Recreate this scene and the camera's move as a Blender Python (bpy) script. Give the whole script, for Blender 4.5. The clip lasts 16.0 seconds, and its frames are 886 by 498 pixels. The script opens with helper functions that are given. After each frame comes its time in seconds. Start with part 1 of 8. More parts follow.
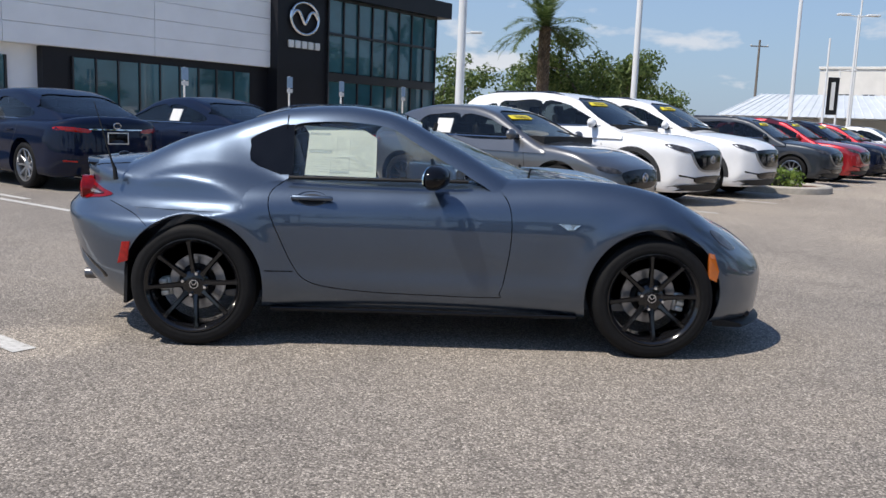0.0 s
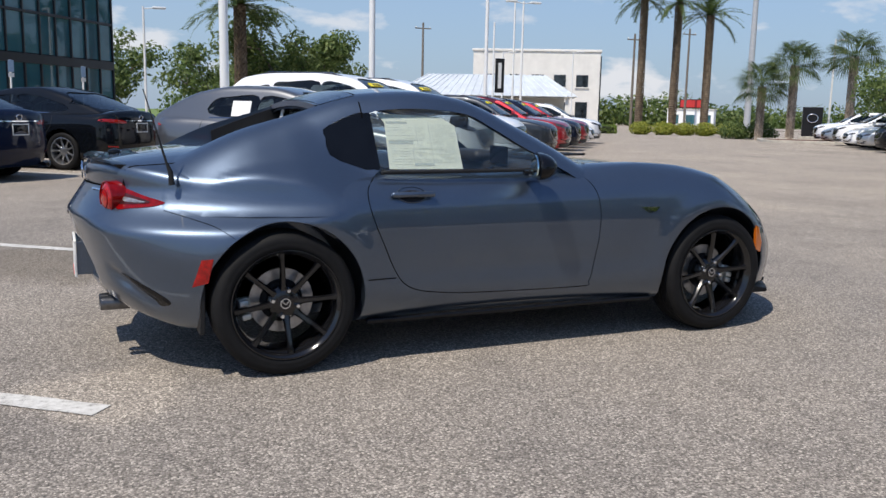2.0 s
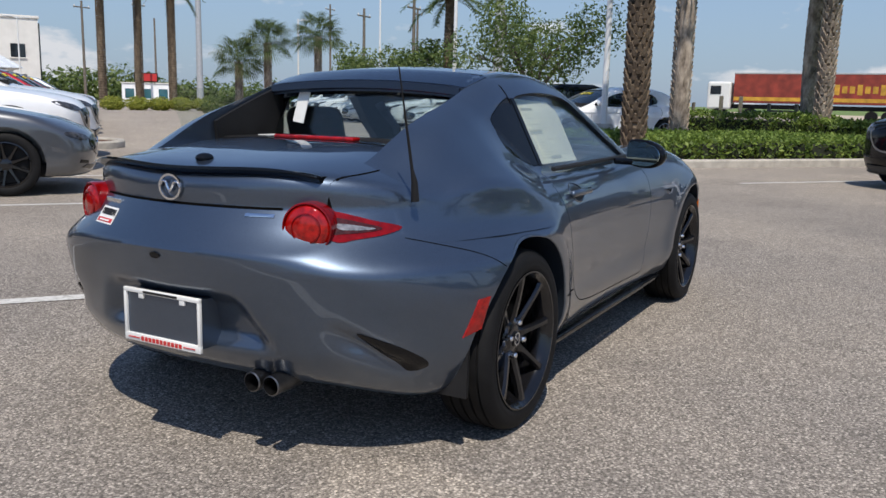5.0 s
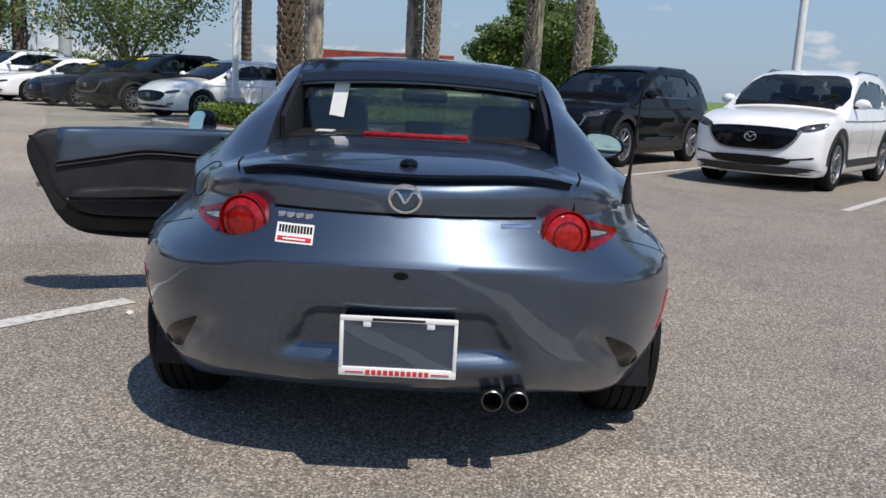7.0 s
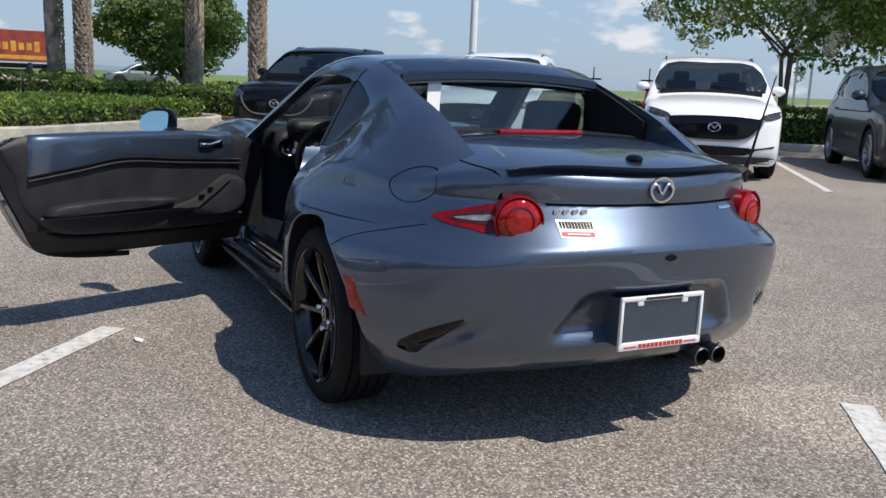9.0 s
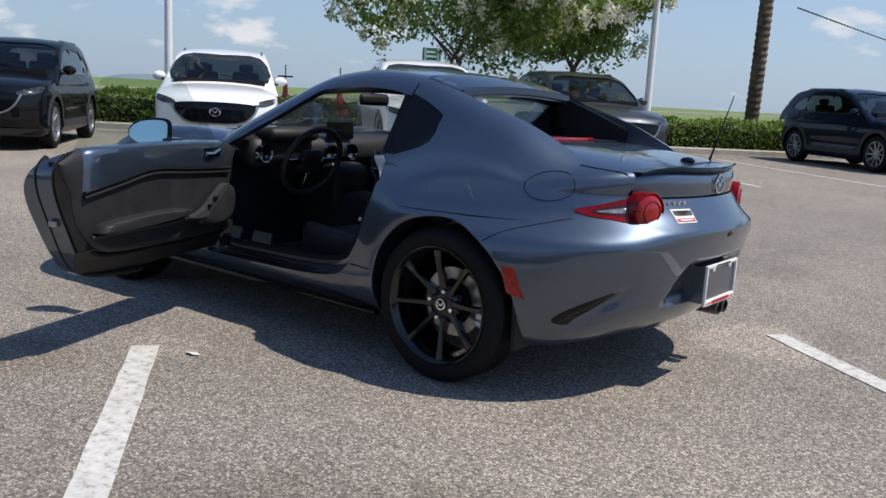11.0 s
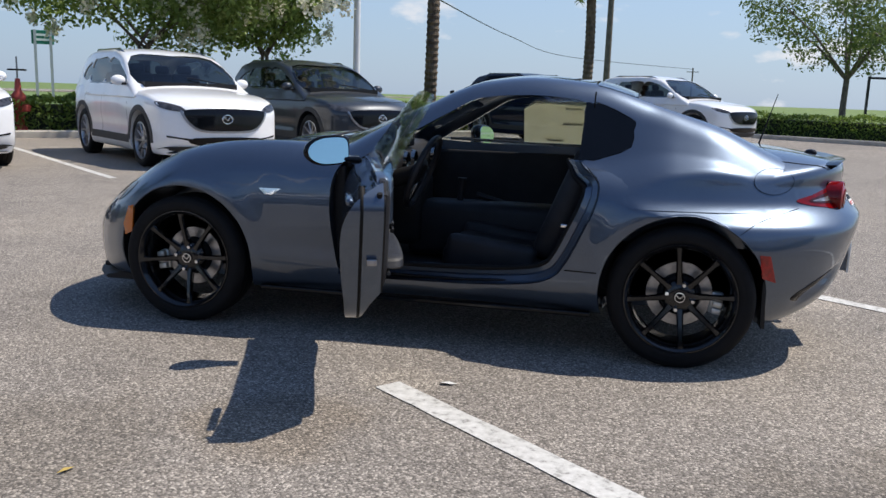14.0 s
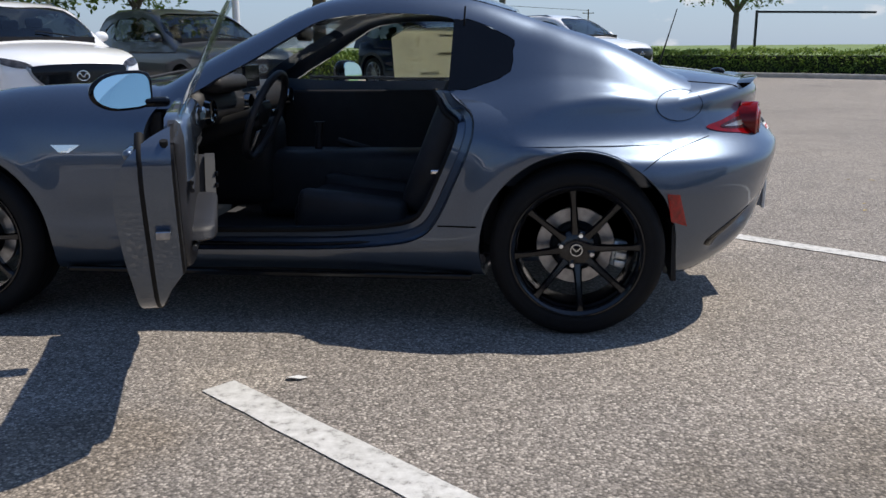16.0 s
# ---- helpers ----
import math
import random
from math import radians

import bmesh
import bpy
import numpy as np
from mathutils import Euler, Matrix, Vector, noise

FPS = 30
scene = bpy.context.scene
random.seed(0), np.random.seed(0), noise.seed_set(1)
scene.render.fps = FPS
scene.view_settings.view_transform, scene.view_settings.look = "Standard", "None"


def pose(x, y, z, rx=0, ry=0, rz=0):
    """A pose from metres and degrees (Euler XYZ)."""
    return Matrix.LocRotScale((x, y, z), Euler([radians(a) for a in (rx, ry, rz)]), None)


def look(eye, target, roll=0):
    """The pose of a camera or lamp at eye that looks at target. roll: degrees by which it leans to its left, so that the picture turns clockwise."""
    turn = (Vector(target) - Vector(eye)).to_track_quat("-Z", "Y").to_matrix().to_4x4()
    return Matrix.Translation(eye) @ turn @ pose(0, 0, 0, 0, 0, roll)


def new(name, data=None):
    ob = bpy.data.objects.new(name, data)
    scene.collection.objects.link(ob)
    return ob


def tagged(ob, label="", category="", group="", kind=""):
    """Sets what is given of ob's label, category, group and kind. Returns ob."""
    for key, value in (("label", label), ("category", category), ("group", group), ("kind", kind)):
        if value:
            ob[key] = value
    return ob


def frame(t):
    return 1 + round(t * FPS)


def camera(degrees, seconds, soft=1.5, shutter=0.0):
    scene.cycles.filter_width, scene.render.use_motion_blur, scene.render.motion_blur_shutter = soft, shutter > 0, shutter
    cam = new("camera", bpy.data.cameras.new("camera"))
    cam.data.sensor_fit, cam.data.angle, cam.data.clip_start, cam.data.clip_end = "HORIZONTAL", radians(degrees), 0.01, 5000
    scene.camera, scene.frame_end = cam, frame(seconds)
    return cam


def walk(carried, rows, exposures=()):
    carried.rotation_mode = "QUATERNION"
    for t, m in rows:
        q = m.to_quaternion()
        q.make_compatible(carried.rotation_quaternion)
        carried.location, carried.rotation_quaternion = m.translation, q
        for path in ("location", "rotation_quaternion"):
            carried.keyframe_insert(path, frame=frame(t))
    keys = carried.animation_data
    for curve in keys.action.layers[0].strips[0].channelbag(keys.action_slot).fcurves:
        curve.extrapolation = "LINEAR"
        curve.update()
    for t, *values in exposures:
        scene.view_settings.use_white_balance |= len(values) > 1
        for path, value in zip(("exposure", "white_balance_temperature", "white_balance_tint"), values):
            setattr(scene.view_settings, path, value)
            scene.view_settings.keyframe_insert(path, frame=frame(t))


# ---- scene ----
cam = camera(55.4, 16.0)
PATH = [
    (0, (-0.054, -4.986, 1.144), (0.011, -3.008, 0.852), 2.2),
    (0.5, (-0.575, -4.932, 1.138), (-0.326, -2.968, 0.851), 2.4),
    (1, (-1.094, -4.795, 1.146), (-0.673, -2.86, 0.867), 2.1),
    (1.5, (-1.577, -4.591, 1.133), (-0.951, -2.711, 0.857), 1.4),
    (2, (-1.996, -4.266, 1.114), (-1.18, -2.468, 0.799), 1.2),
    (2.5, (-2.386, -3.919, 1.102), (-1.38, -2.219, 0.784), 1.3),
    (3, (-2.695, -3.509, 1.097), (-1.489, -1.946, 0.775), 0.3),
    (3.5, (-3.004, -3.147, 1.093), (-1.647, -1.714, 0.769), 0.6),
    (4, (-3.25, -2.755, 1.062), (-1.783, -1.435, 0.735), 0.2),
    (4.5, (-3.49, -2.346, 1.079), (-1.89, -1.195, 0.743), 0.6),
    (7, (-4.125, -0.084, 1.121), (-2.16, -0.104, 0.746), 3.0),
    (7.5, (-4.07, 0.365, 1.101), (-2.127, 0.089, 0.718), 3.1),
    (8, (-4.033, 0.796, 1.107), (-2.14, 0.278, 0.722), 3.9),
    (8.5, (-3.97, 1.236, 1.069), (-2.126, 0.548, 0.71), 2.7),
    (9, (-3.893, 1.705, 1.117), (-2.132, 0.838, 0.732), 2.3),
    (11.5, (-2.836, 3.613, 1.119), (-1.73, 1.983, 0.774), 2.7),
    (12, (-2.44, 3.826, 1.099), (-1.438, 2.13, 0.753), 2.1),
    (12.5, (-2.028, 4.039, 1.11), (-1.168, 2.268, 0.76), 1.9),
    (13, (-1.616, 4.216, 1.099), (-0.869, 2.394, 0.745), 1.7),
    (13.5, (-1.228, 4.326, 1.114), (-0.675, 2.437, 0.76), 1.8),
    (14, (-0.923, 4.454, 1.123), (-0.497, 2.533, 0.765), 1.9),
    (14.5, (-0.814, 4.489, 1.115), (-0.461, 2.554, 0.754), 1.8),
    (15, (-0.813, 4.445, 1.108), (-0.511, 2.503, 0.74), 1.2),
    (15.5, (-0.887, 4.173, 1.063), (-0.625, 2.227, 0.681), 1.1),
    (16, (-1.003, 3.76, 1.015), (-0.79, 1.827, 0.549), -0.4),
]
walk(cam, [(t, look(eye, target, roll)) for t, eye, target, roll in PATH], [(0, 0.13), (3.0, 0.11), (4.5, 0.0), (7.5, 0.0), (8.3, 0.03), (9.0, 0.18), (11.5, 0.12), (14.5, 0.20), (15.5, 0.16), (16.0, 0.10)])

# ---- daylight: high sun behind the right rear of the parked coupe, blue sky with low cumulus ----
TO_SUN = Vector((-0.52, -0.315, 1.0)).normalized()
world = bpy.data.worlds.new("sky")
scene.world = world
world.use_nodes = True
wn, wl = world.node_tree.nodes, world.node_tree.links
wn.clear()
w_out = wn.new("ShaderNodeOutputWorld")
w_bg = wn.new("ShaderNodeBackground")
w_sky = wn.new("ShaderNodeTexSky")
w_sky.sky_type = "NISHITA"
w_sky.sun_disc = False
w_sky.sun_elevation = math.asin(TO_SUN.z)
w_sky.sun_rotation = math.atan2(TO_SUN.x, TO_SUN.y)
w_sky.air_density, w_sky.dust_density, w_sky.ozone_density = 1.0, 0.25, 1.6
w_bg.inputs["Strength"].default_value = 0.125
# cumulus: two octaves of noise over the sky dome, only in a band above the horizon
w_tc = wn.new("ShaderNodeTexCoord")
w_map = wn.new("ShaderNodeMapping")
w_map.inputs["Scale"].default_value = (1.0, 1.0, 2.4)
w_noise = wn.new("ShaderNodeTexNoise")
w_noise.inputs["Scale"].default_value = 9.0
w_noise.inputs["Detail"].default_value = 7.0
w_noise.inputs["Roughness"].default_value = 0.52
w_ramp = wn.new("ShaderNodeValToRGB")
w_ramp.color_ramp.elements[0].position, w_ramp.color_ramp.elements[1].position = 0.585, 0.665
w_sep = wn.new("ShaderNodeSeparateXYZ")
w_band = wn.new("ShaderNodeValToRGB")
for at_, v in ((0.0, 0.85), (0.05, 0.95), (0.11, 0.65), (0.22, 0.0)):
    e = w_band.color_ramp.elements.new(at_)
    e.color = (v, v, v, 1)
w_band.color_ramp.elements.remove(w_band.color_ramp.elements[0])
w_band.color_ramp.elements.remove(w_band.color_ramp.elements[-1])
w_mul = wn.new("ShaderNodeMath")
w_mul.operation = "MULTIPLY"
w_mix = wn.new("ShaderNodeMix")
w_mix.data_type = "RGBA"
w_mix.inputs["B"].default_value = (5.7, 5.8, 6.1, 1)
wl.new(w_tc.outputs["Generated"], w_map.inputs["Vector"])
wl.new(w_map.outputs["Vector"], w_noise.inputs["Vector"])
wl.new(w_noise.outputs["Fac"], w_ramp.inputs["Fac"])
wl.new(w_tc.outputs["Generated"], w_sep.inputs["Vector"])
wl.new(w_sep.outputs["Z"], w_band.inputs["Fac"])
wl.new(w_ramp.outputs["Color"], w_mul.inputs[0])
wl.new(w_band.outputs["Color"], w_mul.inputs[1])
wl.new(w_mul.outputs["Value"], w_mix.inputs["Factor"])
w_tint = wn.new("ShaderNodeMix")
w_tint.data_type, w_tint.blend_type = "RGBA", "MULTIPLY"
w_tint.inputs["Factor"].default_value = 1.0
w_tint.inputs["B"].default_value = (0.92, 0.98, 1.09, 1)
wl.new(w_sky.outputs["Color"], w_tint.inputs["A"])
# pale haze towards the horizon
w_haze = wn.new("ShaderNodeMix")
w_haze.data_type = "RGBA"
# the haze is brighter on the sun's side of the sky
w_dot = wn.new("ShaderNodeVectorMath")
w_dot.operation = "DOT_PRODUCT"
w_dot.inputs[1].default_value = TO_SUN
w_side = wn.new("ShaderNodeMapRange")
w_side.inputs["From Min"].default_value, w_side.inputs["From Max"].default_value = -0.45, 0.55
w_glow = wn.new("ShaderNodeMix")
w_glow.data_type = "RGBA"
w_glow.inputs["A"].default_value, w_glow.inputs["B"].default_value = (2.0, 2.75, 3.9, 1), (2.95, 3.75, 4.95, 1)
wl.new(w_tc.outputs["Generated"], w_dot.inputs[0])
wl.new(w_dot.outputs["Value"], w_side.inputs["Value"])
wl.new(w_side.outputs["Result"], w_glow.inputs["Factor"])
wl.new(w_glow.outputs["Result"], w_haze.inputs["B"])
w_fade = wn.new("ShaderNodeMapRange")
w_fade.inputs["From Min"].default_value, w_fade.inputs["From Max"].default_value = 0.0, 0.42
w_fade.inputs["To Min"].default_value, w_fade.inputs["To Max"].default_value = 0.88, 0.0
wl.new(w_sep.outputs["Z"], w_fade.inputs["Value"])
wl.new(w_fade.outputs["Result"], w_haze.inputs["Factor"])
wl.new(w_tint.outputs["Result"], w_haze.inputs["A"])
wl.new(w_haze.outputs["Result"], w_mix.inputs["A"])
wl.new(w_mix.outputs["Result"], w_bg.inputs["Color"])
wl.new(w_bg.outputs["Background"], w_out.inputs["Surface"])
sun = new("sun", bpy.data.lights.new("sun", "SUN"))
sun.data.energy, sun.data.angle, sun.data.color = 4.45, radians(0.53), (1.0, 0.922, 0.815)
sun.matrix_world = look(TO_SUN * 60, (0, 0, 0))

# ---- materials ----
def material(name):
    m = bpy.data.materials.new(name)
    m.use_nodes = True
    return m, m.node_tree.nodes, m.node_tree.links, m.node_tree.nodes["Principled BSDF"]


def texcoord(nodes, links, scale=(1, 1, 1), space="Object"):
    tc, mp = nodes.new("ShaderNodeTexCoord"), nodes.new("ShaderNodeMapping")
    mp.inputs["Scale"].default_value = scale
    links.new(tc.outputs[space], mp.inputs["Vector"])
    return mp.outputs["Vector"]


def noise_node(nodes, links, vec, scale, detail=4.0, rough=0.55):
    n = nodes.new("ShaderNodeTexNoise")
    n.inputs["Scale"].default_value, n.inputs["Detail"].default_value, n.inputs["Roughness"].default_value = scale, detail, rough
    links.new(vec, n.inputs["Vector"])
    return n.outputs["Fac"]


def ramp_node(nodes, links, fac, stops):
    r = nodes.new("ShaderNodeValToRGB")
    while len(r.color_ramp.elements) < len(stops):
        r.color_ramp.elements.new(0.5)
    for e, (p, c) in zip(r.color_ramp.elements, stops):
        e.position, e.color = p, (*c, 1)
    links.new(fac, r.inputs["Fac"])
    return r.outputs["Color"]


def mix_node(nodes, links, fac, a, b, blend="MIX"):
    m = nodes.new("ShaderNodeMix")
    m.data_type, m.blend_type = "RGBA", blend
    for key, v in (("Factor", fac), ("A", a), ("B", b)):
        if isinstance(v, (int, float)):
            m.inputs[key].default_value = v
        elif isinstance(v, tuple):
            m.inputs[key].default_value = (*v, 1)
        else:
            links.new(v, m.inputs[key])
    return m.outputs["Result"]


def bump_node(nodes, links, height, strength, dist, bsdf):
    b = nodes.new("ShaderNodeBump")
    b.inputs["Strength"].default_value, b.inputs["Distance"].default_value = strength, dist
    links.new(height, b.inputs["Height"])
    links.new(b.outputs["Normal"], bsdf.inputs["Normal"])


def plain(name, col, rough=0.5, metal=0.0, vary=0.12, scale=9.0, bump=0.0, bscale=60.0, coat=0.0, spec=0.5, space="Object"):
    """A surface of one colour with soft uneven tone, slight roughness change and fine relief."""
    m, n, l, b = material(name)
    v = texcoord(n, l, space=space)
    f = noise_node(n, l, v, scale, 5)
    dark = tuple(c * (1 - vary) for c in col)
    light = tuple(min(1, c * (1 + vary)) for c in col)
    l.new(ramp_node(n, l, f, ((0.3, dark), (0.7, light))), b.inputs["Base Color"])
    r = n.new("ShaderNodeMapRange")
    r.inputs["To Min"].default_value, r.inputs["To Max"].default_value = max(0.02, rough * 0.85), min(1, rough * 1.15)
    l.new(f, r.inputs["Value"])
    l.new(r.outputs["Result"], b.inputs["Roughness"])
    b.inputs["Metallic"].default_value = metal
    b.inputs["Coat Weight"].default_value = coat
    b.inputs["Coat Roughness"].default_value = 0.03
    b.inputs["Specular IOR Level"].default_value = spec
    if bump:
        bump_node(n, l, noise_node(n, l, v, bscale, 3), bump, 0.004, b)
    return m


def paint(name, col, metal=0.0, rough=0.35, flake=0.0, coat=1.0, spec=0.5, wave=False):
    """Car paint: base with fine flakes under a clear coat."""
    m, n, l, b = material(name)
    v = texcoord(n, l)
    f = noise_node(n, l, v, 3.0, 3)
    c = ramp_node(n, l, f, ((0.3, tuple(x * 0.95 for x in col)), (0.7, tuple(min(1, x * 1.05) for x in col))))
    if flake:
        vor = n.new("ShaderNodeTexVoronoi")
        vor.inputs["Scale"].default_value = 900
        l.new(v, vor.inputs["Vector"])
        sep = n.new("ShaderNodeSeparateColor")
        l.new(vor.outputs["Color"], sep.inputs["Color"])
        fl = ramp_node(n, l, sep.outputs["Red"], ((0.0, (1 - flake,) * 3), (1.0, (1 + flake,) * 3)))
        c = mix_node(n, l, 1.0, c, fl, "MULTIPLY")
    l.new(c, b.inputs["Base Color"])
    b.inputs["Specular IOR Level"].default_value = spec
    b.inputs["Metallic"].default_value, b.inputs["Roughness"].default_value = metal, rough
    b.inputs["Coat Weight"].default_value, b.inputs["Coat Roughness"].default_value = coat, 0.015
    b.inputs["Coat IOR"].default_value = 1.62
    if wave:
        bump_node(n, l, noise_node(n, l, v, 7.0, 2, 0.5), 0.10, 0.006, b)
        l.new(b.inputs["Normal"].links[0].from_socket, b.inputs["Coat Normal"])
    return m


def glass(name, col, rough=0.0):
    m, n, l, b = material(name)
    n.remove(b)
    tr, gl, mx, fr = n.new("ShaderNodeBsdfTransparent"), n.new("ShaderNodeBsdfGlossy"), n.new("ShaderNodeMixShader"), n.new("ShaderNodeLayerWeight")
    tr.inputs["Color"].default_value = (*col, 1)
    gl.inputs["Roughness"].default_value = 0.01
    pw, ad = n.new("ShaderNodeMath"), n.new("ShaderNodeMath")
    pw.operation, ad.operation = "POWER", "MULTIPLY_ADD"
    pw.inputs[1].default_value = 4.0
    ad.inputs[1].default_value, ad.inputs[2].default_value = 0.8, 0.045
    fr.inputs["Blend"].default_value = 0.5
    l.new(fr.outputs["Facing"], pw.inputs[0])
    l.new(pw.outputs[0], ad.inputs[0])
    l.new(ad.outputs[0], mx.inputs["Fac"])
    l.new(tr.outputs["BSDF"], mx.inputs[1])
    l.new(gl.outputs["BSDF"], mx.inputs[2])
    l.new(mx.outputs["Shader"], n["Material Output"].inputs["Surface"])
    return m


PAINT_GREY = paint("slate_blue_grey_metallic", (0.075, 0.101, 0.145), 0.84, 0.38, 0.14, wave=True)
PAINT_WHITE = paint("white_pearl", (0.89, 0.895, 0.90), 0.0, 0.35)
PAINT_NAVY = paint("deep_navy_paint", (0.003, 0.007, 0.024), 0.0, 0.5, 0.15, 0.5, 0.03)
PAINT_BLACK = paint("black_paint", (0.003, 0.004, 0.006), 0.0, 0.5, 0.15, 0.5, 0.03)
PAINT_GUNMETAL = paint("dark_grey_metallic", (0.12, 0.125, 0.135), 0.7, 0.36, 0.15)
PAINT_SLATE = paint("dark_slate_paint", (0.028, 0.034, 0.044), 0.5, 0.4, 0.15, 0.6)
PIPE_METAL = plain("sooty_steel", (0.16, 0.16, 0.165), 0.35, metal=1.0, vary=0.3, scale=30)
ROOF_BLACK = paint("blue_black_roof_gloss", (0.003, 0.006, 0.018), 0.0, 0.4, 0.1, 0.9, 0.1)
PAINT_RED = paint("bright_red_metallic", (0.42, 0.012, 0.02), 0.55, 0.32, 0.2)
PAINT_SILVER = paint("silver_metallic", (0.42, 0.44, 0.47), 0.8, 0.34, 0.12)
GLOSS_BLACK = plain("gloss_black_plastic", (0.004, 0.0045, 0.006), 0.08, vary=0.2, spec=0.28)
GAP_BLACK = plain("shut_line", (0.003, 0.003, 0.003), 0.95, vary=0.2, spec=0.05)
TRIM_BLACK = plain("satin_black_plastic", (0.014, 0.014, 0.015), 0.5, vary=0.25, bump=0.08, bscale=400, spec=0.25)
CLADDING = plain("grey_black_cladding", (0.03, 0.031, 0.033), 0.6, vary=0.2, bump=0.1, bscale=300)
RUBBER = plain("tyre_rubber", (0.0075, 0.0075, 0.008), 0.7, vary=0.3, scale=20, bump=0.12, bscale=180, spec=0.2)
RIM_BLACK = plain("black_rim", (0.006, 0.006, 0.007), 0.12, vary=0.25, spec=0.6)
RIM_SILVER = plain("machined_rim", (0.38, 0.39, 0.41), 0.3, metal=0.9, vary=0.15)
STEEL = plain("brushed_steel", (0.35, 0.35, 0.36), 0.32, metal=1.0, vary=0.2, scale=40)
ALLOY = plain("bare_cast_alloy", (0.62, 0.62, 0.60), 0.45, metal=0.7, vary=0.15, scale=40)
CHROME = plain("chrome", (0.75, 0.76, 0.78), 0.06, metal=1.0, vary=0.04)
DARK_CHROME = plain("dark_chrome", (0.25, 0.26, 0.28), 0.12, metal=1.0, vary=0.1)
LEATHER = plain("black_leather", (0.021, 0.021, 0.024), 0.5, vary=0.25, bump=0.25, bscale=260, spec=0.3)
CARPET = plain("black_carpet", (0.034, 0.034, 0.038), 0.95, vary=0.3, bump=0.4, bscale=500)
LAMP_RED = plain("red_lens", (0.30, 0.004, 0.003), 0.05, vary=0.45, scale=55, coat=0.6, spec=0.35)
LAMP_SMOKE = plain("smoked_reflector", (0.05, 0.012, 0.012), 0.12, vary=0.5, scale=60, spec=0.4)
LAMP_DEEP = plain("dark_red_lens", (0.17, 0.002, 0.003), 0.07, vary=0.3, scale=40, spec=0.4)
LAMP_AMBER = plain("amber_lens", (0.55, 0.13, 0.01), 0.1, vary=0.1, coat=1.0)
LAMP_CLEAR = plain("clear_lens", (0.30, 0.29, 0.29), 0.08, metal=0.4, vary=0.5, scale=50, coat=1.0)
GLASS_CLEAR = glass("clear_glass", (0.92, 0.955, 0.945))
GLASS_REAR = glass("rear_glass", (0.76, 0.82, 0.83))
GLASS_CAR = glass("tinted_car_glass", (0.25, 0.29, 0.30))
GLASS_DARK = plain("dark_car_glass", (0.018, 0.024, 0.030), 0.02, vary=0.5, scale=1.2, spec=0.6)
MIRROR = plain("mirror_glass", (0.70, 0.88, 0.88), 0.02, metal=1.0, vary=0.0)
WHITE_PLASTIC = plain("white_plastic", (0.72, 0.72, 0.70), 0.4, vary=0.05)
PAPER = plain("sticker_paper", (0.86, 0.89, 0.82), 0.6, vary=0.05)
_n, _l = PAPER.node_tree.nodes, PAPER.node_tree.links
_t, _m = _n.new("ShaderNodeBsdfTranslucent"), _n.new("ShaderNodeMixShader")
_t.inputs["Color"].default_value = (0.75, 0.74, 0.60, 1)
_m.inputs["Fac"].default_value = 0.45
_l.new(_n["Principled BSDF"].outputs["BSDF"], _m.inputs[1])
_l.new(_t.outputs["BSDF"], _m.inputs[2])
_l.new(_m.outputs["Shader"], _n["Material Output"].inputs["Surface"])
PAPER_INK = plain("printed_grey", (0.34, 0.37, 0.35), 0.6, vary=0.3, scale=120)
YELLOW = plain("yellow_sticker", (0.72, 0.60, 0.02), 0.5, vary=0.05)
RED_PRINT = plain("red_print", (0.5, 0.03, 0.03), 0.5, vary=0.1)
LINE_PAINT = None


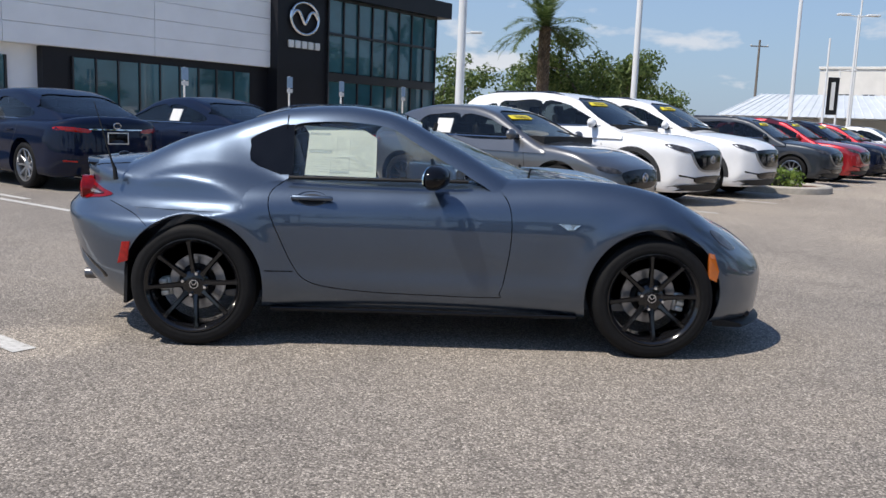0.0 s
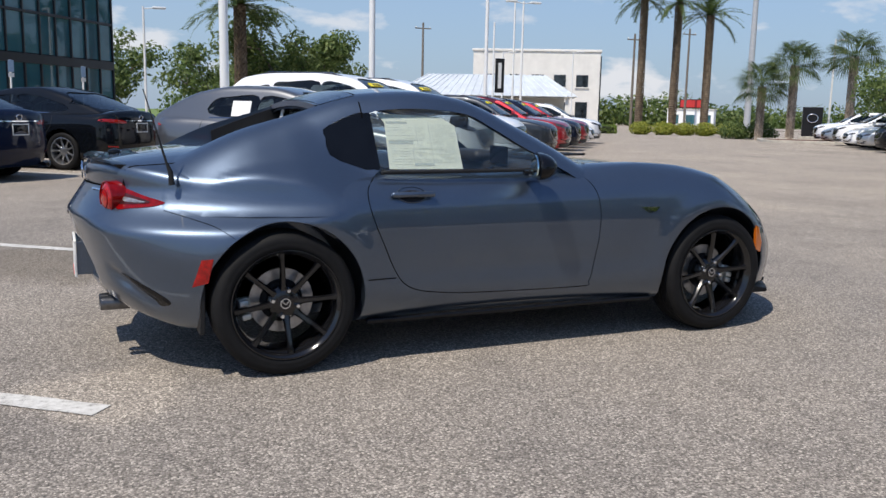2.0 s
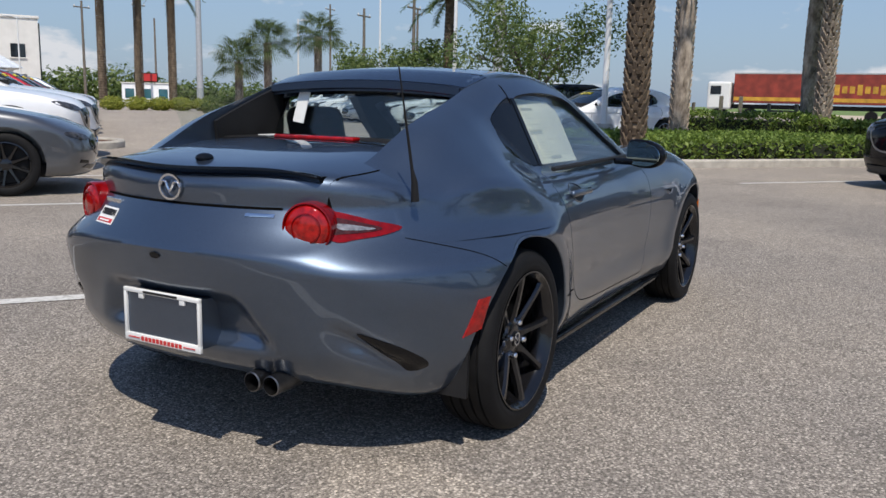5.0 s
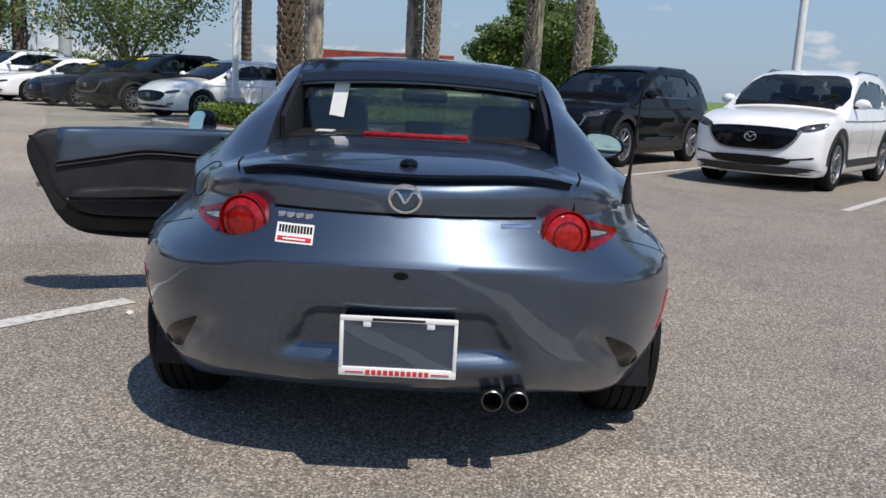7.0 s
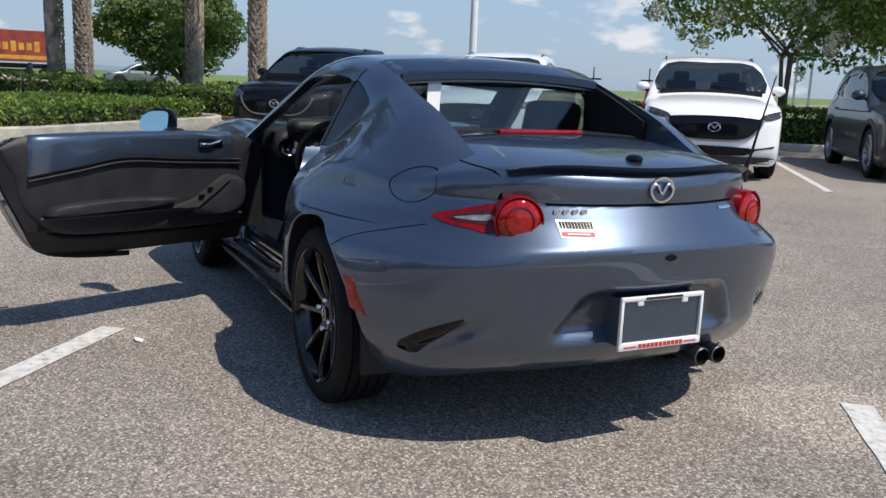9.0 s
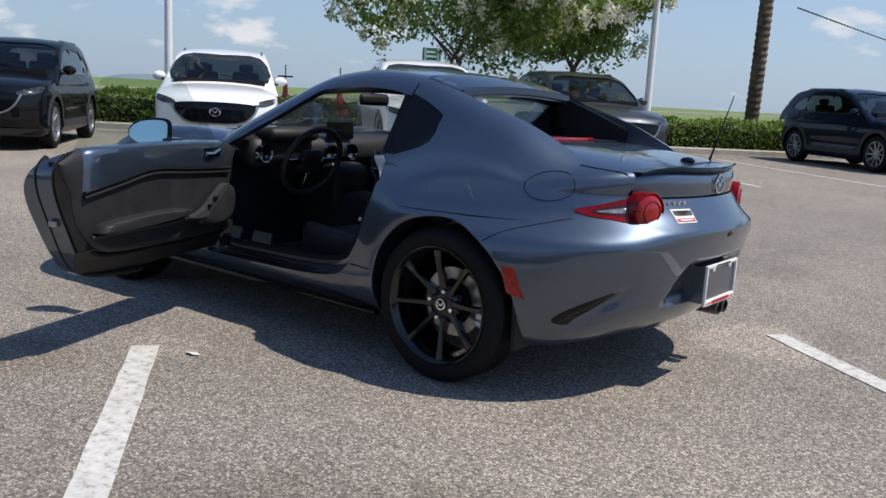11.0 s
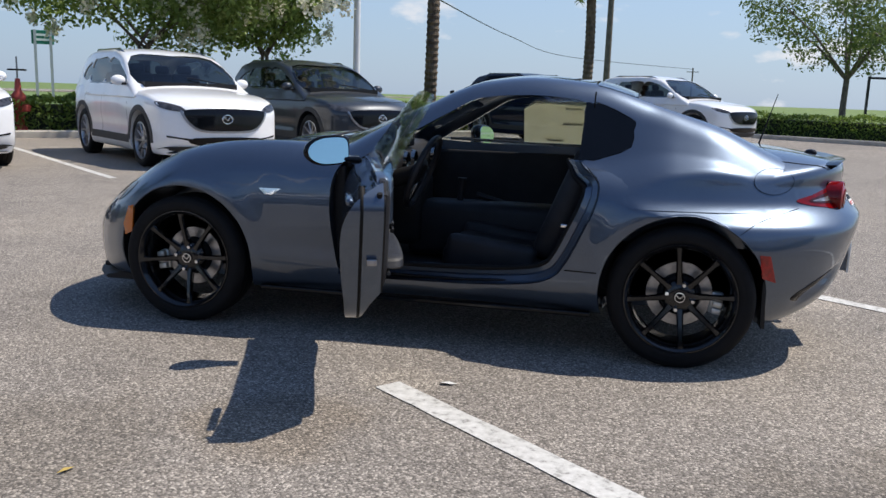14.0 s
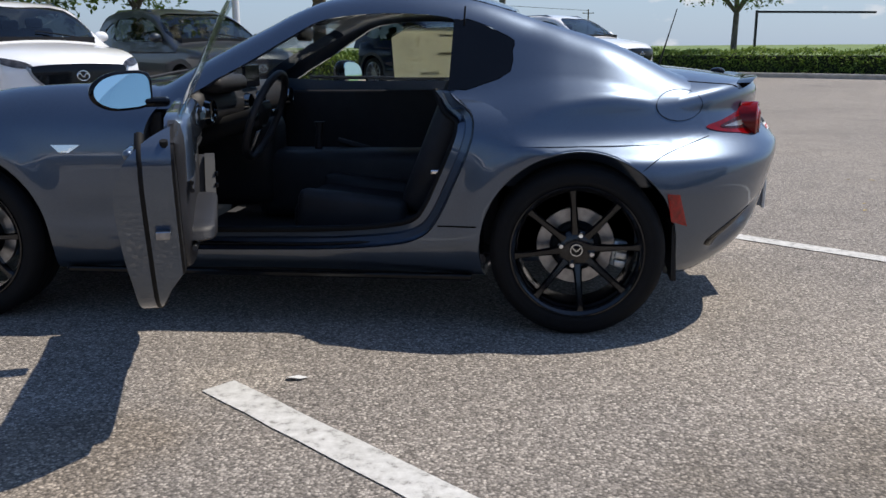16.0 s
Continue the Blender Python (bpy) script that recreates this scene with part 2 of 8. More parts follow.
def asphalt_material():
    """Worn asphalt: pale aggregate in dark binder, patched at metre scale, oil marks and tyre tracks."""
    m, n, l, b = material("worn_asphalt")
    v = texcoord(n, l)
    vor = n.new("ShaderNodeTexVoronoi")
    vor.inputs["Scale"].default_value = 126
    l.new(v, vor.inputs["Vector"])
    sep = n.new("ShaderNodeSeparateColor")
    l.new(vor.outputs["Color"], sep.inputs["Color"])
    stone = ramp_node(n, l, sep.outputs["Red"], ((0.0, (0.150, 0.134, 0.117)), (0.35, (0.254, 0.227, 0.199)), (0.75, (0.356, 0.320, 0.281)), (1.0, (0.580, 0.522, 0.458))))
    edge = ramp_node(n, l, vor.outputs["Distance"], ((0.25, (1, 1, 1)), (0.85, (0.50, 0.50, 0.50))))
    c = mix_node(n, l, 1.0, stone, edge, "MULTIPLY")
    fine = noise_node(n, l, v, 130, 5, 0.75)
    c = mix_node(n, l, 0.75, c, ramp_node(n, l, fine, ((0.34, (0.50, 0.49, 0.48)), (0.50, (1.0, 1.0, 1.0)), (0.66, (1.40, 1.38, 1.34)))), "MULTIPLY")
    patch_ = noise_node(n, l, v, 0.35, 6, 0.6)
    c = mix_node(n, l, 0.75, c, ramp_node(n, l, patch_, ((0.32, (0.78, 0.78, 0.79)), (0.5, (1.0, 1.0, 1.0)), (0.7, (1.22, 1.20, 1.16)))), "MULTIPLY")
    blot = noise_node(n, l, v, 2.2, 5, 0.6)
    c = mix_node(n, l, 0.6, c, ramp_node(n, l, blot, ((0.30, (0.72, 0.72, 0.73)), (0.45, (1, 1, 1)), (0.75, (1.08, 1.07, 1.05)))), "MULTIPLY")
    # the far lot's brighter, front-lit look at grazing view, put into the colour
    along_row, reach = n.new("ShaderNodeVectorMath"), n.new("ShaderNodeMath")
    along_row.operation, reach.operation = "DOT_PRODUCT", "MULTIPLY_ADD"
    along_row.inputs[1].default_value = (0.632, 0.775, 0)
    l.new(v, along_row.inputs[0])
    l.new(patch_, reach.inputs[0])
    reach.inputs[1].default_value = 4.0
    l.new(along_row.outputs["Value"], reach.inputs[2])
    far_lift = n.new("ShaderNodeMapRange")
    far_lift.inputs["From Min"].default_value, far_lift.inputs["From Max"].default_value = 3.5, 12.0
    l.new(reach.outputs[0], far_lift.inputs["Value"])
    c = mix_node(n, l, far_lift.outputs["Result"], c, mix_node(n, l, 1.0, c, (1.36, 1.33, 1.28), "MULTIPLY"))
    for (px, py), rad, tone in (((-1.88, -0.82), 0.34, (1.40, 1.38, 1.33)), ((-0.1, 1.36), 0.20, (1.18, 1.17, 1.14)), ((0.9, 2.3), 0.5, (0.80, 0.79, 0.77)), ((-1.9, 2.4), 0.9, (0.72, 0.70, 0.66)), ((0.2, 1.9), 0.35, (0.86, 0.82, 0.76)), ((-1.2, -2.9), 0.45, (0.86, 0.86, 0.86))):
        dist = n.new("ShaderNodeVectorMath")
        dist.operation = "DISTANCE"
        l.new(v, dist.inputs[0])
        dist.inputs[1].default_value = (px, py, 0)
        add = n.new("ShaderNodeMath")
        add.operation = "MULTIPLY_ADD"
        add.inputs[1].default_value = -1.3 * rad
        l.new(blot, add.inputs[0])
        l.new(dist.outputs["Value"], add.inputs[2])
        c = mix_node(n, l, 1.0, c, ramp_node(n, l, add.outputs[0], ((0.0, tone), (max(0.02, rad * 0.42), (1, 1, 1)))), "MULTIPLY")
    l.new(c, b.inputs["Base Color"])
    b.inputs["Roughness"].default_value = 0.85
    b.inputs["Specular IOR Level"].default_value = 0.3
    bump_node(n, l, vor.outputs["Distance"], 0.42, -0.006, b)
    return m


def line_material():
    """Chalky road paint, worn through to the asphalt in spots."""
    m, n, l, b = material("worn_line_paint")
    v = texcoord(n, l)
    f = noise_node(n, l, v, 28, 6, 0.7)
    g = noise_node(n, l, v, 3, 3, 0.6)
    c = ramp_node(n, l, f, ((0.33, (0.24, 0.23, 0.212)), (0.45, (0.52, 0.51, 0.48)), (0.75, (0.70, 0.69, 0.66))))
    c = mix_node(n, l, 0.5, c, ramp_node(n, l, g, ((0.3, (0.75, 0.74, 0.72)), (0.6, (1, 1, 1)))), "MULTIPLY")
    l.new(c, b.inputs["Base Color"])
    b.inputs["Roughness"].default_value = 0.8
    bump_node(n, l, f, 0.3, 0.004, b)
    return m


def leaf_material(name, a, bcol, c):
    m, n, l, b = material(name)
    g = n.new("ShaderNodeNewGeometry")
    col = ramp_node(n, l, g.outputs["Random Per Island"], ((0.0, a), (0.6, bcol), (1.0, c)))
    l.new(col, b.inputs["Base Color"])
    b.inputs["Roughness"].default_value = 0.55
    b.inputs["Specular IOR Level"].default_value = 0.35
    tr, mx = n.new("ShaderNodeBsdfTranslucent"), n.new("ShaderNodeMixShader")
    l.new(col, tr.inputs["Color"])
    mx.inputs["Fac"].default_value = 0.42
    l.new(b.outputs["BSDF"], mx.inputs[1])
    l.new(tr.outputs["BSDF"], mx.inputs[2])
    l.new(mx.outputs["Shader"], n["Material Output"].inputs["Surface"])
    return m


def bark_material(name, dark, light, scale):
    m, n, l, b = material(name)
    v = texcoord(n, l, (1, 1, 0.4))
    f = noise_node(n, l, v, scale, 6, 0.65)
    l.new(ramp_node(n, l, f, ((0.3, dark), (0.7, light))), b.inputs["Base Color"])
    b.inputs["Roughness"].default_value = 0.9
    bump_node(n, l, f, 0.8, 0.03, b)
    return m


ASPHALT = asphalt_material()
LINE_PAINT = line_material()
CONCRETE = plain("kerb_concrete", (0.42, 0.39, 0.34), 0.85, vary=0.22, scale=5, bump=0.3, bscale=80)
MULCH = plain("brown_mulch", (0.11, 0.055, 0.035), 0.95, vary=0.5, scale=30, bump=0.9, bscale=60)
GRASS = plain("field_grass", (0.13, 0.19, 0.045), 0.9, vary=0.45, scale=0.25, bump=0.8, bscale=14)
LEAF_OAK = leaf_material("oak_leaves", (0.06, 0.10, 0.028), (0.12, 0.175, 0.048), (0.22, 0.27, 0.09))
LEAF_MYRTLE = leaf_material("myrtle_leaves", (0.11, 0.175, 0.04), (0.22, 0.31, 0.08), (0.36, 0.44, 0.15))
LEAF_HEDGE = leaf_material("hedge_leaves", (0.075, 0.125, 0.02), (0.175, 0.26, 0.048), (0.32, 0.41, 0.095))
LEAF_PALM = leaf_material("palm_fronds", (0.04, 0.07, 0.02), (0.075, 0.12, 0.035), (0.16, 0.20, 0.07))
LEAF_GOLD = leaf_material("golden_shrub_leaves", (0.16, 0.20, 0.03), (0.30, 0.33, 0.05), (0.45, 0.45, 0.09))
LEAF_DRY = plain("dry_leaf", (0.42, 0.30, 0.08), 0.8, vary=0.2)
SAND = plain("pale_sand", (0.46, 0.38, 0.28), 0.95, vary=0.2, scale=0.08)
POLE_GREY = plain("galvanised_grey", (0.42, 0.43, 0.45), 0.5, metal=0.2, vary=0.1, scale=3)
BLOOM = leaf_material("cream_blossom", (0.70, 0.68, 0.54), (0.80, 0.78, 0.64), (0.88, 0.86, 0.76))
# near-black colour stands in for the shade inside the hedges
HEDGE_CORE = plain("hedge_inner_shade", (0.02, 0.026, 0.012), 0.95, vary=0.5, scale=12, bump=0.8, bscale=30)
BARK_PALM = bark_material("date_palm_bark", (0.05, 0.035, 0.025), (0.20, 0.15, 0.10), 7)
BARK_SABAL = bark_material("sabal_boots", (0.10, 0.075, 0.055), (0.56, 0.47, 0.38), 7)
BARK_TREE = bark_material("tree_bark", (0.07, 0.055, 0.045), (0.20, 0.17, 0.14), 14)
WOOD_POLE = bark_material("weathered_pole", (0.09, 0.075, 0.06), (0.22, 0.19, 0.16), 11)
POLE_WHITE = plain("white_pole_paint", (0.74, 0.75, 0.75), 0.4, vary=0.06, scale=2)
WALL_WHITE = plain("white_metal_panel", (0.87, 0.875, 0.88), 0.45, vary=0.05, scale=0.6)
WALL_DARK = plain("charcoal_metal_panel", (0.014, 0.014, 0.017), 0.42, vary=0.15, scale=0.8, spec=0.25)
WALL_CREAM = plain("cream_stucco", (0.72, 0.70, 0.66), 0.85, vary=0.07, scale=0.8, bump=0.2, bscale=20)
HEAD_LAMP = plain("smoked_headlamp", (0.07, 0.07, 0.075), 0.05, metal=0.4, vary=0.9, scale=14, spec=0.6)
BOX_BLUE = plain("faded_blue_steel", (0.05, 0.085, 0.14), 0.6, vary=0.25, scale=6)
ROOF_METAL = plain("pale_metal_roof", (0.74, 0.78, 0.80), 0.35, metal=0.3, vary=0.08, scale=0.8)
# the teal base paints in the sky and trees mirrored by the panes
BUILDING_GLASS = plain("storefront_glass", (0.035, 0.11, 0.135), 0.02, vary=0.4, scale=0.4, spec=0.9)
MULLION = plain("dark_mullion", (0.02, 0.02, 0.022), 0.4, vary=0.1)
HYDRANT_RED = plain("red_iron_paint", (0.42, 0.06, 0.04), 0.5, vary=0.2, bump=0.15, bscale=40)
SIGN_BLUE = plain("blue_sign", (0.02, 0.12, 0.42), 0.4, vary=0.08)
SIGN_PALE = plain("faded_blue_sign", (0.26, 0.38, 0.52), 0.4, vary=0.1)
SIGN_GREEN = plain("green_sign", (0.01, 0.16, 0.10), 0.4, vary=0.08)

# ---- mesh tools ----
def thing(name, label, category, group="", kind="", at=None):
    return tagged(place(new(name), at), label, category, group, kind)


def place(ob, m):
    if m is not None:
        ob.matrix_basis = m
    return ob


def mesh_from(bm, smooth=None):
    bmesh.ops.remove_doubles(bm, verts=bm.verts, dist=1e-6)
    bmesh.ops.recalc_face_normals(bm, faces=bm.faces)
    me = bpy.data.meshes.new("m")
    bm.to_mesh(me)
    bm.free()
    return soften(me, smooth)


def soften(me, angle):
    if angle is not None:
        me.shade_smooth()
        me.set_sharp_from_angle(angle=radians(angle))
    return me


def part(name, shape, mat, parent=None, label="", smooth=None):
    """Links a bmesh or a mesh as one object under a thing or a part."""
    me = shape if isinstance(shape, bpy.types.Mesh) else mesh_from(shape, smooth)
    me.name = name
    ob = new(name, me)
    me.materials.clear()
    me.materials.append(mat)
    if parent is not None:
        ob.parent = parent
    if label:
        ob["label"] = label
    return ob


def shared(name, me, mat, parent, m=None):
    """One more object on a mesh that others use; its material sits on the object."""
    ob = new(name, me)
    if not me.materials:
        me.materials.append(mat)
    ob.material_slots[0].link = "OBJECT"
    ob.material_slots[0].material = mat
    ob.parent = parent
    return place(ob, m)


def box(bm, c, s, bevel=0.0, m=None):
    r = bmesh.ops.create_cube(bm, size=1.0)
    vs = r["verts"]
    bmesh.ops.scale(bm, vec=s, verts=vs)
    if bevel:
        es = list({e for v in vs for e in v.link_edges})
        vs = bmesh.ops.bevel(bm, geom=es, offset=bevel, segments=2, affect="EDGES", profile=0.5)["verts"]
        vs = list({v for v in vs})
    bmesh.ops.translate(bm, vec=c, verts=vs)
    if m is not None:
        bmesh.ops.transform(bm, matrix=m, verts=vs)
    return vs


def boxed(c, s, bevel=0.0, m=None):
    bm = bmesh.new()
    box(bm, c, s, bevel, m)
    return bm


def lathe(bm, profile, seg=48, axis="y", c=(0, 0, 0), closed=True):
    """Turns a profile of (radius, along) round an axis."""
    rings = []
    for k in range(seg):
        a = 2 * math.pi * k / seg
        ring = []
        for r, h in profile:
            u, v = r * math.cos(a), r * math.sin(a)
            p = (u, h, v) if axis == "y" else (u, v, h) if axis == "z" else (h, u, v)
            ring.append(bm.verts.new((p[0] + c[0], p[1] + c[1], p[2] + c[2])))
        rings.append(ring)
    n = len(profile)
    for k in range(seg):
        a, b = rings[k], rings[(k + 1) % seg]
        for i in range(n if closed else n - 1):
            j = (i + 1) % n
            bm.faces.new((a[i], a[j], b[j], b[i]))
    if not closed:
        for i in (0, n - 1):
            if profile[i][0] > 1e-6:
                bm.faces.new([rings[k][i] for k in range(seg)])
    return bm


def tube(bm, pts, radii, seg=10, caps=True):
    """A round bar along points with a radius at each."""
    pts = [Vector(p) for p in pts]
    if isinstance(radii, (int, float)):
        radii = [radii] * len(pts)
    rings, up = [], Vector((0.31, 0.17, 0.93))
    for i, p in enumerate(pts):
        t = (pts[min(i + 1, len(pts) - 1)] - pts[max(i - 1, 0)]).normalized()
        if abs(t.dot(up)) > 0.97:
            up = Vector((0.9, 0.3, 0.1))
        s = t.cross(up).normalized()
        q = t.cross(s)
        rings.append([bm.verts.new(p + radii[i] * (math.cos(2 * math.pi * k / seg) * s + math.sin(2 * math.pi * k / seg) * q)) for k in range(seg)])
    for a, b in zip(rings, rings[1:]):
        for k in range(seg):
            bm.faces.new((a[k], a[(k + 1) % seg], b[(k + 1) % seg], b[k]))
    if caps:
        bm.faces.new(rings[0][::-1])
        bm.faces.new(rings[-1])
    return bm


def tubed(pts, radii, seg=10):
    return tube(bmesh.new(), pts, radii, seg)


def prism(poly, axis, lo, hi):
    """A polygon in two coordinates, extruded along the third."""
    bm = bmesh.new()

    def at(p, d):
        return (p[0], d, p[1]) if axis == "y" else (p[0], p[1], d) if axis == "z" else (d, p[0], p[1])

    a = [bm.verts.new(at(p, lo)) for p in poly]
    b = [bm.verts.new(at(p, hi)) for p in poly]
    bm.faces.new(a[::-1])
    bm.faces.new(b)
    n = len(poly)
    for i in range(n):
        bm.faces.new((a[i], a[(i + 1) % n], b[(i + 1) % n], b[i]))
    return bm


def combine(a, b, op):
    """Boolean of two meshes (b a mesh or bmesh); returns a new mesh."""
    me_b = b if isinstance(b, bpy.types.Mesh) else mesh_from(b)
    oa, ob = bpy.data.objects.new("a", a), bpy.data.objects.new("b", me_b)
    scene.collection.objects.link(oa)
    scene.collection.objects.link(ob)
    md = oa.modifiers.new("cut", "BOOLEAN")
    md.operation, md.object, md.solver = op, ob, "EXACT"
    dg = bpy.context.evaluated_depsgraph_get()
    me = bpy.data.meshes.new_from_object(oa.evaluated_get(dg))
    bpy.data.objects.remove(oa)
    bpy.data.objects.remove(ob)
    return me


def smooth_poly(pts, n=6, closed=True):
    """Catmull-Rom through 2D or 3D points."""
    out, m = [], len(pts)
    for i in range(m if closed else m - 1):
        p = [np.array(pts[(i + k) % m] if closed else pts[min(max(i + k, 0), m - 1)], float) for k in (-1, 0, 1, 2)]
        for s in range(n):
            t = s / n
            out.append(tuple(0.5 * (2 * p[1] + (p[2] - p[0]) * t + (2 * p[0] - 5 * p[1] + 4 * p[2] - p[3]) * t * t + (3 * p[1] - p[0] - 3 * p[2] + p[3]) * t ** 3)))
    if not closed:
        out.append(tuple(pts[-1]))
    return out


def curve(*pts):
    """A smooth monotone curve through (x, value) points, for numpy arrays."""
    pts = sorted(pts)
    x, y = np.array([p[0] for p in pts], float), np.array([p[1] for p in pts], float)
    h = np.diff(x)
    d = np.diff(y) / h
    m = np.zeros_like(x)
    for i in range(1, len(x) - 1):
        if d[i - 1] * d[i] > 0:
            w1, w2 = 2 * h[i] + h[i - 1], h[i] + 2 * h[i - 1]
            m[i] = (w1 + w2) / (w1 / d[i - 1] + w2 / d[i])
    m[0], m[-1] = d[0], d[-1]

    def f(q):
        q = np.clip(np.asarray(q, float), x[0], x[-1])
        i = np.clip(np.searchsorted(x, q) - 1, 0, len(h) - 1)
        t = (q - x[i]) / h[i]
        return (2 * t ** 3 - 3 * t ** 2 + 1) * y[i] + (t ** 3 - 2 * t ** 2 + t) * h[i] * m[i] + (3 * t ** 2 - 2 * t ** 3) * y[i + 1] + (t ** 3 - t ** 2) * h[i] * m[i + 1]

    return f


def smax(a, b, k):
    h = np.maximum(k - np.abs(a - b), 0) / k
    return np.maximum(a, b) + h * h * k / 4


def root(f, s, d, far):
    """The distance along rays from inside to the surface f = 0."""
    lo, hi = np.zeros(len(s)), np.full(len(s), far)
    for _ in range(34):
        mid = (lo + hi) / 2
        p = s + d * mid[:, None]
        inside = f(p[:, 0], p[:, 1], p[:, 2]) < 0
        lo, hi = np.where(inside, mid, lo), np.where(inside, hi, mid)
    return s + d * ((lo + hi) / 2)[:, None]


def shell(f, lo, hi, n, core, far=1.6):
    """A closed quad mesh on the surface f = 0, from a gridded box cast outwards from a shrunken core."""
    lo, hi = np.array(lo, float), np.array(hi, float)
    index, pts, faces = {}, [], []

    def vid(i, j, k):
        if (i, j, k) not in index:
            index[(i, j, k)] = len(pts)
            pts.append((i / n[0], j / n[1], k / n[2]))
        return index[(i, j, k)]

    for a, b, c in ((0, 1, 2), (1, 2, 0), (2, 0, 1)):
        for side in (0, n[c]):
            for i in range(n[a]):
                for j in range(n[b]):
                    q = []
                    for di, dj in ((0, 0), (1, 0), (1, 1), (0, 1)):
                        w = [0, 0, 0]
                        w[a], w[b], w[c] = i + di, j + dj, side
                        q.append(vid(*w))
                    faces.append(q if side else q[::-1])
    u = np.array(pts)
    p0 = lo + (hi - lo) * u
    mid = (lo + hi) / 2
    s = mid + (p0 - mid) * np.array(core)
    d = p0 - s
    d /= np.linalg.norm(d, axis=1)[:, None]
    p = root(f, s, d, far)
    me = bpy.data.meshes.new("m")
    me.from_pydata(p.tolist(), [], faces)
    me.update()
    return me


def on_surface(f, a, b, axis, inner=0.0, far=3.0):
    """Points of the surface seen along an axis ('x-' from behind, 'y+' from the left, and so on) at coordinates a, b."""
    a, b = np.asarray(a, float), np.asarray(b, float)
    z = np.full(len(a), float(inner))
    s = np.stack((z, a, b), 1) if axis[0] == "x" else np.stack((a, z, b), 1) if axis[0] == "y" else np.stack((a, b, z), 1)
    d = np.zeros((len(a), 3))
    d[:, "xyz".index(axis[0])] = 1 if axis[1] == "+" else -1
    return root(f, s, d, far), d


def patch(f, outline, axis, proud=0.004, rings=4, inner=0.0, dome=0.0, sink=0.012):
    """A thin solid piece that lies on the surface inside an outline, with its skirt sunk into it."""
    o = np.array(outline, float)
    c = o.mean(0)
    bm = bmesh.new()
    levels = []
    for k in range(rings):
        q = c + (o - c) * (1 - k / rings)
        p, d = on_surface(f, q[:, 0], q[:, 1], axis, inner)
        levels.append(p + d * (proud + dome * (1 - (1 - k / rings) ** 2)))
    p, d = on_surface(f, o[:, 0], o[:, 1], axis, inner)
    levels.insert(0, p - d * sink)
    pc, dc = on_surface(f, [c[0]], [c[1]], axis, inner)
    vs = [[bm.verts.new(v) for v in lev] for lev in levels]
    top = bm.verts.new((pc + dc * (proud + dome))[0])
    n = len(o)
    for a, b in zip(vs, vs[1:]):
        for i in range(n):
            bm.faces.new((a[i], a[(i + 1) % n], b[(i + 1) % n], b[i]))
    for i in range(n):
        bm.faces.new((vs[-1][i], vs[-1][(i + 1) % n], top))
    return bm


def strip(f, line, axis, width=0.006, proud=0.0015, inner=0.0, closed=False):
    """A narrow band that follows the surface along a line."""
    o = np.array(line, float)
    t = np.roll(o, -1, 0) - np.roll(o, 1, 0) if closed else np.gradient(o, axis=0)
    t /= np.linalg.norm(t, axis=1)[:, None] + 1e-9
    nrm = np.stack((-t[:, 1], t[:, 0]), 1) * width / 2
    bm = bmesh.new()
    rows = []
    for w, up in ((-1, -0.004), (-1, proud), (1, proud), (1, -0.004)):
        q = o + nrm * w
        p, d = on_surface(f, q[:, 0], q[:, 1], axis, inner)
        rows.append([bm.verts.new(v) for v in p + d * up])
    n = len(o)
    for a, b in zip(rows, rows[1:]):
        for i in range(n if closed else n - 1):
            bm.faces.new((a[i], a[(i + 1) % n], b[(i + 1) % n], b[i]))
    return bm


def ellipse(c, rx, ry, n=28, turn=0.0):
    ct, st = math.cos(turn), math.sin(turn)
    return [(c[0] + rx * math.cos(t) * ct - ry * math.sin(t) * st, c[1] + rx * math.cos(t) * st + ry * math.sin(t) * ct) for t in (2 * math.pi * k / n for k in range(n))]

# ---- ground and car park ----
# the stalls run along U (towards the field), the rows of cars along V
U = Vector((0.775, -0.632, 0))
V = Vector((0.632, 0.775, 0))
U_ANGLE = math.degrees(math.atan2(U.y, U.x))


def uv(d, p, z=0.0):
    """A place given along the stalls and along the row."""
    q = U * d + V * p
    return (q.x, q.y, z)


def slab(name, pts, z0, z1, mat, label, category="", kind="structure", parent=None):
    bm = prism([(p[0], p[1]) for p in pts], "z", z0, z1)
    return tagged(part(name, bm, mat, parent), label, category, "", kind)


slab("ground", [(-2500, -2500), (2500, -2500), (2500, 2500), (-2500, 2500)], -0.6, -0.06, GRASS, "flat green field reaching the horizon", "ground")
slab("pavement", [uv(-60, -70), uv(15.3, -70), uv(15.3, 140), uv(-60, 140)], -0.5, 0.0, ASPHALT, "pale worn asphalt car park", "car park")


def line(a, b, width, rng):
    """A painted stall line with ragged ends."""
    a, b = Vector(a).to_2d(), Vector(b).to_2d()
    t = (b - a).normalized()
    n = Vector((-t.y, t.x)) * width / 2
    L = (b - a).length
    k = max(2, int(L / 0.12))
    left, right = [], []
    for i in range(k + 1):
        c = a + t * L * i / k
        left.append(c + n * (1 + rng.uniform(-0.05, 0.05)))
        right.append(c - n * (1 + rng.uniform(-0.05, 0.05)))
    bm = bmesh.new()
    vs = [(bm.verts.new((p.x, p.y, 0.004)), bm.verts.new((q.x, q.y, 0.004))) for p, q in zip(left, right)]
    for p, q in zip(vs, vs[1:]):
        bm.faces.new((p[0], p[1], q[1], q[0]))
    return tagged(part("stall_line", bm, LINE_PAINT), "worn white painted parking stall line", "road marking", "stall lines", "structure")


rng = random.Random(3)
line((-0.045, 1.415), (-2.9, 3.66), 0.115, rng)
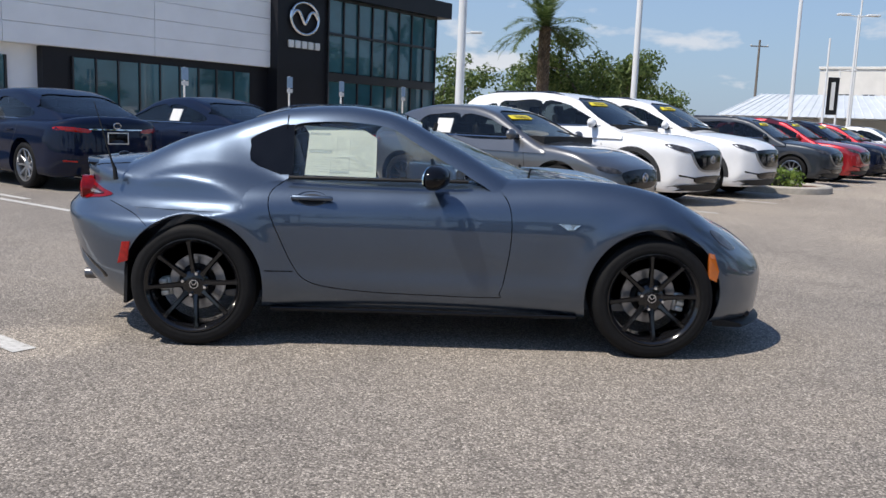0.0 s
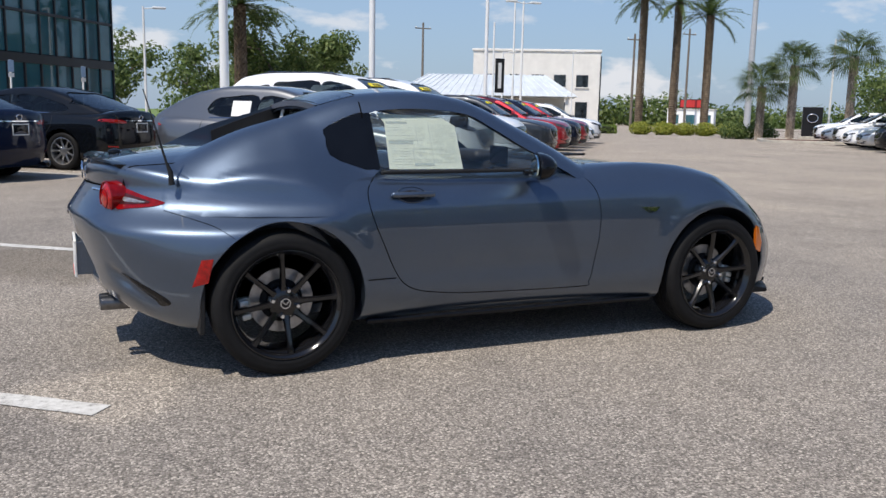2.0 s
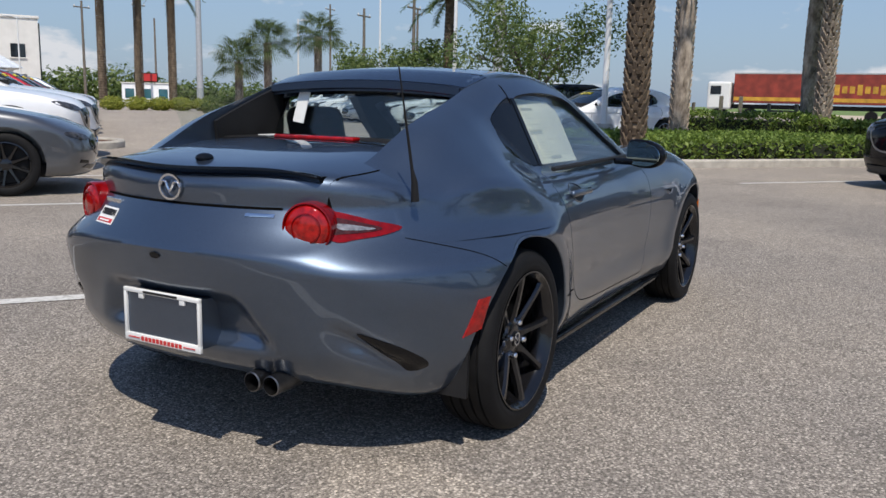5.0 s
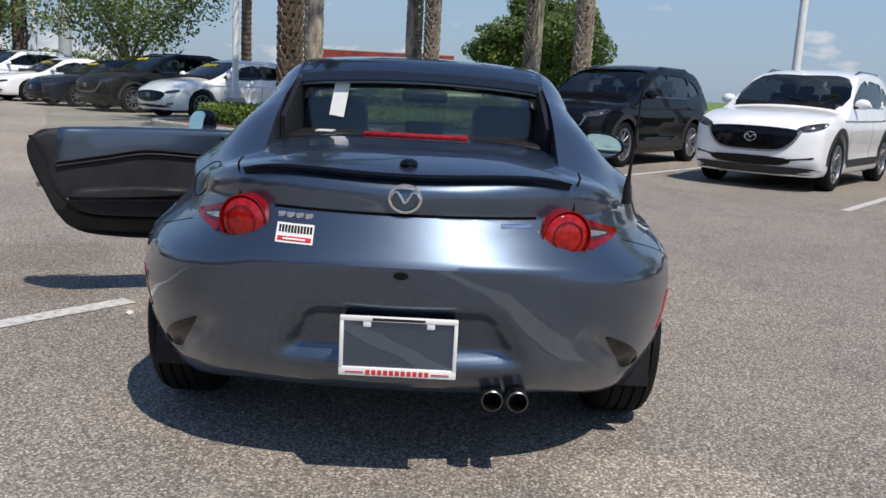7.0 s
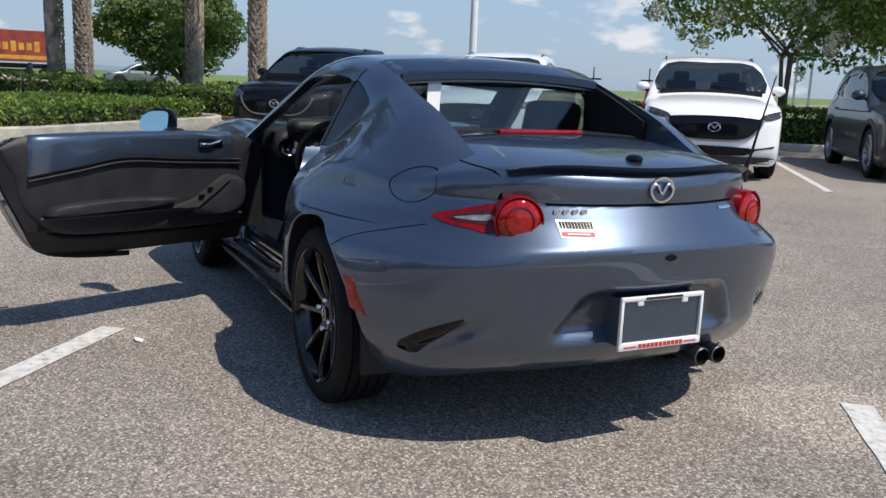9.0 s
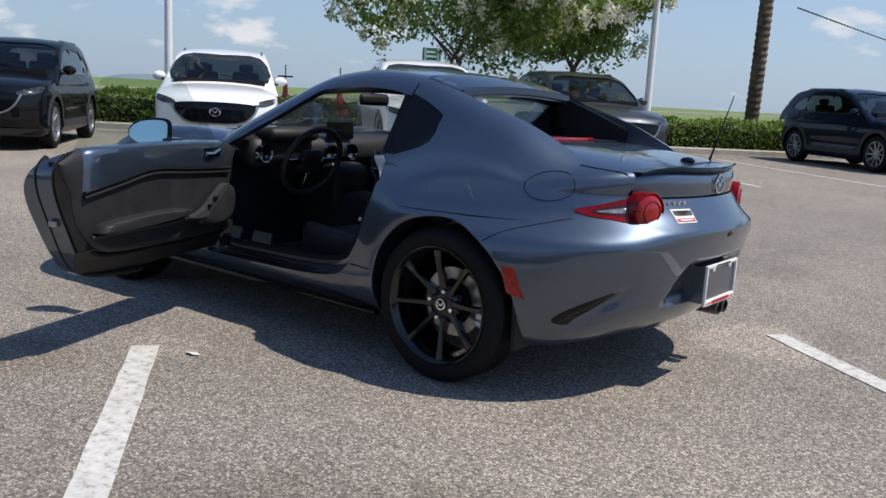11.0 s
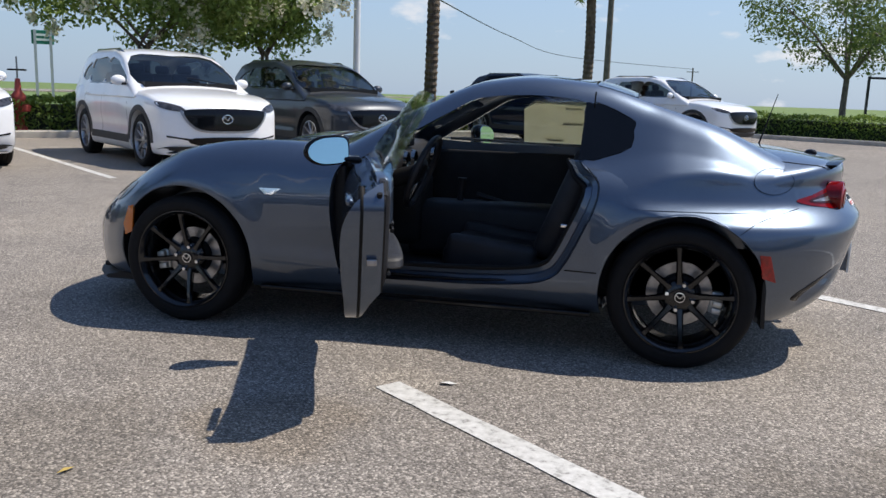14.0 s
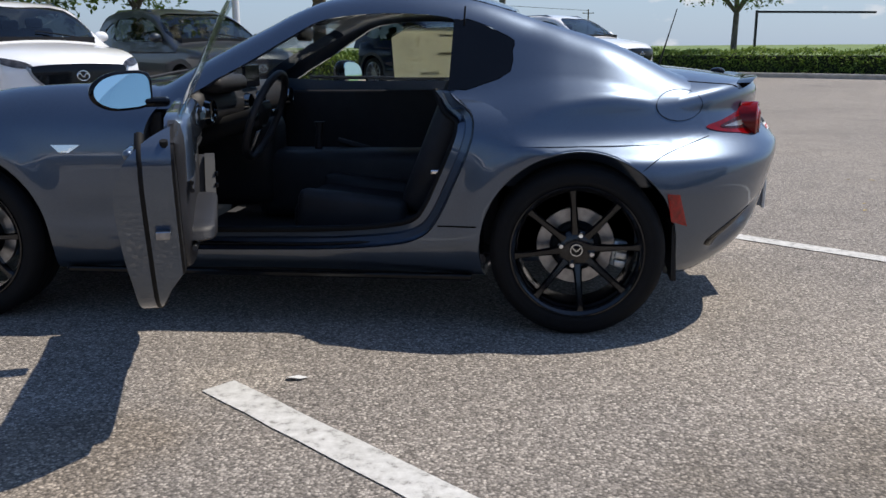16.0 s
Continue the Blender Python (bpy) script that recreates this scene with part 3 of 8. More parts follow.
line((-1.90, -1.02), (-6.2, 2.35), 0.115, rng)

# ---- kerbs, islands, poles, buildings ----
def kerb(pts, label="pale concrete kerb", closed=False, width=0.16, height=0.15):
    pts = [Vector((p[0], p[1], 0)) for p in pts]
    bm = bmesh.new()
    n = len(pts)
    rows = []
    for i, p in enumerate(pts):
        a = pts[i - 1] if (i or closed) else p
        b = pts[(i + 1) % n] if (i < n - 1 or closed) else p
        t = (b - a).normalized()
        s = Vector((-t.y, t.x, 0)) * width / 2
        rows.append([bm.verts.new((q.x, q.y, z)) for q, z in ((p - s, -0.05), (p - s, height - 0.03), (p - s * 0.7, height), (p + s * 0.7, height), (p + s, height - 0.03), (p + s, -0.05))])
    for i in range(n if closed else n - 1):
        a, b = rows[i], rows[(i + 1) % n]
        for k in range(5):
            bm.faces.new((a[k], a[k + 1], b[k + 1], b[k]))
    return tagged(part("kerb", bm, CONCRETE, smooth=30), label, "kerb", "", "structure")


def rounded(d0, d1, p0, p1, r=1.0):
    out = []
    for cd, cp, a0 in ((d1 - r, p1 - r, 0), (d0 + r, p1 - r, 90), (d0 + r, p0 + r, 180), (d1 - r, p0 + r, 270)):
        for k in range(7):
            a = radians(a0 + 15 * k)
            out.append(uv(cd + r * math.cos(a), cp + r * math.sin(a)))
    return out


kerb([uv(15.3, -24), uv(15.3, -8), uv(15.3, 8.6)])
kerb([uv(-40, -24.2), uv(0, -24.2), uv(15.3, -24.2)])
for d0, d1, p0, p1, r in ((7.0, 15.4, 8.7, 14.4, 1.4), (-7.2, -1.3, 14.0, 16.2, 1.0), (6.0, 15.4, 42.6, 48.5, 1.5)):
    ring = rounded(d0, d1, p0, p1, r)
    kerb(ring, "rounded concrete kerb of a planted island", True)
    slab("planting_bed", ring, -0.04, 0.10, MULCH, "brown mulch bed inside the kerb", "planting bed")
slab("planting_bed", [uv(15.3, -24), uv(17.2, -24), uv(17.2, 60), uv(15.3, 60)], -0.04, 0.08, MULCH, "brown mulch strip under the hedge", "planting bed")
slab("lawn", [uv(17.2, -24), uv(60, -24), uv(60, 60), uv(17.2, 60)], -0.05, 0.05, GRASS, "mown green grass beyond the hedge", "lawn")
slab("lawn", [uv(-60, -60), uv(60, -60), uv(60, -24.2), uv(-60, -24.2)], -0.05, 0.05, GRASS, "mown green grass beyond the far kerb", "lawn")

# stall lines of the field-side row and of the display row
for p in (6.0, 3.0, -0.3, -3.4, -6.8, -9.6, -13.4, -16.8, 18.1, 21.2, 24.2):
    line(uv(7.0, p), uv(13.2, p), 0.10, rng)
for p in (5.3, 8.4, 11.3, 17.0, 19.8):
    line(uv(-1.2, p), uv(-5.6, p), 0.10, rng)
for p in (-1.6, 1.4, 4.5, 7.5):
    line(uv(-7.6, p), uv(-12.5, p), 0.10, rng)
line(uv(-4.77, 1.15), uv(-9.5, 1.15), 0.10, rng)


def light_pole(base, height, arms=0, r=0.085, label="white painted steel light pole"):
    ob = thing("light_pole", label, "lamp post", "light poles", at=pose(*base))
    part("shaft", lathe(bmesh.new(), [(0.0, -0.1), (r, -0.1), (r * 0.72, height), (0.0, height)], 16, "z", closed=False), POLE_WHITE, ob, smooth=40)
    part("base_plate", lathe(bmesh.new(), [(0.0, 0.0), (0.26, 0.0), (0.26, 0.55), (0.22, 0.6), (0.0, 0.6)], 20, "z", closed=False), CONCRETE, ob, smooth=40)
    for k in range(arms):
        a = math.pi * 2 * k / max(arms, 1)
        c = Vector((math.cos(a), math.sin(a), 0))
        part("lamp_arm", tubed([(0, 0, height - 0.1), c * 0.5 + Vector((0, 0, height - 0.04))], 0.03, 8), POLE_WHITE, ob)
        part("lamp_head", boxed((0, 0, 0), (0.62, 0.30, 0.10), 0.03, Matrix.Translation(c * 0.75 + Vector((0, 0, height - 0.02))) @ Matrix.Rotation(a, 4, "Z")), POLE_WHITE, ob, smooth=40)
    return ob


for q, h, arms in ((uv(-6.4, 8.9), 9, 2), (uv(-6.2, 15.9), 9, 2), (uv(-6.3, 29.9), 9, 2), ((12.36, -6.81, 0), 9, 2), ((5.6, -14.9, 0), 9, 2), ((17.8, 5.2, 0), 9, 2), ((27.0, 14.6, 0), 9, 2),
                   ((39.2, 26.2, 0), 7.4, 2), ((41.1, 33.8, 0), 6.1, 1), ((2.0, 40.5, 0), 6.0, 1), ((21.5, 37.5, 0), 7.3, 2), ((27.0, 50.0, 0), 5.6, 1), ((38, 58, 0), 6.6, 2)):
    light_pole(q, h, arms, 0.085 if h == 9 else 0.07)


def utility_pole(base, height, cross=True, label="weathered wooden utility pole"):
    ob = thing("utility_pole", label, "utility pole", "utility poles", at=pose(*base))
    part("shaft", lathe(bmesh.new(), [(0.0, -0.1), (0.15, -0.1), (0.10, height), (0.0, height)], 12, "z", closed=False), WOOD_POLE, ob, smooth=40)
    if cross:
        part("crossarm", boxed((0, 0, height - 0.6), (1.8, 0.09, 0.11), 0.02), WOOD_POLE, ob)
        for x in (-0.8, 0.0, 0.8):
            part("insulator", lathe(bmesh.new(), [(0.0, height - 0.55), (0.05, height - 0.55), (0.05, height - 0.42), (0.0, height - 0.4)], 8, "z", (x, 0, 0), False), WHITE_PLASTIC, ob)
    return ob


utility_pole((33.0, 79.0, 0), 10.5)
utility_pole((0.49, -33.3, 0), 9.5, False)
utility_pole((-8.9, -135.5, 0), 6.6)
utility_pole((62, 72, 0), 11)
utility_pole((80, 60, 0), 12)
utility_pole((70, 42, 0), 10)
wire = tubed(smooth_poly([(8.0, -32.5, 5.3), (9.4, -64.9, 5.95), (6.9, -95.3, 5.9), (-8.9, -135.5, 6.4)], 6, False), 0.03, 6)
tagged(part("overhead_wire", wire, TRIM_BLACK), "thin dark overhead wire between poles", "wire")


WINGS = smooth_poly([(-0.97, 0.02), (-0.70, 0.40), (-0.42, 0.38), (-0.20, -0.02), (0.0, -0.34), (0.20, -0.02), (0.42, 0.38), (0.70, 0.40), (0.97, 0.02)], 4, False)


def dealership():
    """Two-storey showroom: white panel wing over dark glazing, charcoal corner tower with glass."""
    ob = thing("showroom", "white and charcoal car showroom with glass corner tower", "building", at=Matrix.Translation(uv(-27, 0.42)) @ Matrix.Rotation(math.atan2(V.y, V.x), 4, "Z"))
    # local: x along the facade, y away from the lot, z up
    def blk(name, x0, x1, y0, y1, z0, z1, mat, label="", bev=0.0):
        return part(name, boxed(((x0 + x1) / 2, (y0 + y1) / 2, (z0 + z1) / 2), (x1 - x0, y1 - y0, z1 - z0), bev), mat, ob, label)

    blk("wing_wall", -14, 22, 0.35, 16, 3.42, 7.0, WALL_WHITE, "white panel upper wall")
    for k in range(5):
        for j in range(6):
            x0, z0 = -14 + 6 * j, 3.42 + 0.716 * k
            part("wall_panel", boxed((x0 + 3, 0.31, z0 + 0.358), (5.985, 0.08, 0.700), 0.012), WALL_WHITE, ob)
    blk("base_wall", -14, 11.5, 0.9, 15, 0, 3.42, WALL_WHITE)
    blk("base_wall", 11.5, 22, 0.5, 15, 0, 3.42, WALL_DARK, "charcoal ground floor wall")
    blk("window_bay", -13.5, 10.3, 0.8, 0.9, 0.3, 3.0, BUILDING_GLASS)
    for x in np.arange(-13.5, 10.4, 1.7):
        blk("mullion", x - 0.04, x + 0.04, 0.74, 0.82, 0.3, 3.0, MULLION)
    for k in range(9):
        x0 = 12.6 + 0.93 * k
        part("window_pane", boxed((x0 + 0.46, 0.45, 1.72), (0.86, 0.03, 2.75), 0.0), BUILDING_GLASS, ob)
        part("mullion", boxed((x0, 0.44, 1.72), (0.07, 0.12, 2.8), 0.01), MULLION, ob)
    blk("tower", 22, 33.6, -0.2, 14, 0, 7.75, WALL_DARK, "charcoal corner tower")
    blk("tower_fascia", 21.9, 34.2, -0.75, 14.3, 6.95, 7.80, WALL_DARK)
    cols, x0, x1 = 8, 25.1, 33.4
    step = (x1 - x0) / cols
    for r, (za, zb) in enumerate(((0.35, 3.0), (3.45, 5.2), (5.3, 6.9))):
        for k in range(cols):
            part("window_pane", boxed((x0 + step * (k + 0.5), -0.22, (za + zb) / 2), (step - 0.08, 0.04, zb - za), 0.0), BUILDING_GLASS, ob)
    for k in range(cols + 1):
        part("mullion", boxed((x0 + step * k, -0.27, 3.6), (0.08, 0.14, 6.7), 0.01), MULLION, ob)
    for z in (0.3, 3.2, 5.25, 6.9):
        part("transom", boxed(((x0 + x1) / 2, -0.275, z), (x1 - x0, 0.13, 0.12 if z != 3.2 else 0.4), 0.01), MULLION, ob)
    lg = bmesh.new()
    ring = [(23.55 + 0.86 * math.cos(2 * math.pi * q / 40), -0.30, 5.75 + 0.72 * math.sin(2 * math.pi * q / 40)) for q in range(41)]
    tube(lg, ring, 0.075, 10, False)
    tube(lg, [(23.55 + x * 0.86, -0.30, 5.75 + z * 0.72) for x, z in WINGS], 0.085, 10)
    part("sign_emblem", lg, CHROME, ob, "silver oval emblem of bars and a ring", 50)
    for k in range(5):
        part("sign_letter_bar", boxed((22.75 + 0.41 * k, -0.27, 4.55), (0.31, 0.12, 0.34), 0.04), WHITE_PLASTIC, ob, "white sign bar")
    blk("roof", -14, 22, 0.35, 16, 7.0, 7.12, WALL_WHITE)
    return ob


dealership()


def parking_sign(base):
    ob = thing("parking_sign", "pale blue parking sign on a thin post", "sign", "parking signs", at=pose(*base, 0, 0, U_ANGLE + 90))
    part("post", boxed((0, 0, 1.45), (0.05, 0.05, 2.9)), POLE_WHITE, ob)
    part("plate", boxed((0, -0.035, 2.65), (0.31, 0.01, 0.46), 0.004), SIGN_PALE, ob)
    part("plate", boxed((0, -0.035, 2.30), (0.31, 0.01, 0.16), 0.003), WHITE_PLASTIC, ob)


for p in (15.6, 20.8, 23.9, 28.2):
    parking_sign(uv(-24.2, p))


def far_building():
    a = math.atan2(86.4 - 94.0, 60.4 - 47.4)
    ob = thing("office_building", "cream two-storey office with dark square windows", "building", at=Matrix.Translation((47.4, 94.0, 0)) @ Matrix.Rotation(a, 4, "Z"))
    part("wall", boxed((7.0, 6, 4.6), (16.0, 12, 9.2)), WALL_CREAM, ob)
    part("parapet", boxed((7.0, 6, 9.35), (16.3, 12.3, 0.3), 0.05), WALL_CREAM, ob)
    for z, h in ((1.9, 2.2), (5.6, 1.5)):
        for k in range(5):
            part("window", boxed((1.6 + 2.8 * k, -0.03, z), (1.5, 0.1, h), 0.0), GLASS_DARK, ob)
            part("window_sill", boxed((1.6 + 2.8 * k, -0.08, z - h / 2 - 0.06), (1.7, 0.16, 0.12), 0.0), WALL_CREAM, ob)
    part("glass_corner", boxed((15.05, 3.0, 4.6), (0.2, 6.0, 8.2)), GLASS_DARK, ob, "dark glazed end wall")


far_building()


def canopy():
    ob = thing("canopy", "low pavilion with pale ribbed metal roof", "building", at=pose(38, 74, 0, 0, 0, -30))
    bm = bmesh.new()
    rows = [[bm.verts.new(p) for p in q] for q in (((-9, -6, 3.0), (9, -6, 3.0), (9, 6, 3.0), (-9, 6, 3.0)), ((-6, -0.2, 5.2), (6, -0.2, 5.2), (6, 0.2, 5.2), (-6, 0.2, 5.2)))]
    for i in range(4):
        bm.faces.new((rows[0][i], rows[0][(i + 1) % 4], rows[1][(i + 1) % 4], rows[1][i]))
    bm.faces.new(rows[1])
    bm.faces.new(rows[0][::-1])
    part("roof", bm, ROOF_METAL, ob)
    for k in range(24):
        x = -8.8 + 17.6 * k / 23
        top = max(-6, min(6, x * 0.67))
        part("roof_rib", tubed([(x, -6.0, 3.02), (top, -0.25, 5.22)], 0.06, 6), ROOF_METAL, ob)
    for x in (-8, 0, 8):
        part("column", boxed((x, -5.4, 1.5), (0.35, 0.35, 3.0)), WALL_CREAM, ob)
    part("back_wall", boxed((0, 3, 1.5), (16, 4, 3.0)), WALL_CREAM, ob)


canopy()


def backflow(base, seed):
    """Red iron water valve with a stem and hand wheel."""
    ob = thing("water_valve", "tall red iron water valve with hand wheel", "valve", "water valves", at=pose(*base))
    part("body", lathe(bmesh.new(), [(0.0, 0.0), (0.16, 0.0), (0.15, 0.1), (0.10, 0.14), (0.11, 0.6), (0.15, 0.65), (0.15, 0.75), (0.07, 0.85), (0.05, 1.1), (0.0, 1.1)], 18, "z", closed=False), HYDRANT_RED, ob, smooth=40)
    part("stem", lathe(bmesh.new(), [(0.0, 1.1), (0.018, 1.1), (0.018, 1.55), (0.0, 1.55)], 8, "z", closed=False), STEEL, ob)
    wh = tube(bmesh.new(), [(0.17 * math.cos(2 * math.pi * q / 20), 0.17 * math.sin(2 * math.pi * q / 20), 1.28) for q in range(21)], 0.018, 6, False)
    box(wh, (0, 0, 1.28), (0.32, 0.025, 0.02))
    box(wh, (0, 0, 1.28), (0.025, 0.32, 0.02))
    part("hand_wheel", wh, TRIM_BLACK, ob)
    part("flange", boxed((0, 0, 0.5), (0.5, 0.16, 0.16), 0.04), HYDRANT_RED, ob)


backflow((11.67, -11.0, 0.08), 1)
backflow((12.75, -10.24, 0.08), 2)
tank = thing("pump_box", "blue-grey steel pump box beside the valves", "utility box", at=pose(12.2, -10.6, 0.08))
part("casing", boxed((0, 0, 0.35), (0.8, 0.6, 0.7), 0.06), BOX_BLUE, tank)
part("cap", boxed((0, 0, 0.75), (0.5, 0.4, 0.12), 0.04), CLADDING, tank)
# stands for a plain red post; the hydrant cap and nozzles are added
hyd = thing("red_post", "stout red fire hydrant by the kerb", "hydrant", at=pose(12.76, -9.5, 0.08) @ Matrix.Scale(1.35, 4))
part("barrel", lathe(bmesh.new(), [(0.0, 0.0), (0.17, 0.0), (0.17, 0.06), (0.12, 0.08), (0.12, 0.62), (0.15, 0.66), (0.13, 0.78), (0.05, 0.86), (0.0, 0.86)], 18, "z", closed=False), HYDRANT_RED, hyd, smooth=40)
for s in (-1, 1):
    part("nozzle", lathe(bmesh.new(), [(0.0, s * 0.1), (0.06, s * 0.1), (0.06, s * 0.2), (0.0, s * 0.2)], 12, "x", (0, 0, 0.5), False), HYDRANT_RED, hyd)


def truck():
    ob = thing("lorry", "red box trailer behind a white cab on the road", "truck", at=pose(82.0, 7.2, 0.3, 0, 0, 90))
    rust = plain("weathered_red_panel", (0.23, 0.034, 0.022), 0.6, vary=0.4, scale=1.4)
    part("trailer", boxed((-1.0, 0, 2.6), (14.5, 2.5, 2.7), 0.05), rust, ob, "weathered red box trailer")
    faded = plain("faded_yellow", (0.50, 0.27, 0.03), 0.6, vary=0.3, scale=2.0)
    part("stripe", boxed((-1.0, 1.262, 1.62), (14.4, 0.02, 0.34), 0.0), faded, ob, "faded yellow stripe")
    for k in range(7):
        part("print_bar", boxed((-6.4 + 0.62 * k, 1.262, 2.55), (0.42, 0.02, 0.62 if k % 3 else 0.9), 0.0), faded, ob)
    part("top_rail", boxed((-1.0, 0, 3.97), (14.5, 2.54, 0.14), 0.02), POLE_GREY, ob)
    part("cab", boxed((7.6, 0, 1.9), (2.2, 2.4, 2.6), 0.2), WHITE_PLASTIC, ob)
    part("cab_window", boxed((7.9, 1.21, 2.4), (1.0, 0.05, 0.8), 0.02), GLASS_DARK, ob)
    for x in (7.6, 4.8, -5.6, -6.9):
        part("wheel", lathe(bmesh.new(), [(0.0, -1.25), (0.5, -1.25), (0.5, 1.25), (0.0, 1.25)], 20, "y", (x, 0, 0.2), False), RUBBER, ob)
    part("chassis", boxed((0, 0, 0.9), (15, 1.0, 0.4), 0.05), TRIM_BLACK, ob)


truck()
slab("road", [(72, -400), (92, -400), (92, 400), (72, 400)], -0.05, 0.06, ASPHALT, "grey highway across the field", "road")
arm = thing("barrier_arm", "dark steel height barrier over the drive", "barrier", at=pose(-16.6, -61.0, 0, 0, 0, 20))
part("post", boxed((0, 0, 1.7), (0.14, 0.14, 3.4)), TRIM_BLACK, arm)
part("beam", boxed((-5.0, 0, 3.3), (10.0, 0.12, 0.16)), TRIM_BLACK, arm)

# ---- the grey hardtop coupe ----
C_W = curve((2.0, 0.60), (1.75, 0.715), (1.5, 0.815), (1.3, 0.852), (1.155, 0.860), (0.9, 0.85), (0.6, 0.826), (0.3, 0.812), (0, 0.806), (-0.3, 0.810), (-0.6, 0.826), (-0.9, 0.856), (-1.155, 0.868), (-1.35, 0.864), (-1.5, 0.848), (-1.7, 0.80), (-1.85, 0.75), (-2.0, 0.70))
C_MID = curve((1.95, 0.47), (1.85, 0.55), (1.7, 0.63), (1.55, 0.69), (1.37, 0.755), (1.155, 0.812), (0.95, 0.85), (0.7, 0.872), (0.45, 0.878), (0.2, 0.87), (-0.7, 0.90), (-1.0, 0.94), (-1.3, 0.950), (-1.5, 0.936), (-1.77, 0.902), (-1.95, 0.852))
C_CREST = curve((1.9, 0.42), (1.745, 0.52), (1.65, 0.60), (1.558, 0.66), (1.37, 0.76), (1.156, 0.832), (0.945, 0.872), (0.7, 0.888), (0.43, 0.880), (0, 0.862), (-0.4, 0.862), (-0.7, 0.868), (-1.0, 0.882), (-1.155, 0.886), (-1.3, 0.880), (-1.5, 0.852), (-1.65, 0.834), (-1.8, 0.814), (-1.95, 0.80))
C_BOTTOM = curve((-1.95, 0.264), (-1.75, 0.244), (-1.5, 0.220), (-0.8, 0.195), (0.8, 0.185), (1.5, 0.175), (1.95, 0.17))


def C_TAIL(z, soft=0.006):
    """Rear face in profile: lower bumper, crease, bright upper shoulder, upright boot edge."""
    z = np.asarray(z, float)
    lower = -1.978 - 0.27 * (z - 0.645) + 1.5 * np.maximum(0, 0.375 - z) ** 1.6
    upper = -1.988 + 0.66 * np.maximum(z - 0.645, -0.2)
    edge = -1.897 - 0.12 * (z - 0.78)
    return smax(lower, np.minimum(upper, edge + 0.3 * np.maximum(0, 0.74 - z)), soft)


C_NOSE = curve((0.15, 1.90), (0.25, 1.915), (0.4, 1.925), (0.5, 1.90), (0.6, 1.83), (0.7, 1.72), (0.8, 1.60))
C_TURN = curve((0.2, 0.9), (0.5, 0.75), (0.62, 1.0), (0.72, 1.9), (0.9, 2.2))


def ease(v):
    v = np.clip(v, 0, 1)
    return v * v * (3 - 2 * v)


def coupe_body(x, y, z):
    a = np.abs(y)
    # flared lips round the wheel openings
    flare = sum(np.exp(-((np.hypot(x - ax, z - 0.316) - 0.378) / 0.055) ** 2) for ax in (1.155, -1.155)) * ease((z - 0.2) / 0.2)
    # number plate recess and corner scoops in the rear bumper
    recess = ease((0.245 + (0.52 - z) * 0.62 - a) / 0.08 + 0.5) * ease((0.545 - z) / 0.055) * ease((z - 0.345) / 0.07)
    along, off = (0.70 - a) * 0.75 + (z - 0.325) * 0.66, (0.70 - a) * 0.66 - (z - 0.325) * 0.75
    scoop = np.exp(-((off - 0.02) / 0.028) ** 2) * ease((along + 0.02) / 0.05) * ease((0.25 - along) / 0.12)
    t = np.minimum(a / 0.6, 1.12) ** 3.9
    top = z - (C_MID(x) + (C_CREST(x) - C_MID(x)) * t)
    wide = C_W(x) - 0.085 * np.maximum(0, (z - 0.60) / 0.28) ** 2 - 0.05 * np.maximum(0, (0.38 - z) / 0.16) ** 2 - 0.014 * np.exp(-((z - 0.40) / 0.08) ** 2) * np.exp(-(x / 0.8) ** 2)
    side = a - wide - 0.012 * flare
    tail = C_TAIL(z, 0.006 + 0.07 * ease((a - 0.40) / 0.25)) + (0.28 + 0.25 * ease((z - 0.60) / 0.14)) * a ** 2 + C_TURN(z) * a ** 6 - x + 0.046 * recess + 0.030 * scoop
    nose = x - (C_NOSE(z) - 0.62 * a ** 2.6)
    low = C_BOTTOM(x) - 0.032 * ease((a - 0.42) / 0.28) * ease((-1.38 - x) / 0.2) - z
    f = smax(top, side, 0.16 + 0.03 * ease((-0.5 - x) / 0.5))
    f = smax(f, tail, 0.05)
    f = smax(f, nose, 0.14)
    return smax(f, low - 0.006, 0.06)


C_ROOF = curve((0.75, 0.74), (0.62, 0.80), (0.42, 0.895), (0.22, 0.995), (0.02, 1.092), (-0.10, 1.150), (-0.22, 1.188), (-0.45, 1.212), (-0.72, 1.193), (-0.957, 1.125), (-1.13, 1.06), (-1.33, 0.976), (-1.5, 0.90), (-1.7, 0.80))
C_GLASSHOUSE = curve((0.7, 0.735), (0.4, 0.722), (0, 0.708), (-0.5, 0.70), (-0.8, 0.672), (-1.1, 0.632), (-1.45, 0.585), (-1.7, 0.55))


def coupe_top(x, y, z, inset=0.0):
    a = np.abs(y)
    top = z - (C_ROOF(x) + 0.028 * (1 - (a / 0.5) ** 2) + 0.05 * np.clip((x - 0.0) / 0.6, 0, 1) * (1 - (a / 0.55) ** 2))
    side = a - (C_GLASSHOUSE(x) - (z - 0.86) * 0.50)
    f = smax(top, side, 0.09)
    f = smax(f, np.maximum(-1.62 - x, x - 0.72), 0.02)
    return smax(f, 0.60 - z, 0.02) + inset


def coupe_roof(x, y, z):
    """The hard top with its buttresses faired into the rear wings."""
    a, b = coupe_top(x, y, z), coupe_body(x, y, z) + 0.002
    k = 0.004 + 0.23 * ease((-0.68 - x) / 0.42) * ease((x + 1.66) / 0.45)
    h = np.maximum(k - np.abs(a - b), 0) / k
    return np.minimum(a, b) - h * h * k / 4


def coupe_inner(x, y, z):
    return coupe_top(x, y, z, 0.04)


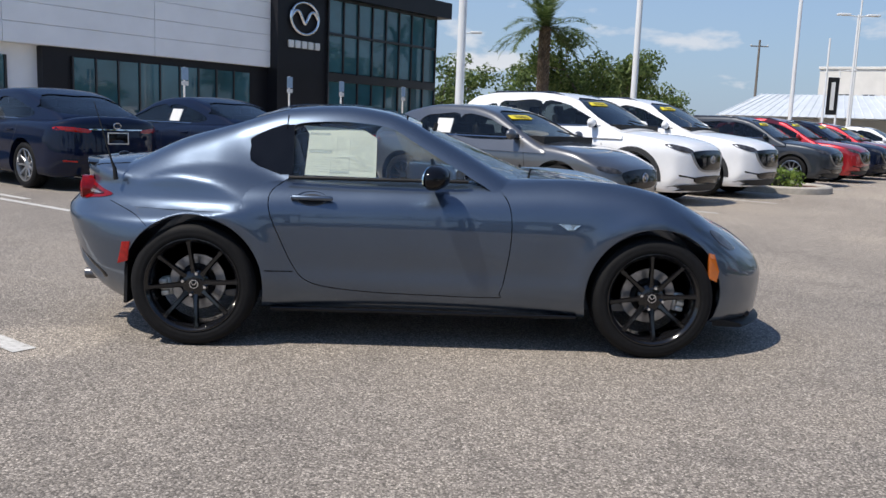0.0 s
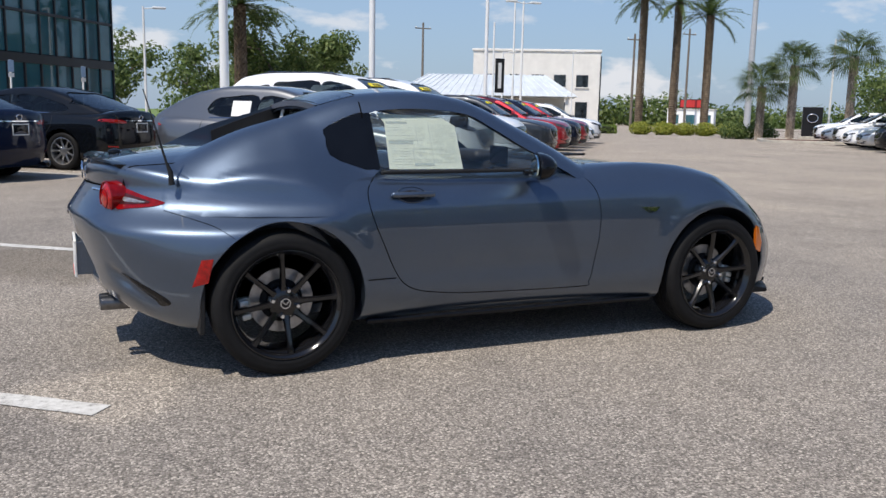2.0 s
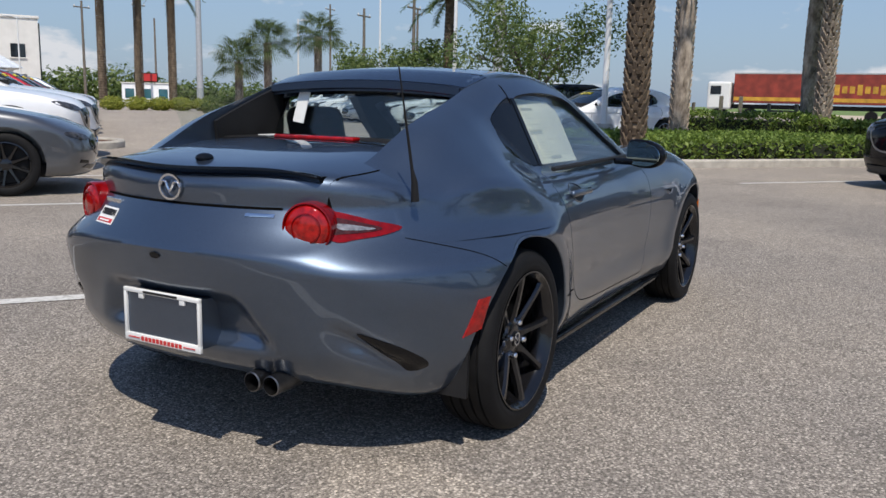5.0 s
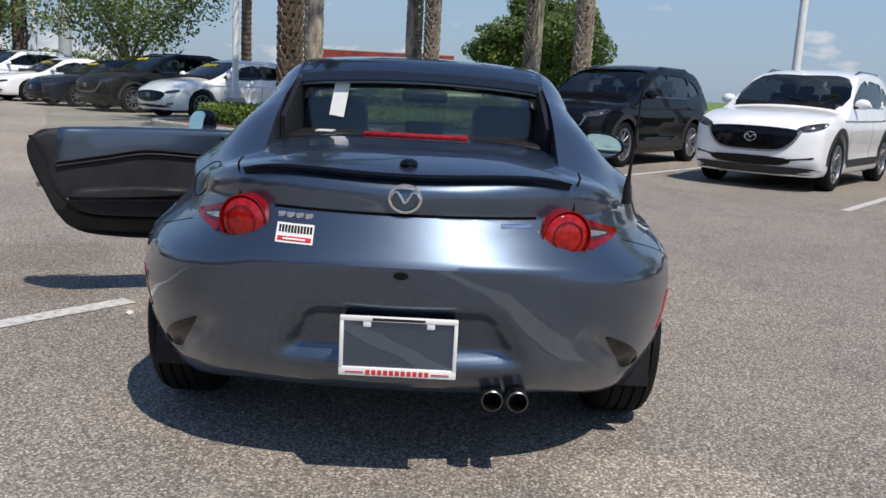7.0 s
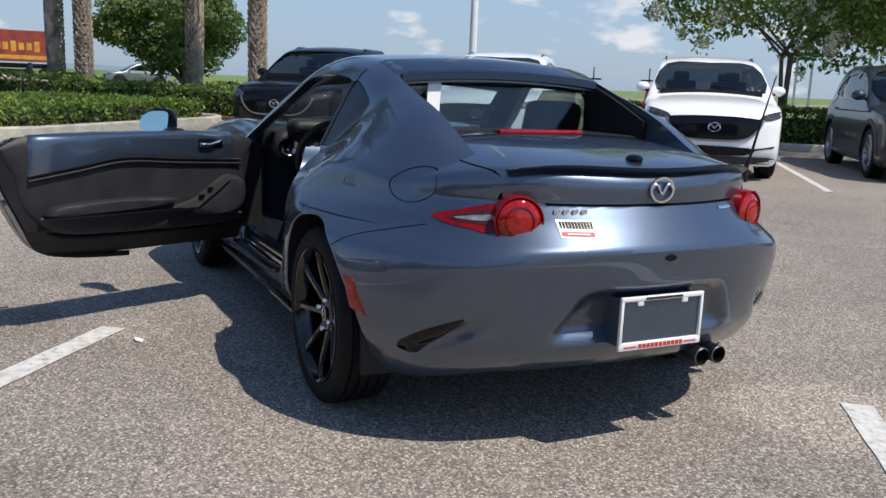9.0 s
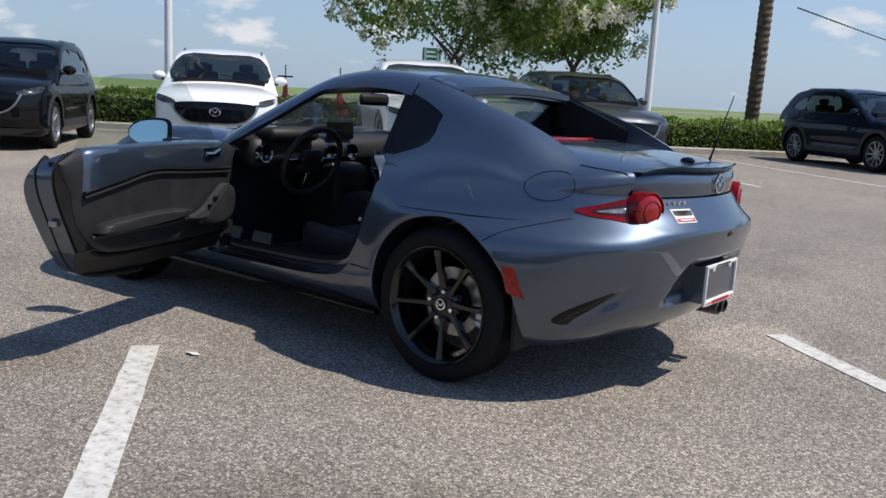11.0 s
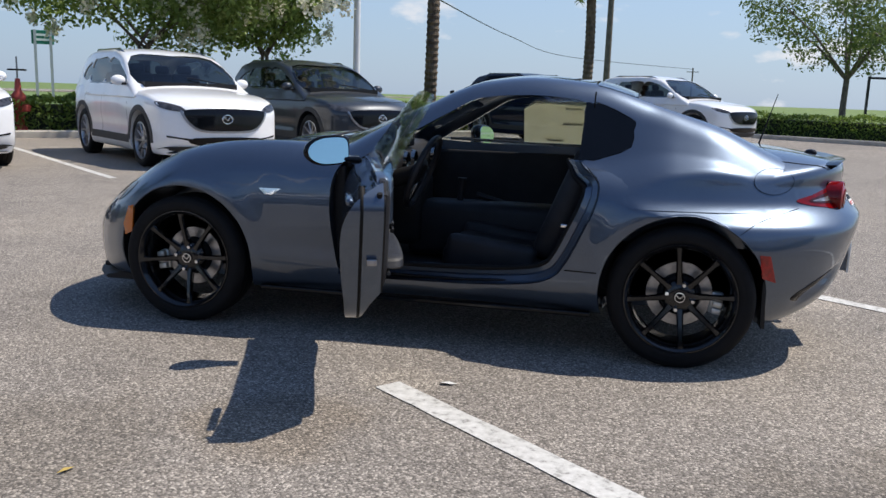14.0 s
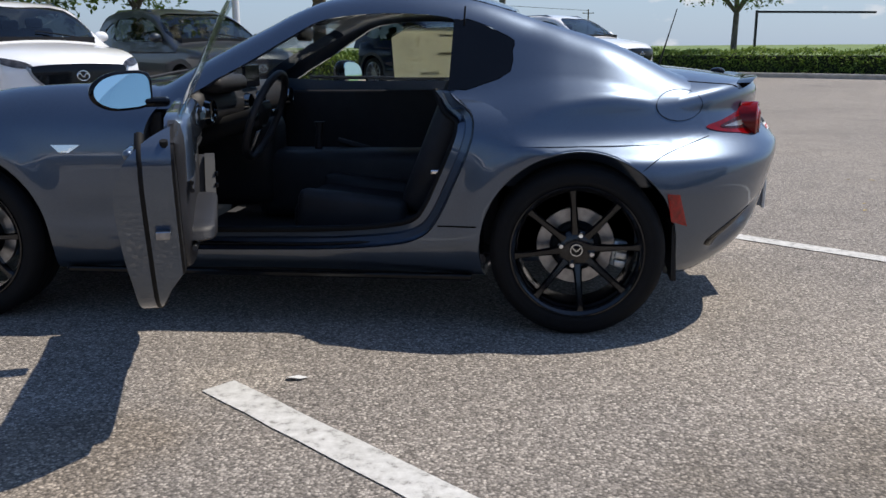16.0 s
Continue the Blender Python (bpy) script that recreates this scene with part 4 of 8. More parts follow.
DOOR = [(0.345, 0.93), (0.345, 0.845), (0.395, 0.78), (0.418, 0.70), (0.420, 0.576), (0.402, 0.42), (0.375, 0.31), (0.33, 0.285), (-0.2, 0.292), (-0.48, 0.315), (-0.60, 0.352), (-0.66, 0.42), (-0.715, 0.535), (-0.765, 0.65), (-0.785, 0.73), (-0.772, 0.79), (-0.70, 0.855), (-0.70, 0.93)]
DOOR = smooth_poly(DOOR, 4)
SIDE_GLASS = smooth_poly([(-0.692, 0.80), (-0.692, 0.86), (-0.698, 1.0), (-0.702, 1.085), (-0.67, 1.122), (-0.45, 1.138), (-0.22, 1.118), (-0.10, 1.06), (0.06, 0.965), (0.22, 0.875), (0.25, 0.80)], 3)
QUARTER = smooth_poly([(-0.704, 0.866), (-0.708, 1.0), (-0.714, 1.108), (-0.785, 1.100), (-0.862, 1.066), (-0.918, 1.034), (-0.912, 1.00), (-0.907, 0.928), (-0.810, 0.884)], 2)


def grow(poly, d):
    o = np.array(poly)
    t = np.roll(o, -1, 0) - np.roll(o, 1, 0)
    t /= np.linalg.norm(t, axis=1)[:, None] + 1e-9
    n = np.stack((t[:, 1], -t[:, 0]), 1)
    area = np.sum(o[:, 0] * np.roll(o[:, 1], -1) - np.roll(o[:, 0], -1) * o[:, 1])
    return [tuple(p) for p in o + n * d * np.sign(area)]


def both(poly, lo, hi):
    bm = prism(poly, "y", lo, hi)
    other = prism(poly, "y", -hi, -lo)
    me = mesh_from(other)
    bm.from_mesh(me)
    return bm


def pillow(poly, lo, hi):
    """A padded panel: a polygon in x and z with a rounded face towards low y."""
    bm = bmesh.new()
    o = np.array(poly)
    c = o.mean(0)
    d = hi - lo
    rings = []
    for k, y in ((1.0, hi), (1.0, lo + 0.55 * d), (0.965, lo + 0.25 * d), (0.90, lo + 0.07 * d), (0.75, lo)):
        rings.append([bm.verts.new((*(c + (q - c) * k)[:1], y, (c + (q - c) * k)[1])) for q in o])
    n = len(o)
    for a, b in zip(rings, rings[1:]):
        for i in range(n):
            bm.faces.new((a[i], a[(i + 1) % n], b[(i + 1) % n], b[i]))
    bm.faces.new(rings[-1])
    bm.faces.new(rings[0][::-1])
    return bm


def coupe_wheel_meshes():
    tyre = bmesh.new()
    R, w = 0.308, 0.1025
    prof = [(0.226, -0.085), (0.236, -0.096), (0.262, -w), (0.286, -0.099), (0.301, -0.086), (R - 0.002, -0.068)]
    for c in (-0.048, -0.012, 0.024, 0.060):
        prof += [(R, c - 0.017), (R, c), (R - 0.008, c + 0.002), (R - 0.008, c + 0.007), (R, c + 0.009)]
    prof += [(R - 0.002, 0.072), (0.301, 0.086), (0.286, 0.099), (0.268, w), (0.262, w - 0.0015), (0.258, w), (0.241, 0.098), (0.236, 0.094), (0.226, 0.085)]
    lathe(tyre, prof, 72)
    rim = bmesh.new()
    lathe(rim, [(0.229, 0.088), (0.237, 0.095), (0.236, 0.1005), (0.231, 0.101), (0.226, 0.094), (0.219, 0.088), (0.211, 0.07), (0.205, 0.02), (0.207, -0.08), (0.228, -0.09), (0.228, -0.085), (0.213, -0.075), (0.211, 0.02), (0.219, 0.08)], 64)
    lathe(rim, [(0.0, 0.055), (0.030, 0.055), (0.062, 0.050), (0.072, 0.040), (0.072, 0.005), (0.0, 0.005)], 32, closed=False)
    spoke = bmesh.new()
    rows = []
    for r, half, out, depth in ((0.050, 0.022, 0.050, 0.045), (0.085, 0.0145, 0.060, 0.038), (0.15, 0.0120, 0.076, 0.030), (0.195, 0.0130, 0.085, 0.026), (0.218, 0.0185, 0.088, 0.024)):
        rows.append([spoke.verts.new(p) for p in ((r, out - 0.010, -half), (r, out, -half * 0.55), (r, out, half * 0.55), (r, out - 0.010, half), (r, out - depth, half * 0.7), (r, out - depth, -half * 0.7))])
    for a, b in zip(rows, rows[1:]):
        for i in range(6):
            spoke.faces.new((a[i], a[(i + 1) % 6], b[(i + 1) % 6], b[i]))
    spoke.faces.new(rows[0][::-1])
    spoke.faces.new(rows[-1])
    cap = bmesh.new()
    lathe(cap, [(0.0, 0.062), (0.020, 0.0615), (0.026, 0.058), (0.027, 0.050), (0.0, 0.050)], 28, closed=False)
    wing = bmesh.new()
    lathe(wing, [(0.0185, 0.0615), (0.0185, 0.064), (0.0225, 0.064), (0.0225, 0.0615)], 28)
    for sx in (-1, 1):
        box(wing, (0, 0, 0), (0.004, 0.003, 0.020), 0, pose(sx * 0.008, 0.0635, 0.003, 0, sx * 42, 0))
    nut = bmesh.new()
    lathe(nut, [(0.0, 0.070), (0.0075, 0.070), (0.0105, 0.066), (0.0105, 0.045), (0.0, 0.045)], 12, closed=False)
    disc = bmesh.new()
    lathe(disc, [(0.094, -0.018), (0.094, -0.040), (0.140, -0.040), (0.140, -0.018)], 48)
    hat = bmesh.new()
    lathe(hat, [(0.0, -0.002), (0.082, -0.005), (0.092, -0.016), (0.093, -0.04), (0.0, -0.04)], 32, closed=False)
    cal = bmesh.new()
    for k in range(3):
        box(cal, (0.163, -0.004, (k - 1) * 0.030), (0.040, 0.05, 0.026), 0.006)
    box(cal, (0.158, -0.03, 0), (0.052, 0.05, 0.095), 0.01)
    return [mesh_from(b, 40) for b in (tyre, rim, spoke, cap, wing, nut, disc, hat, cal)]


def build_coupe():
    car = thing("sports_car", "slate blue-grey hardtop coupe, black wheels, driver door open", "car")
    body = shell(coupe_body, (-1.9, -0.8, 0.22), (1.85, 0.8, 0.86), (120, 104, 60), (0.82, 0.45, 0.2))
    # both doors come out of the same skin
    door_solid = combine(body, prism(DOOR, "y", 0.70, 1.3), "INTERSECT")
    door_right = combine(body, prism(DOOR, "y", -1.3, -0.655), "INTERSECT")
    body = combine(body, both(grow(DOOR, 0.0045), 0.60, 1.3), "DIFFERENCE")
    cabin = smooth_poly([(0.46, -0.60), (0.46, 0.60), (0.0, 0.63), (-0.72, 0.62), (-0.86, 0.50), (-0.86, -0.50), (-0.72, -0.62), (0.0, -0.63)], 3)
    body = combine(body, prism(cabin, "z", 0.22, 1.3), "DIFFERENCE")
    wells = bmesh.new()
    for ax, r in ((1.155, 0.352), (-1.155, 0.348)):
        for s in (-1, 1):
            lathe(wells, [(0.0, s * 0.52), (r - 0.01, s * 0.52), (r, s * 0.6), (r, s * 1.2), (0.0, s * 1.2)], 64, c=(ax, 0, 0.316), closed=False)
    body = combine(body, wells, "DIFFERENCE")
    part("body", soften(body, 32), PAINT_GREY, car)
    # undertray closes the wells and floor
    tray = bmesh.new()
    box(tray, (0, 0, 0.205), (1.5, 1.46, 0.03), 0.01)
    box(tray, (-1.50, 0, 0.285), (0.40, 0.90, 0.03), 0.01)
    box(tray, (1.5, 0, 0.20), (0.5, 1.2, 0.03), 0.01)
    box(tray, (1.155, 0, 0.36), (0.74, 1.04, 0.30), 0.02)
    box(tray, (-1.155, 0, 0.36), (0.74, 1.04, 0.30), 0.02)
    part("undertray", tray, TRIM_BLACK, car)

    # hard top: skin with real openings, flying buttresses behind
    top = shell(coupe_roof, (-1.7, -0.55, 0.66), (0.72, 0.55, 1.15), (130, 70, 44), (0.72, 0.4, 0.2))
    top = combine(top, boxed((-0.49, 0, 1.06), (2.42, 3, 0.76)), "INTERSECT")
    inner = shell(coupe_inner, (-1.6, -0.5, 0.66), (0.72, 0.5, 1.15), (60, 28, 16), (0.72, 0.4, 0.2))
    inner = combine(inner, boxed((-0.13, 0, 0.9), (1.62, 3, 1.2)), "INTERSECT")
    skin = combine(top, inner, "DIFFERENCE")
    skin = combine(skin, both(SIDE_GLASS, 0.3, 1.2), "DIFFERENCE")
    quarter_left = combine(skin, prism(QUARTER, "y", 0.48, 1.2), "INTERSECT")
    quarter_right = combine(skin, prism(QUARTER, "y", -1.2, -0.48), "INTERSECT")
    skin = combine(skin, both(grow(QUARTER, 0.003), 0.48, 1.2), "DIFFERENCE")
    screen = smooth_poly([(-0.60, 0.80), (-0.565, 0.95), (-0.50, 1.10), (-0.44, 1.148), (0.0, 1.172), (0.44, 1.148), (0.50, 1.10), (0.565, 0.95), (0.60, 0.80), (0.0, 0.78)], 3)
    windscreen = combine(skin, prism(screen, "x", 0.0, 1.2), "INTERSECT")
    skin = combine(skin, prism(screen, "x", -0.04, 1.2), "DIFFERENCE")
    rear_gap = [(-0.91, -0.455), (-0.91, 0.455), (-1.1, 0.462), (-1.9, 0.44), (-1.9, -0.44), (-1.1, -0.462)]
    skin = combine(skin, prism(rear_gap, "z", 0.4, 1.5), "DIFFERENCE")
    skin = combine(skin, boxed((1.12, 0, 0.5), (4, 3, 0.60)), "DIFFERENCE")
    part("roof", soften(skin, 32), PAINT_GREY, car)
    for me in (quarter_left, quarter_right):
        part("quarter_panel", soften(me, 30), GLOSS_BLACK, car, "gloss black rear quarter window panel")
    panel = [(-0.742, y) for y in np.linspace(-0.462, 0.462, 13)] + [(-0.80, 0.463), (-0.907, 0.455)] + [(-0.907, y) for y in np.linspace(0.40, -0.40, 11)] + [(-0.907, -0.455), (-0.80, -0.463)]
    part("roof_panel", patch(coupe_top, panel, "z+", 0.003, 6, inner=0.9), ROOF_BLACK, car, "gloss blue-black panel over the rear window", 40)
    pane = part("windscreen", soften(windscreen, 30), GLASS_CLEAR, car, "clear raked windscreen")
    pane.visible_shadow = False

    # shut lines of the lifting roof and decklid
    for s in ("y+", "y-"):
        part("pillar_strip", strip(coupe_top, [(-0.698 - 0.0005 * k, 0.862 + 0.012 * k) for k in range(22)], s, 0.022, 0.003), GLOSS_BLACK, car, "black pillar strip")
        part("panel_gap", strip(coupe_top, [(-0.735, 1.09 + 0.012 * k) for k in range(7)], s, 0.006), GAP_BLACK, car)
    part("panel_gap", strip(coupe_top, [(-0.735, -0.44 + 0.044 * k) for k in range(21)], "z+", 0.007, inner=0.9), GAP_BLACK, car)
    part("panel_gap", strip(coupe_top, [(-0.12, -0.46 + 0.046 * k) for k in range(21)], "z+", 0.008, inner=0.9), GAP_BLACK, car)
    lid = smooth_poly([(-1.785, 0.455), (-1.755, 0.475), (-1.62, 0.505), (-1.42, 0.51), (-1.31, 0.46), (-1.28, 0.2), (-1.28, -0.2), (-1.31, -0.46), (-1.42, -0.51), (-1.62, -0.505), (-1.755, -0.475), (-1.785, -0.455)], 5, False)
    part("panel_gap", strip(coupe_body, lid, "z+", 0.005, inner=0.7), GAP_BLACK, car)
    part("panel_gap", strip(coupe_body, [(-0.36 + 0.036 * k, 0.782) for k in range(21)], "x-", 0.007, inner=-1.4), GAP_BLACK, car)
    part("fuel_flap", strip(coupe_roof, ellipse((-1.512, 0.808), 0.086, 0.054, 44), "y+", 0.0013, 0.0026, closed=True), GAP_BLACK, car, "round fuel filler flap outline")
    for s in ("y+", "y-"):
        part("panel_gap", strip(coupe_body, smooth_poly([(-1.62, 0.70), (-1.55, 0.68), (-1.44, 0.645), (-1.37, 0.60)], 5, False), s, 0.0022), GAP_BLACK, car)
        part("panel_gap", strip(coupe_body, [(-0.80 + 0.02 * k, 0.395 - 0.0006 * k) for k in range(8)], s, 0.005), GAP_BLACK, car)

    # black deck behind the seats, third brake lamp, rear glass
    deck = bmesh.new()
    box(deck, (-1.03, 0, 0.915), (0.40, 0.90, 0.06), 0.02)
    part("rear_deck", deck, TRIM_BLACK, car, "black plastic deck panel behind the rear glass", 40)
    brake = bmesh.new()
    box(brake, (-1.20, 0, 0.955), (0.05, 0.36, 0.015), 0.006)
    part("brake_lamp", brake, LAMP_RED, car, "long red third brake lamp", 40)
    rear = bmesh.new()
    rp = [(-0.445, 0.93), (-0.40, 1.135), (-0.36, 1.155), (0.36, 1.155), (0.40, 1.135), (0.445, 0.93)]
    fr = [rear.verts.new((-0.86 - (1.16 - z) * 0.22, y, z)) for y, z in rp]
    bk = [rear.verts.new((-0.854 - (1.16 - z) * 0.22, y, z)) for y, z in rp]
    rear.faces.new(fr)
    rear.faces.new(bk[::-1])
    for i in range(6):
        rear.faces.new((fr[i], fr[(i + 1) % 6], bk[(i + 1) % 6], bk[i]))
    rw = part("rear_window", rear, GLASS_REAR, car, "flat tinted rear window between the buttresses")
    rw.visible_shadow = False
    # black header under the roof edge and black inner faces of the buttresses
    ys = [-0.44 + 0.044 * k for k in range(21)]
    edge, _ = on_surface(coupe_top, [-0.858] * 21, ys, "z+", 0.9)
    head = bmesh.new()
    rows = [[head.verts.new((x, p[1], p[2] + dz)) for x, dz in ((-0.862, -0.010), (-0.922, -0.020), (-0.926, -0.046), (-0.846, -0.070))] for p in edge]
    for q, r in zip(rows, rows[1:]):
        for i in range(4):
            head.faces.new((q[i], q[(i + 1) % 4], r[(i + 1) % 4], r[i]))
    head.faces.new(rows[0])
    head.faces.new(rows[-1][::-1])
    part("window_header", head, ROOF_BLACK, car, "gloss black header over the rear window", 40)
    for s in (-1, 1):
        xs = [-0.85 - 0.05 * k for k in range(9)]
        rim_, _ = on_surface(coupe_top, xs, [s * 0.462] * 9, "z+", 0.7)
        outline = [(p[0], p[2] - 0.012) for p in rim_ if p[2] > 0.93] + [(-1.24, 0.905), (-0.85, 0.905)]
        part("buttress_lining", prism(outline, "y", s * 0.440 if s > 0 else -0.456, 0.456 if s > 0 else -0.440), TRIM_BLACK, car, "black inner face of the roof buttress")

    # spoiler lip
    lip = bmesh.new()
    rows = []
    for k in range(25):
        y = -0.455 + 0.91 * k / 24
        e = 1 - (abs(y) / 0.47) ** 6
        x0 = -1.883 + 0.50 * y * y
        z0 = float(on_surface(coupe_body, [x0 + 0.035], [y], "z+", 0.7)[0][0][2])
        rows.append([lip.verts.new(p) for p in ((x0 + 0.075, y, z0 - 0.004), (x0 + 0.02, y, z0 + 0.006 * e), (x0 - 0.016, y, z0 + 0.010 * e), (x0 - 0.018, y, z0 + 0.002 * e), (x0 + 0.006, y, z0 - 0.016), (x0 + 0.075, y, z0 - 0.03))])
    for a, b in zip(rows, rows[1:]):
        for i in range(6):
            lip.faces.new((a[i], a[(i + 1) % 6], b[(i + 1) % 6], b[i]))
    lip.faces.new(rows[0])
    lip.faces.new(rows[-1][::-1])
    part("spoiler", lip, GLOSS_BLACK, car, "slim gloss black lip spoiler", 40)

    # tail lamps: round red lens and pointed wing with a clear centre
    for s in (-1, 1):
        # barrel lamp that faces straight back out of the corner
        seat_ = Matrix.Translation((-1.830, s * 0.447, 0.734)) @ Matrix.Rotation(radians(-17 * s), 4, "Z")
        lamp = None
        for name, prof, mat in (("tail_lamp", [(0.0, 0.012), (0.066, 0.010), (0.070, -0.003), (0.074, -0.001), (0.075, 0.010), (0.073, 0.12), (0.0, 0.12)], LAMP_DEEP),
                                ("lens", [(0.0, -0.014), (0.026, -0.0125), (0.048, -0.0075), (0.064, 0.0), (0.069, 0.008), (0.0, 0.01)], LAMP_RED),
                                ("inner_ring", [(0.040, -0.0100), (0.041, -0.0125), (0.044, -0.0115), (0.045, -0.007)], LAMP_DEEP)):
            bm = lathe(bmesh.new(), prof, 40, "x", closed=name == "inner_ring")
            bmesh.ops.transform(bm, matrix=seat_, verts=bm.verts)
            ob = part(name, bm, mat, lamp or car, "round red tail lamp" if lamp is None else "", 40)
            lamp = lamp or ob
        ax = "y+" if s > 0 else "y-"
        wing = smooth_poly([(-1.80, 0.785), (-1.75, 0.778), (-1.68, 0.752), (-1.612, 0.731), (-1.66, 0.714), (-1.74, 0.704), (-1.80, 0.702)], 4)
        w = part("tail_lamp_wing", patch(coupe_body, wing, ax, 0.004, 4, inner=s * 0.3), LAMP_DEEP, car, "pointed red side tail lamp", 50)
        dark = smooth_poly([(-1.79, 0.766), (-1.755, 0.761), (-1.71, 0.747), (-1.668, 0.731), (-1.70, 0.722), (-1.76, 0.718), (-1.79, 0.720)], 4)
        part("reflector", patch(coupe_body, dark, ax, 0.0065, 3, inner=s * 0.3), LAMP_SMOKE, w, "dark reflector behind the lens", 50)
        clear = smooth_poly([(-1.765, 0.745), (-1.74, 0.743), (-1.705, 0.735), (-1.685, 0.730), (-1.71, 0.727), (-1.74, 0.727), (-1.765, 0.730)], 4)
        part("indicator_lens", patch(coupe_body, clear, ax, 0.009, 3, inner=s * 0.3), LAMP_CLEAR, w, "clear indicator lens", 50)
        part("side_marker", patch(coupe_body, [(-1.535, 0.40), (-1.475, 0.42), (-1.455, 0.52), (-1.50, 0.515)], ax, 0.004, 3, inner=s * 0.3), LAMP_RED, car, "red rear side marker")
        part("side_marker", patch(coupe_body, [(1.43, 0.425), (1.475, 0.405), (1.485, 0.46), (1.455, 0.545), (1.42, 0.555)], ax, 0.004, 3, inner=s * 0.3), LAMP_AMBER, car, "amber front side marker")
        head = smooth_poly([(1.445, 0.655), (1.50, 0.652), (1.585, 0.592), (1.612, 0.560), (1.565, 0.562), (1.495, 0.600)], 4)
        part("headlamp", patch(coupe_body, head, ax, 0.004, 4, inner=s * 0.3), HEAD_LAMP, car, "clear swept headlamp", 50)
        part("fender_badge", patch(coupe_body, [(0.655, 0.675), (0.765, 0.675), (0.735, 0.648), (0.70, 0.645)], ax, 0.005, 2, inner=s * 0.3), CHROME, car, "small chrome fender badge")
        vent = smooth_poly([(s * 0.722, 0.318), (s * 0.722, 0.352), (s * 0.672, 0.402), (s * 0.592, 0.440), (s * 0.612, 0.398), (s * 0.650, 0.345), (s * 0.676, 0.308)], 4)
        part("bumper_vent", patch(coupe_body, vent, "x-", 0.003, 3, inner=-1.4), GLOSS_BLACK, car, "black slit vent in the rear bumper", 50)
        # arch lip
        for axx, r in ((1.155, 0.354), (-1.155, 0.350)):
            arch = bmesh.new()
            pts = []
            for k in range(31):
                t = math.radians(-12 + 204 * k / 30)
                x, z = axx + r * math.cos(t), 0.316 + r * math.sin(t)
                if z > 0.22:
                    pts.append((x, z))
            p, d = on_surface(coupe_body, [q[0] for q in pts], [q[1] for q in pts], ax, s * 0.3)
            tube(arch, [tuple(v) for v in p - d * 0.006], 0.006, 8)
            part("arch_lip", arch, PAINT_GREY, car, smooth=60)

    # badge: plain ring and wing, plate frame, lettering bars, release button
    badge = bmesh.new()
    bx = float(C_TAIL(0.828)) - 0.002
    lathe(badge, [(0.033, bx), (0.033, bx - 0.006), (0.0395, bx - 0.006), (0.0395, bx)], 40, "x", (0, 0, 0.828))
    bmesh.ops.scale(badge, vec=(1, 1.15, 1), verts=badge.verts)
    tube(badge, [(bx - 0.004, y * 0.043, 0.828 + z * 0.037) for y, z in WINGS], 0.0045, 8)
    part("tailgate_badge", badge, CHROME, car, "chrome oval badge", 40)
    part("release_button", patch(coupe_body, ellipse((0, 0.632), 0.020, 0.010, 16), "x-", 0.004, 2, inner=-1.4), GLOSS_BLACK, car)
    name_l = bmesh.new()
    for k in range(4):
        p, d = on_surface(coupe_body, [0.335 - 0.026 * k], [0.763], "x-", -1.4)
        box(name_l, tuple(p[0] + d[0] * 0.002), (0.006, 0.021, 0.016), 0.002)
    part("model_lettering", name_l, CHROME, car, "small chrome lettering bars")
    name_r = patch(coupe_body, [(-0.262, 0.768), (-0.345, 0.768), (-0.345, 0.759), (-0.262, 0.759)], "x-", 0.004, 2, inner=-1.4)
    part("model_lettering", name_r, CHROME, car, "small chrome lettering bar")
    decal = patch(coupe_body, [(0.345, 0.742), (0.240, 0.742), (0.240, 0.694), (0.345, 0.694)], "x-", 0.002, 2, inner=-1.4)
    dl = part("dealer_decal", decal, WHITE_PLASTIC, car, "white and red dealer decal")
    for k in range(11):
        y = 0.3385 - 0.0088 * k
        part("print_bar", patch(coupe_body, [(y, 0.737), (y - 0.0062, 0.737), (y - 0.0062, 0.719), (y, 0.719)], "x-", 0.0035, 1, inner=-1.4), TRIM_BLACK, dl)
    part("print_bar", patch(coupe_body, [(0.340, 0.710), (0.245, 0.710), (0.245, 0.699), (0.340, 0.699)], "x-", 0.0035, 2, inner=-1.4), RED_PRINT, dl)
    part("print_bar", patch(coupe_body, [(0.324, 0.7065), (0.261, 0.7065), (0.261, 0.7025), (0.324, 0.7025)], "x-", 0.005, 2, inner=-1.4), WHITE_PLASTIC, dl)
    part("plate_panel", boxed((-1.900, 0, 0.434), (0.106, 0.300, 0.15), 0.003), PAINT_GREY, car)
    frame_bm = bmesh.new()
    for c, s in (((-1.956, 0, 0.509), (0.012, 0.316, 0.014)), ((-1.956, 0, 0.362), (0.012, 0.316, 0.024)), ((-1.956, 0.1525, 0.437), (0.012, 0.011, 0.134)), ((-1.956, -0.1525, 0.437), (0.012, 0.011, 0.134)), ((-1.955, 0.085, 0.496), (0.010, 0.022, 0.020)), ((-1.955, -0.085, 0.496), (0.010, 0.022, 0.020))):
        box(frame_bm, c, s, 0.003)
    fo = part("plate_frame", frame_bm, WHITE_PLASTIC, car, "empty white number plate frame", 40)
    for k in range(11):
        part("print_bar", boxed((-1.9635, 0.079 - 0.0158 * k, 0.362), (0.002, 0.0105, 0.013)), RED_PRINT, fo)
    for s in (-1, 1):
        part("print_bar", boxed((-1.9635, s * 0.115, 0.362), (0.002, 0.048, 0.003)), RED_PRINT, fo)
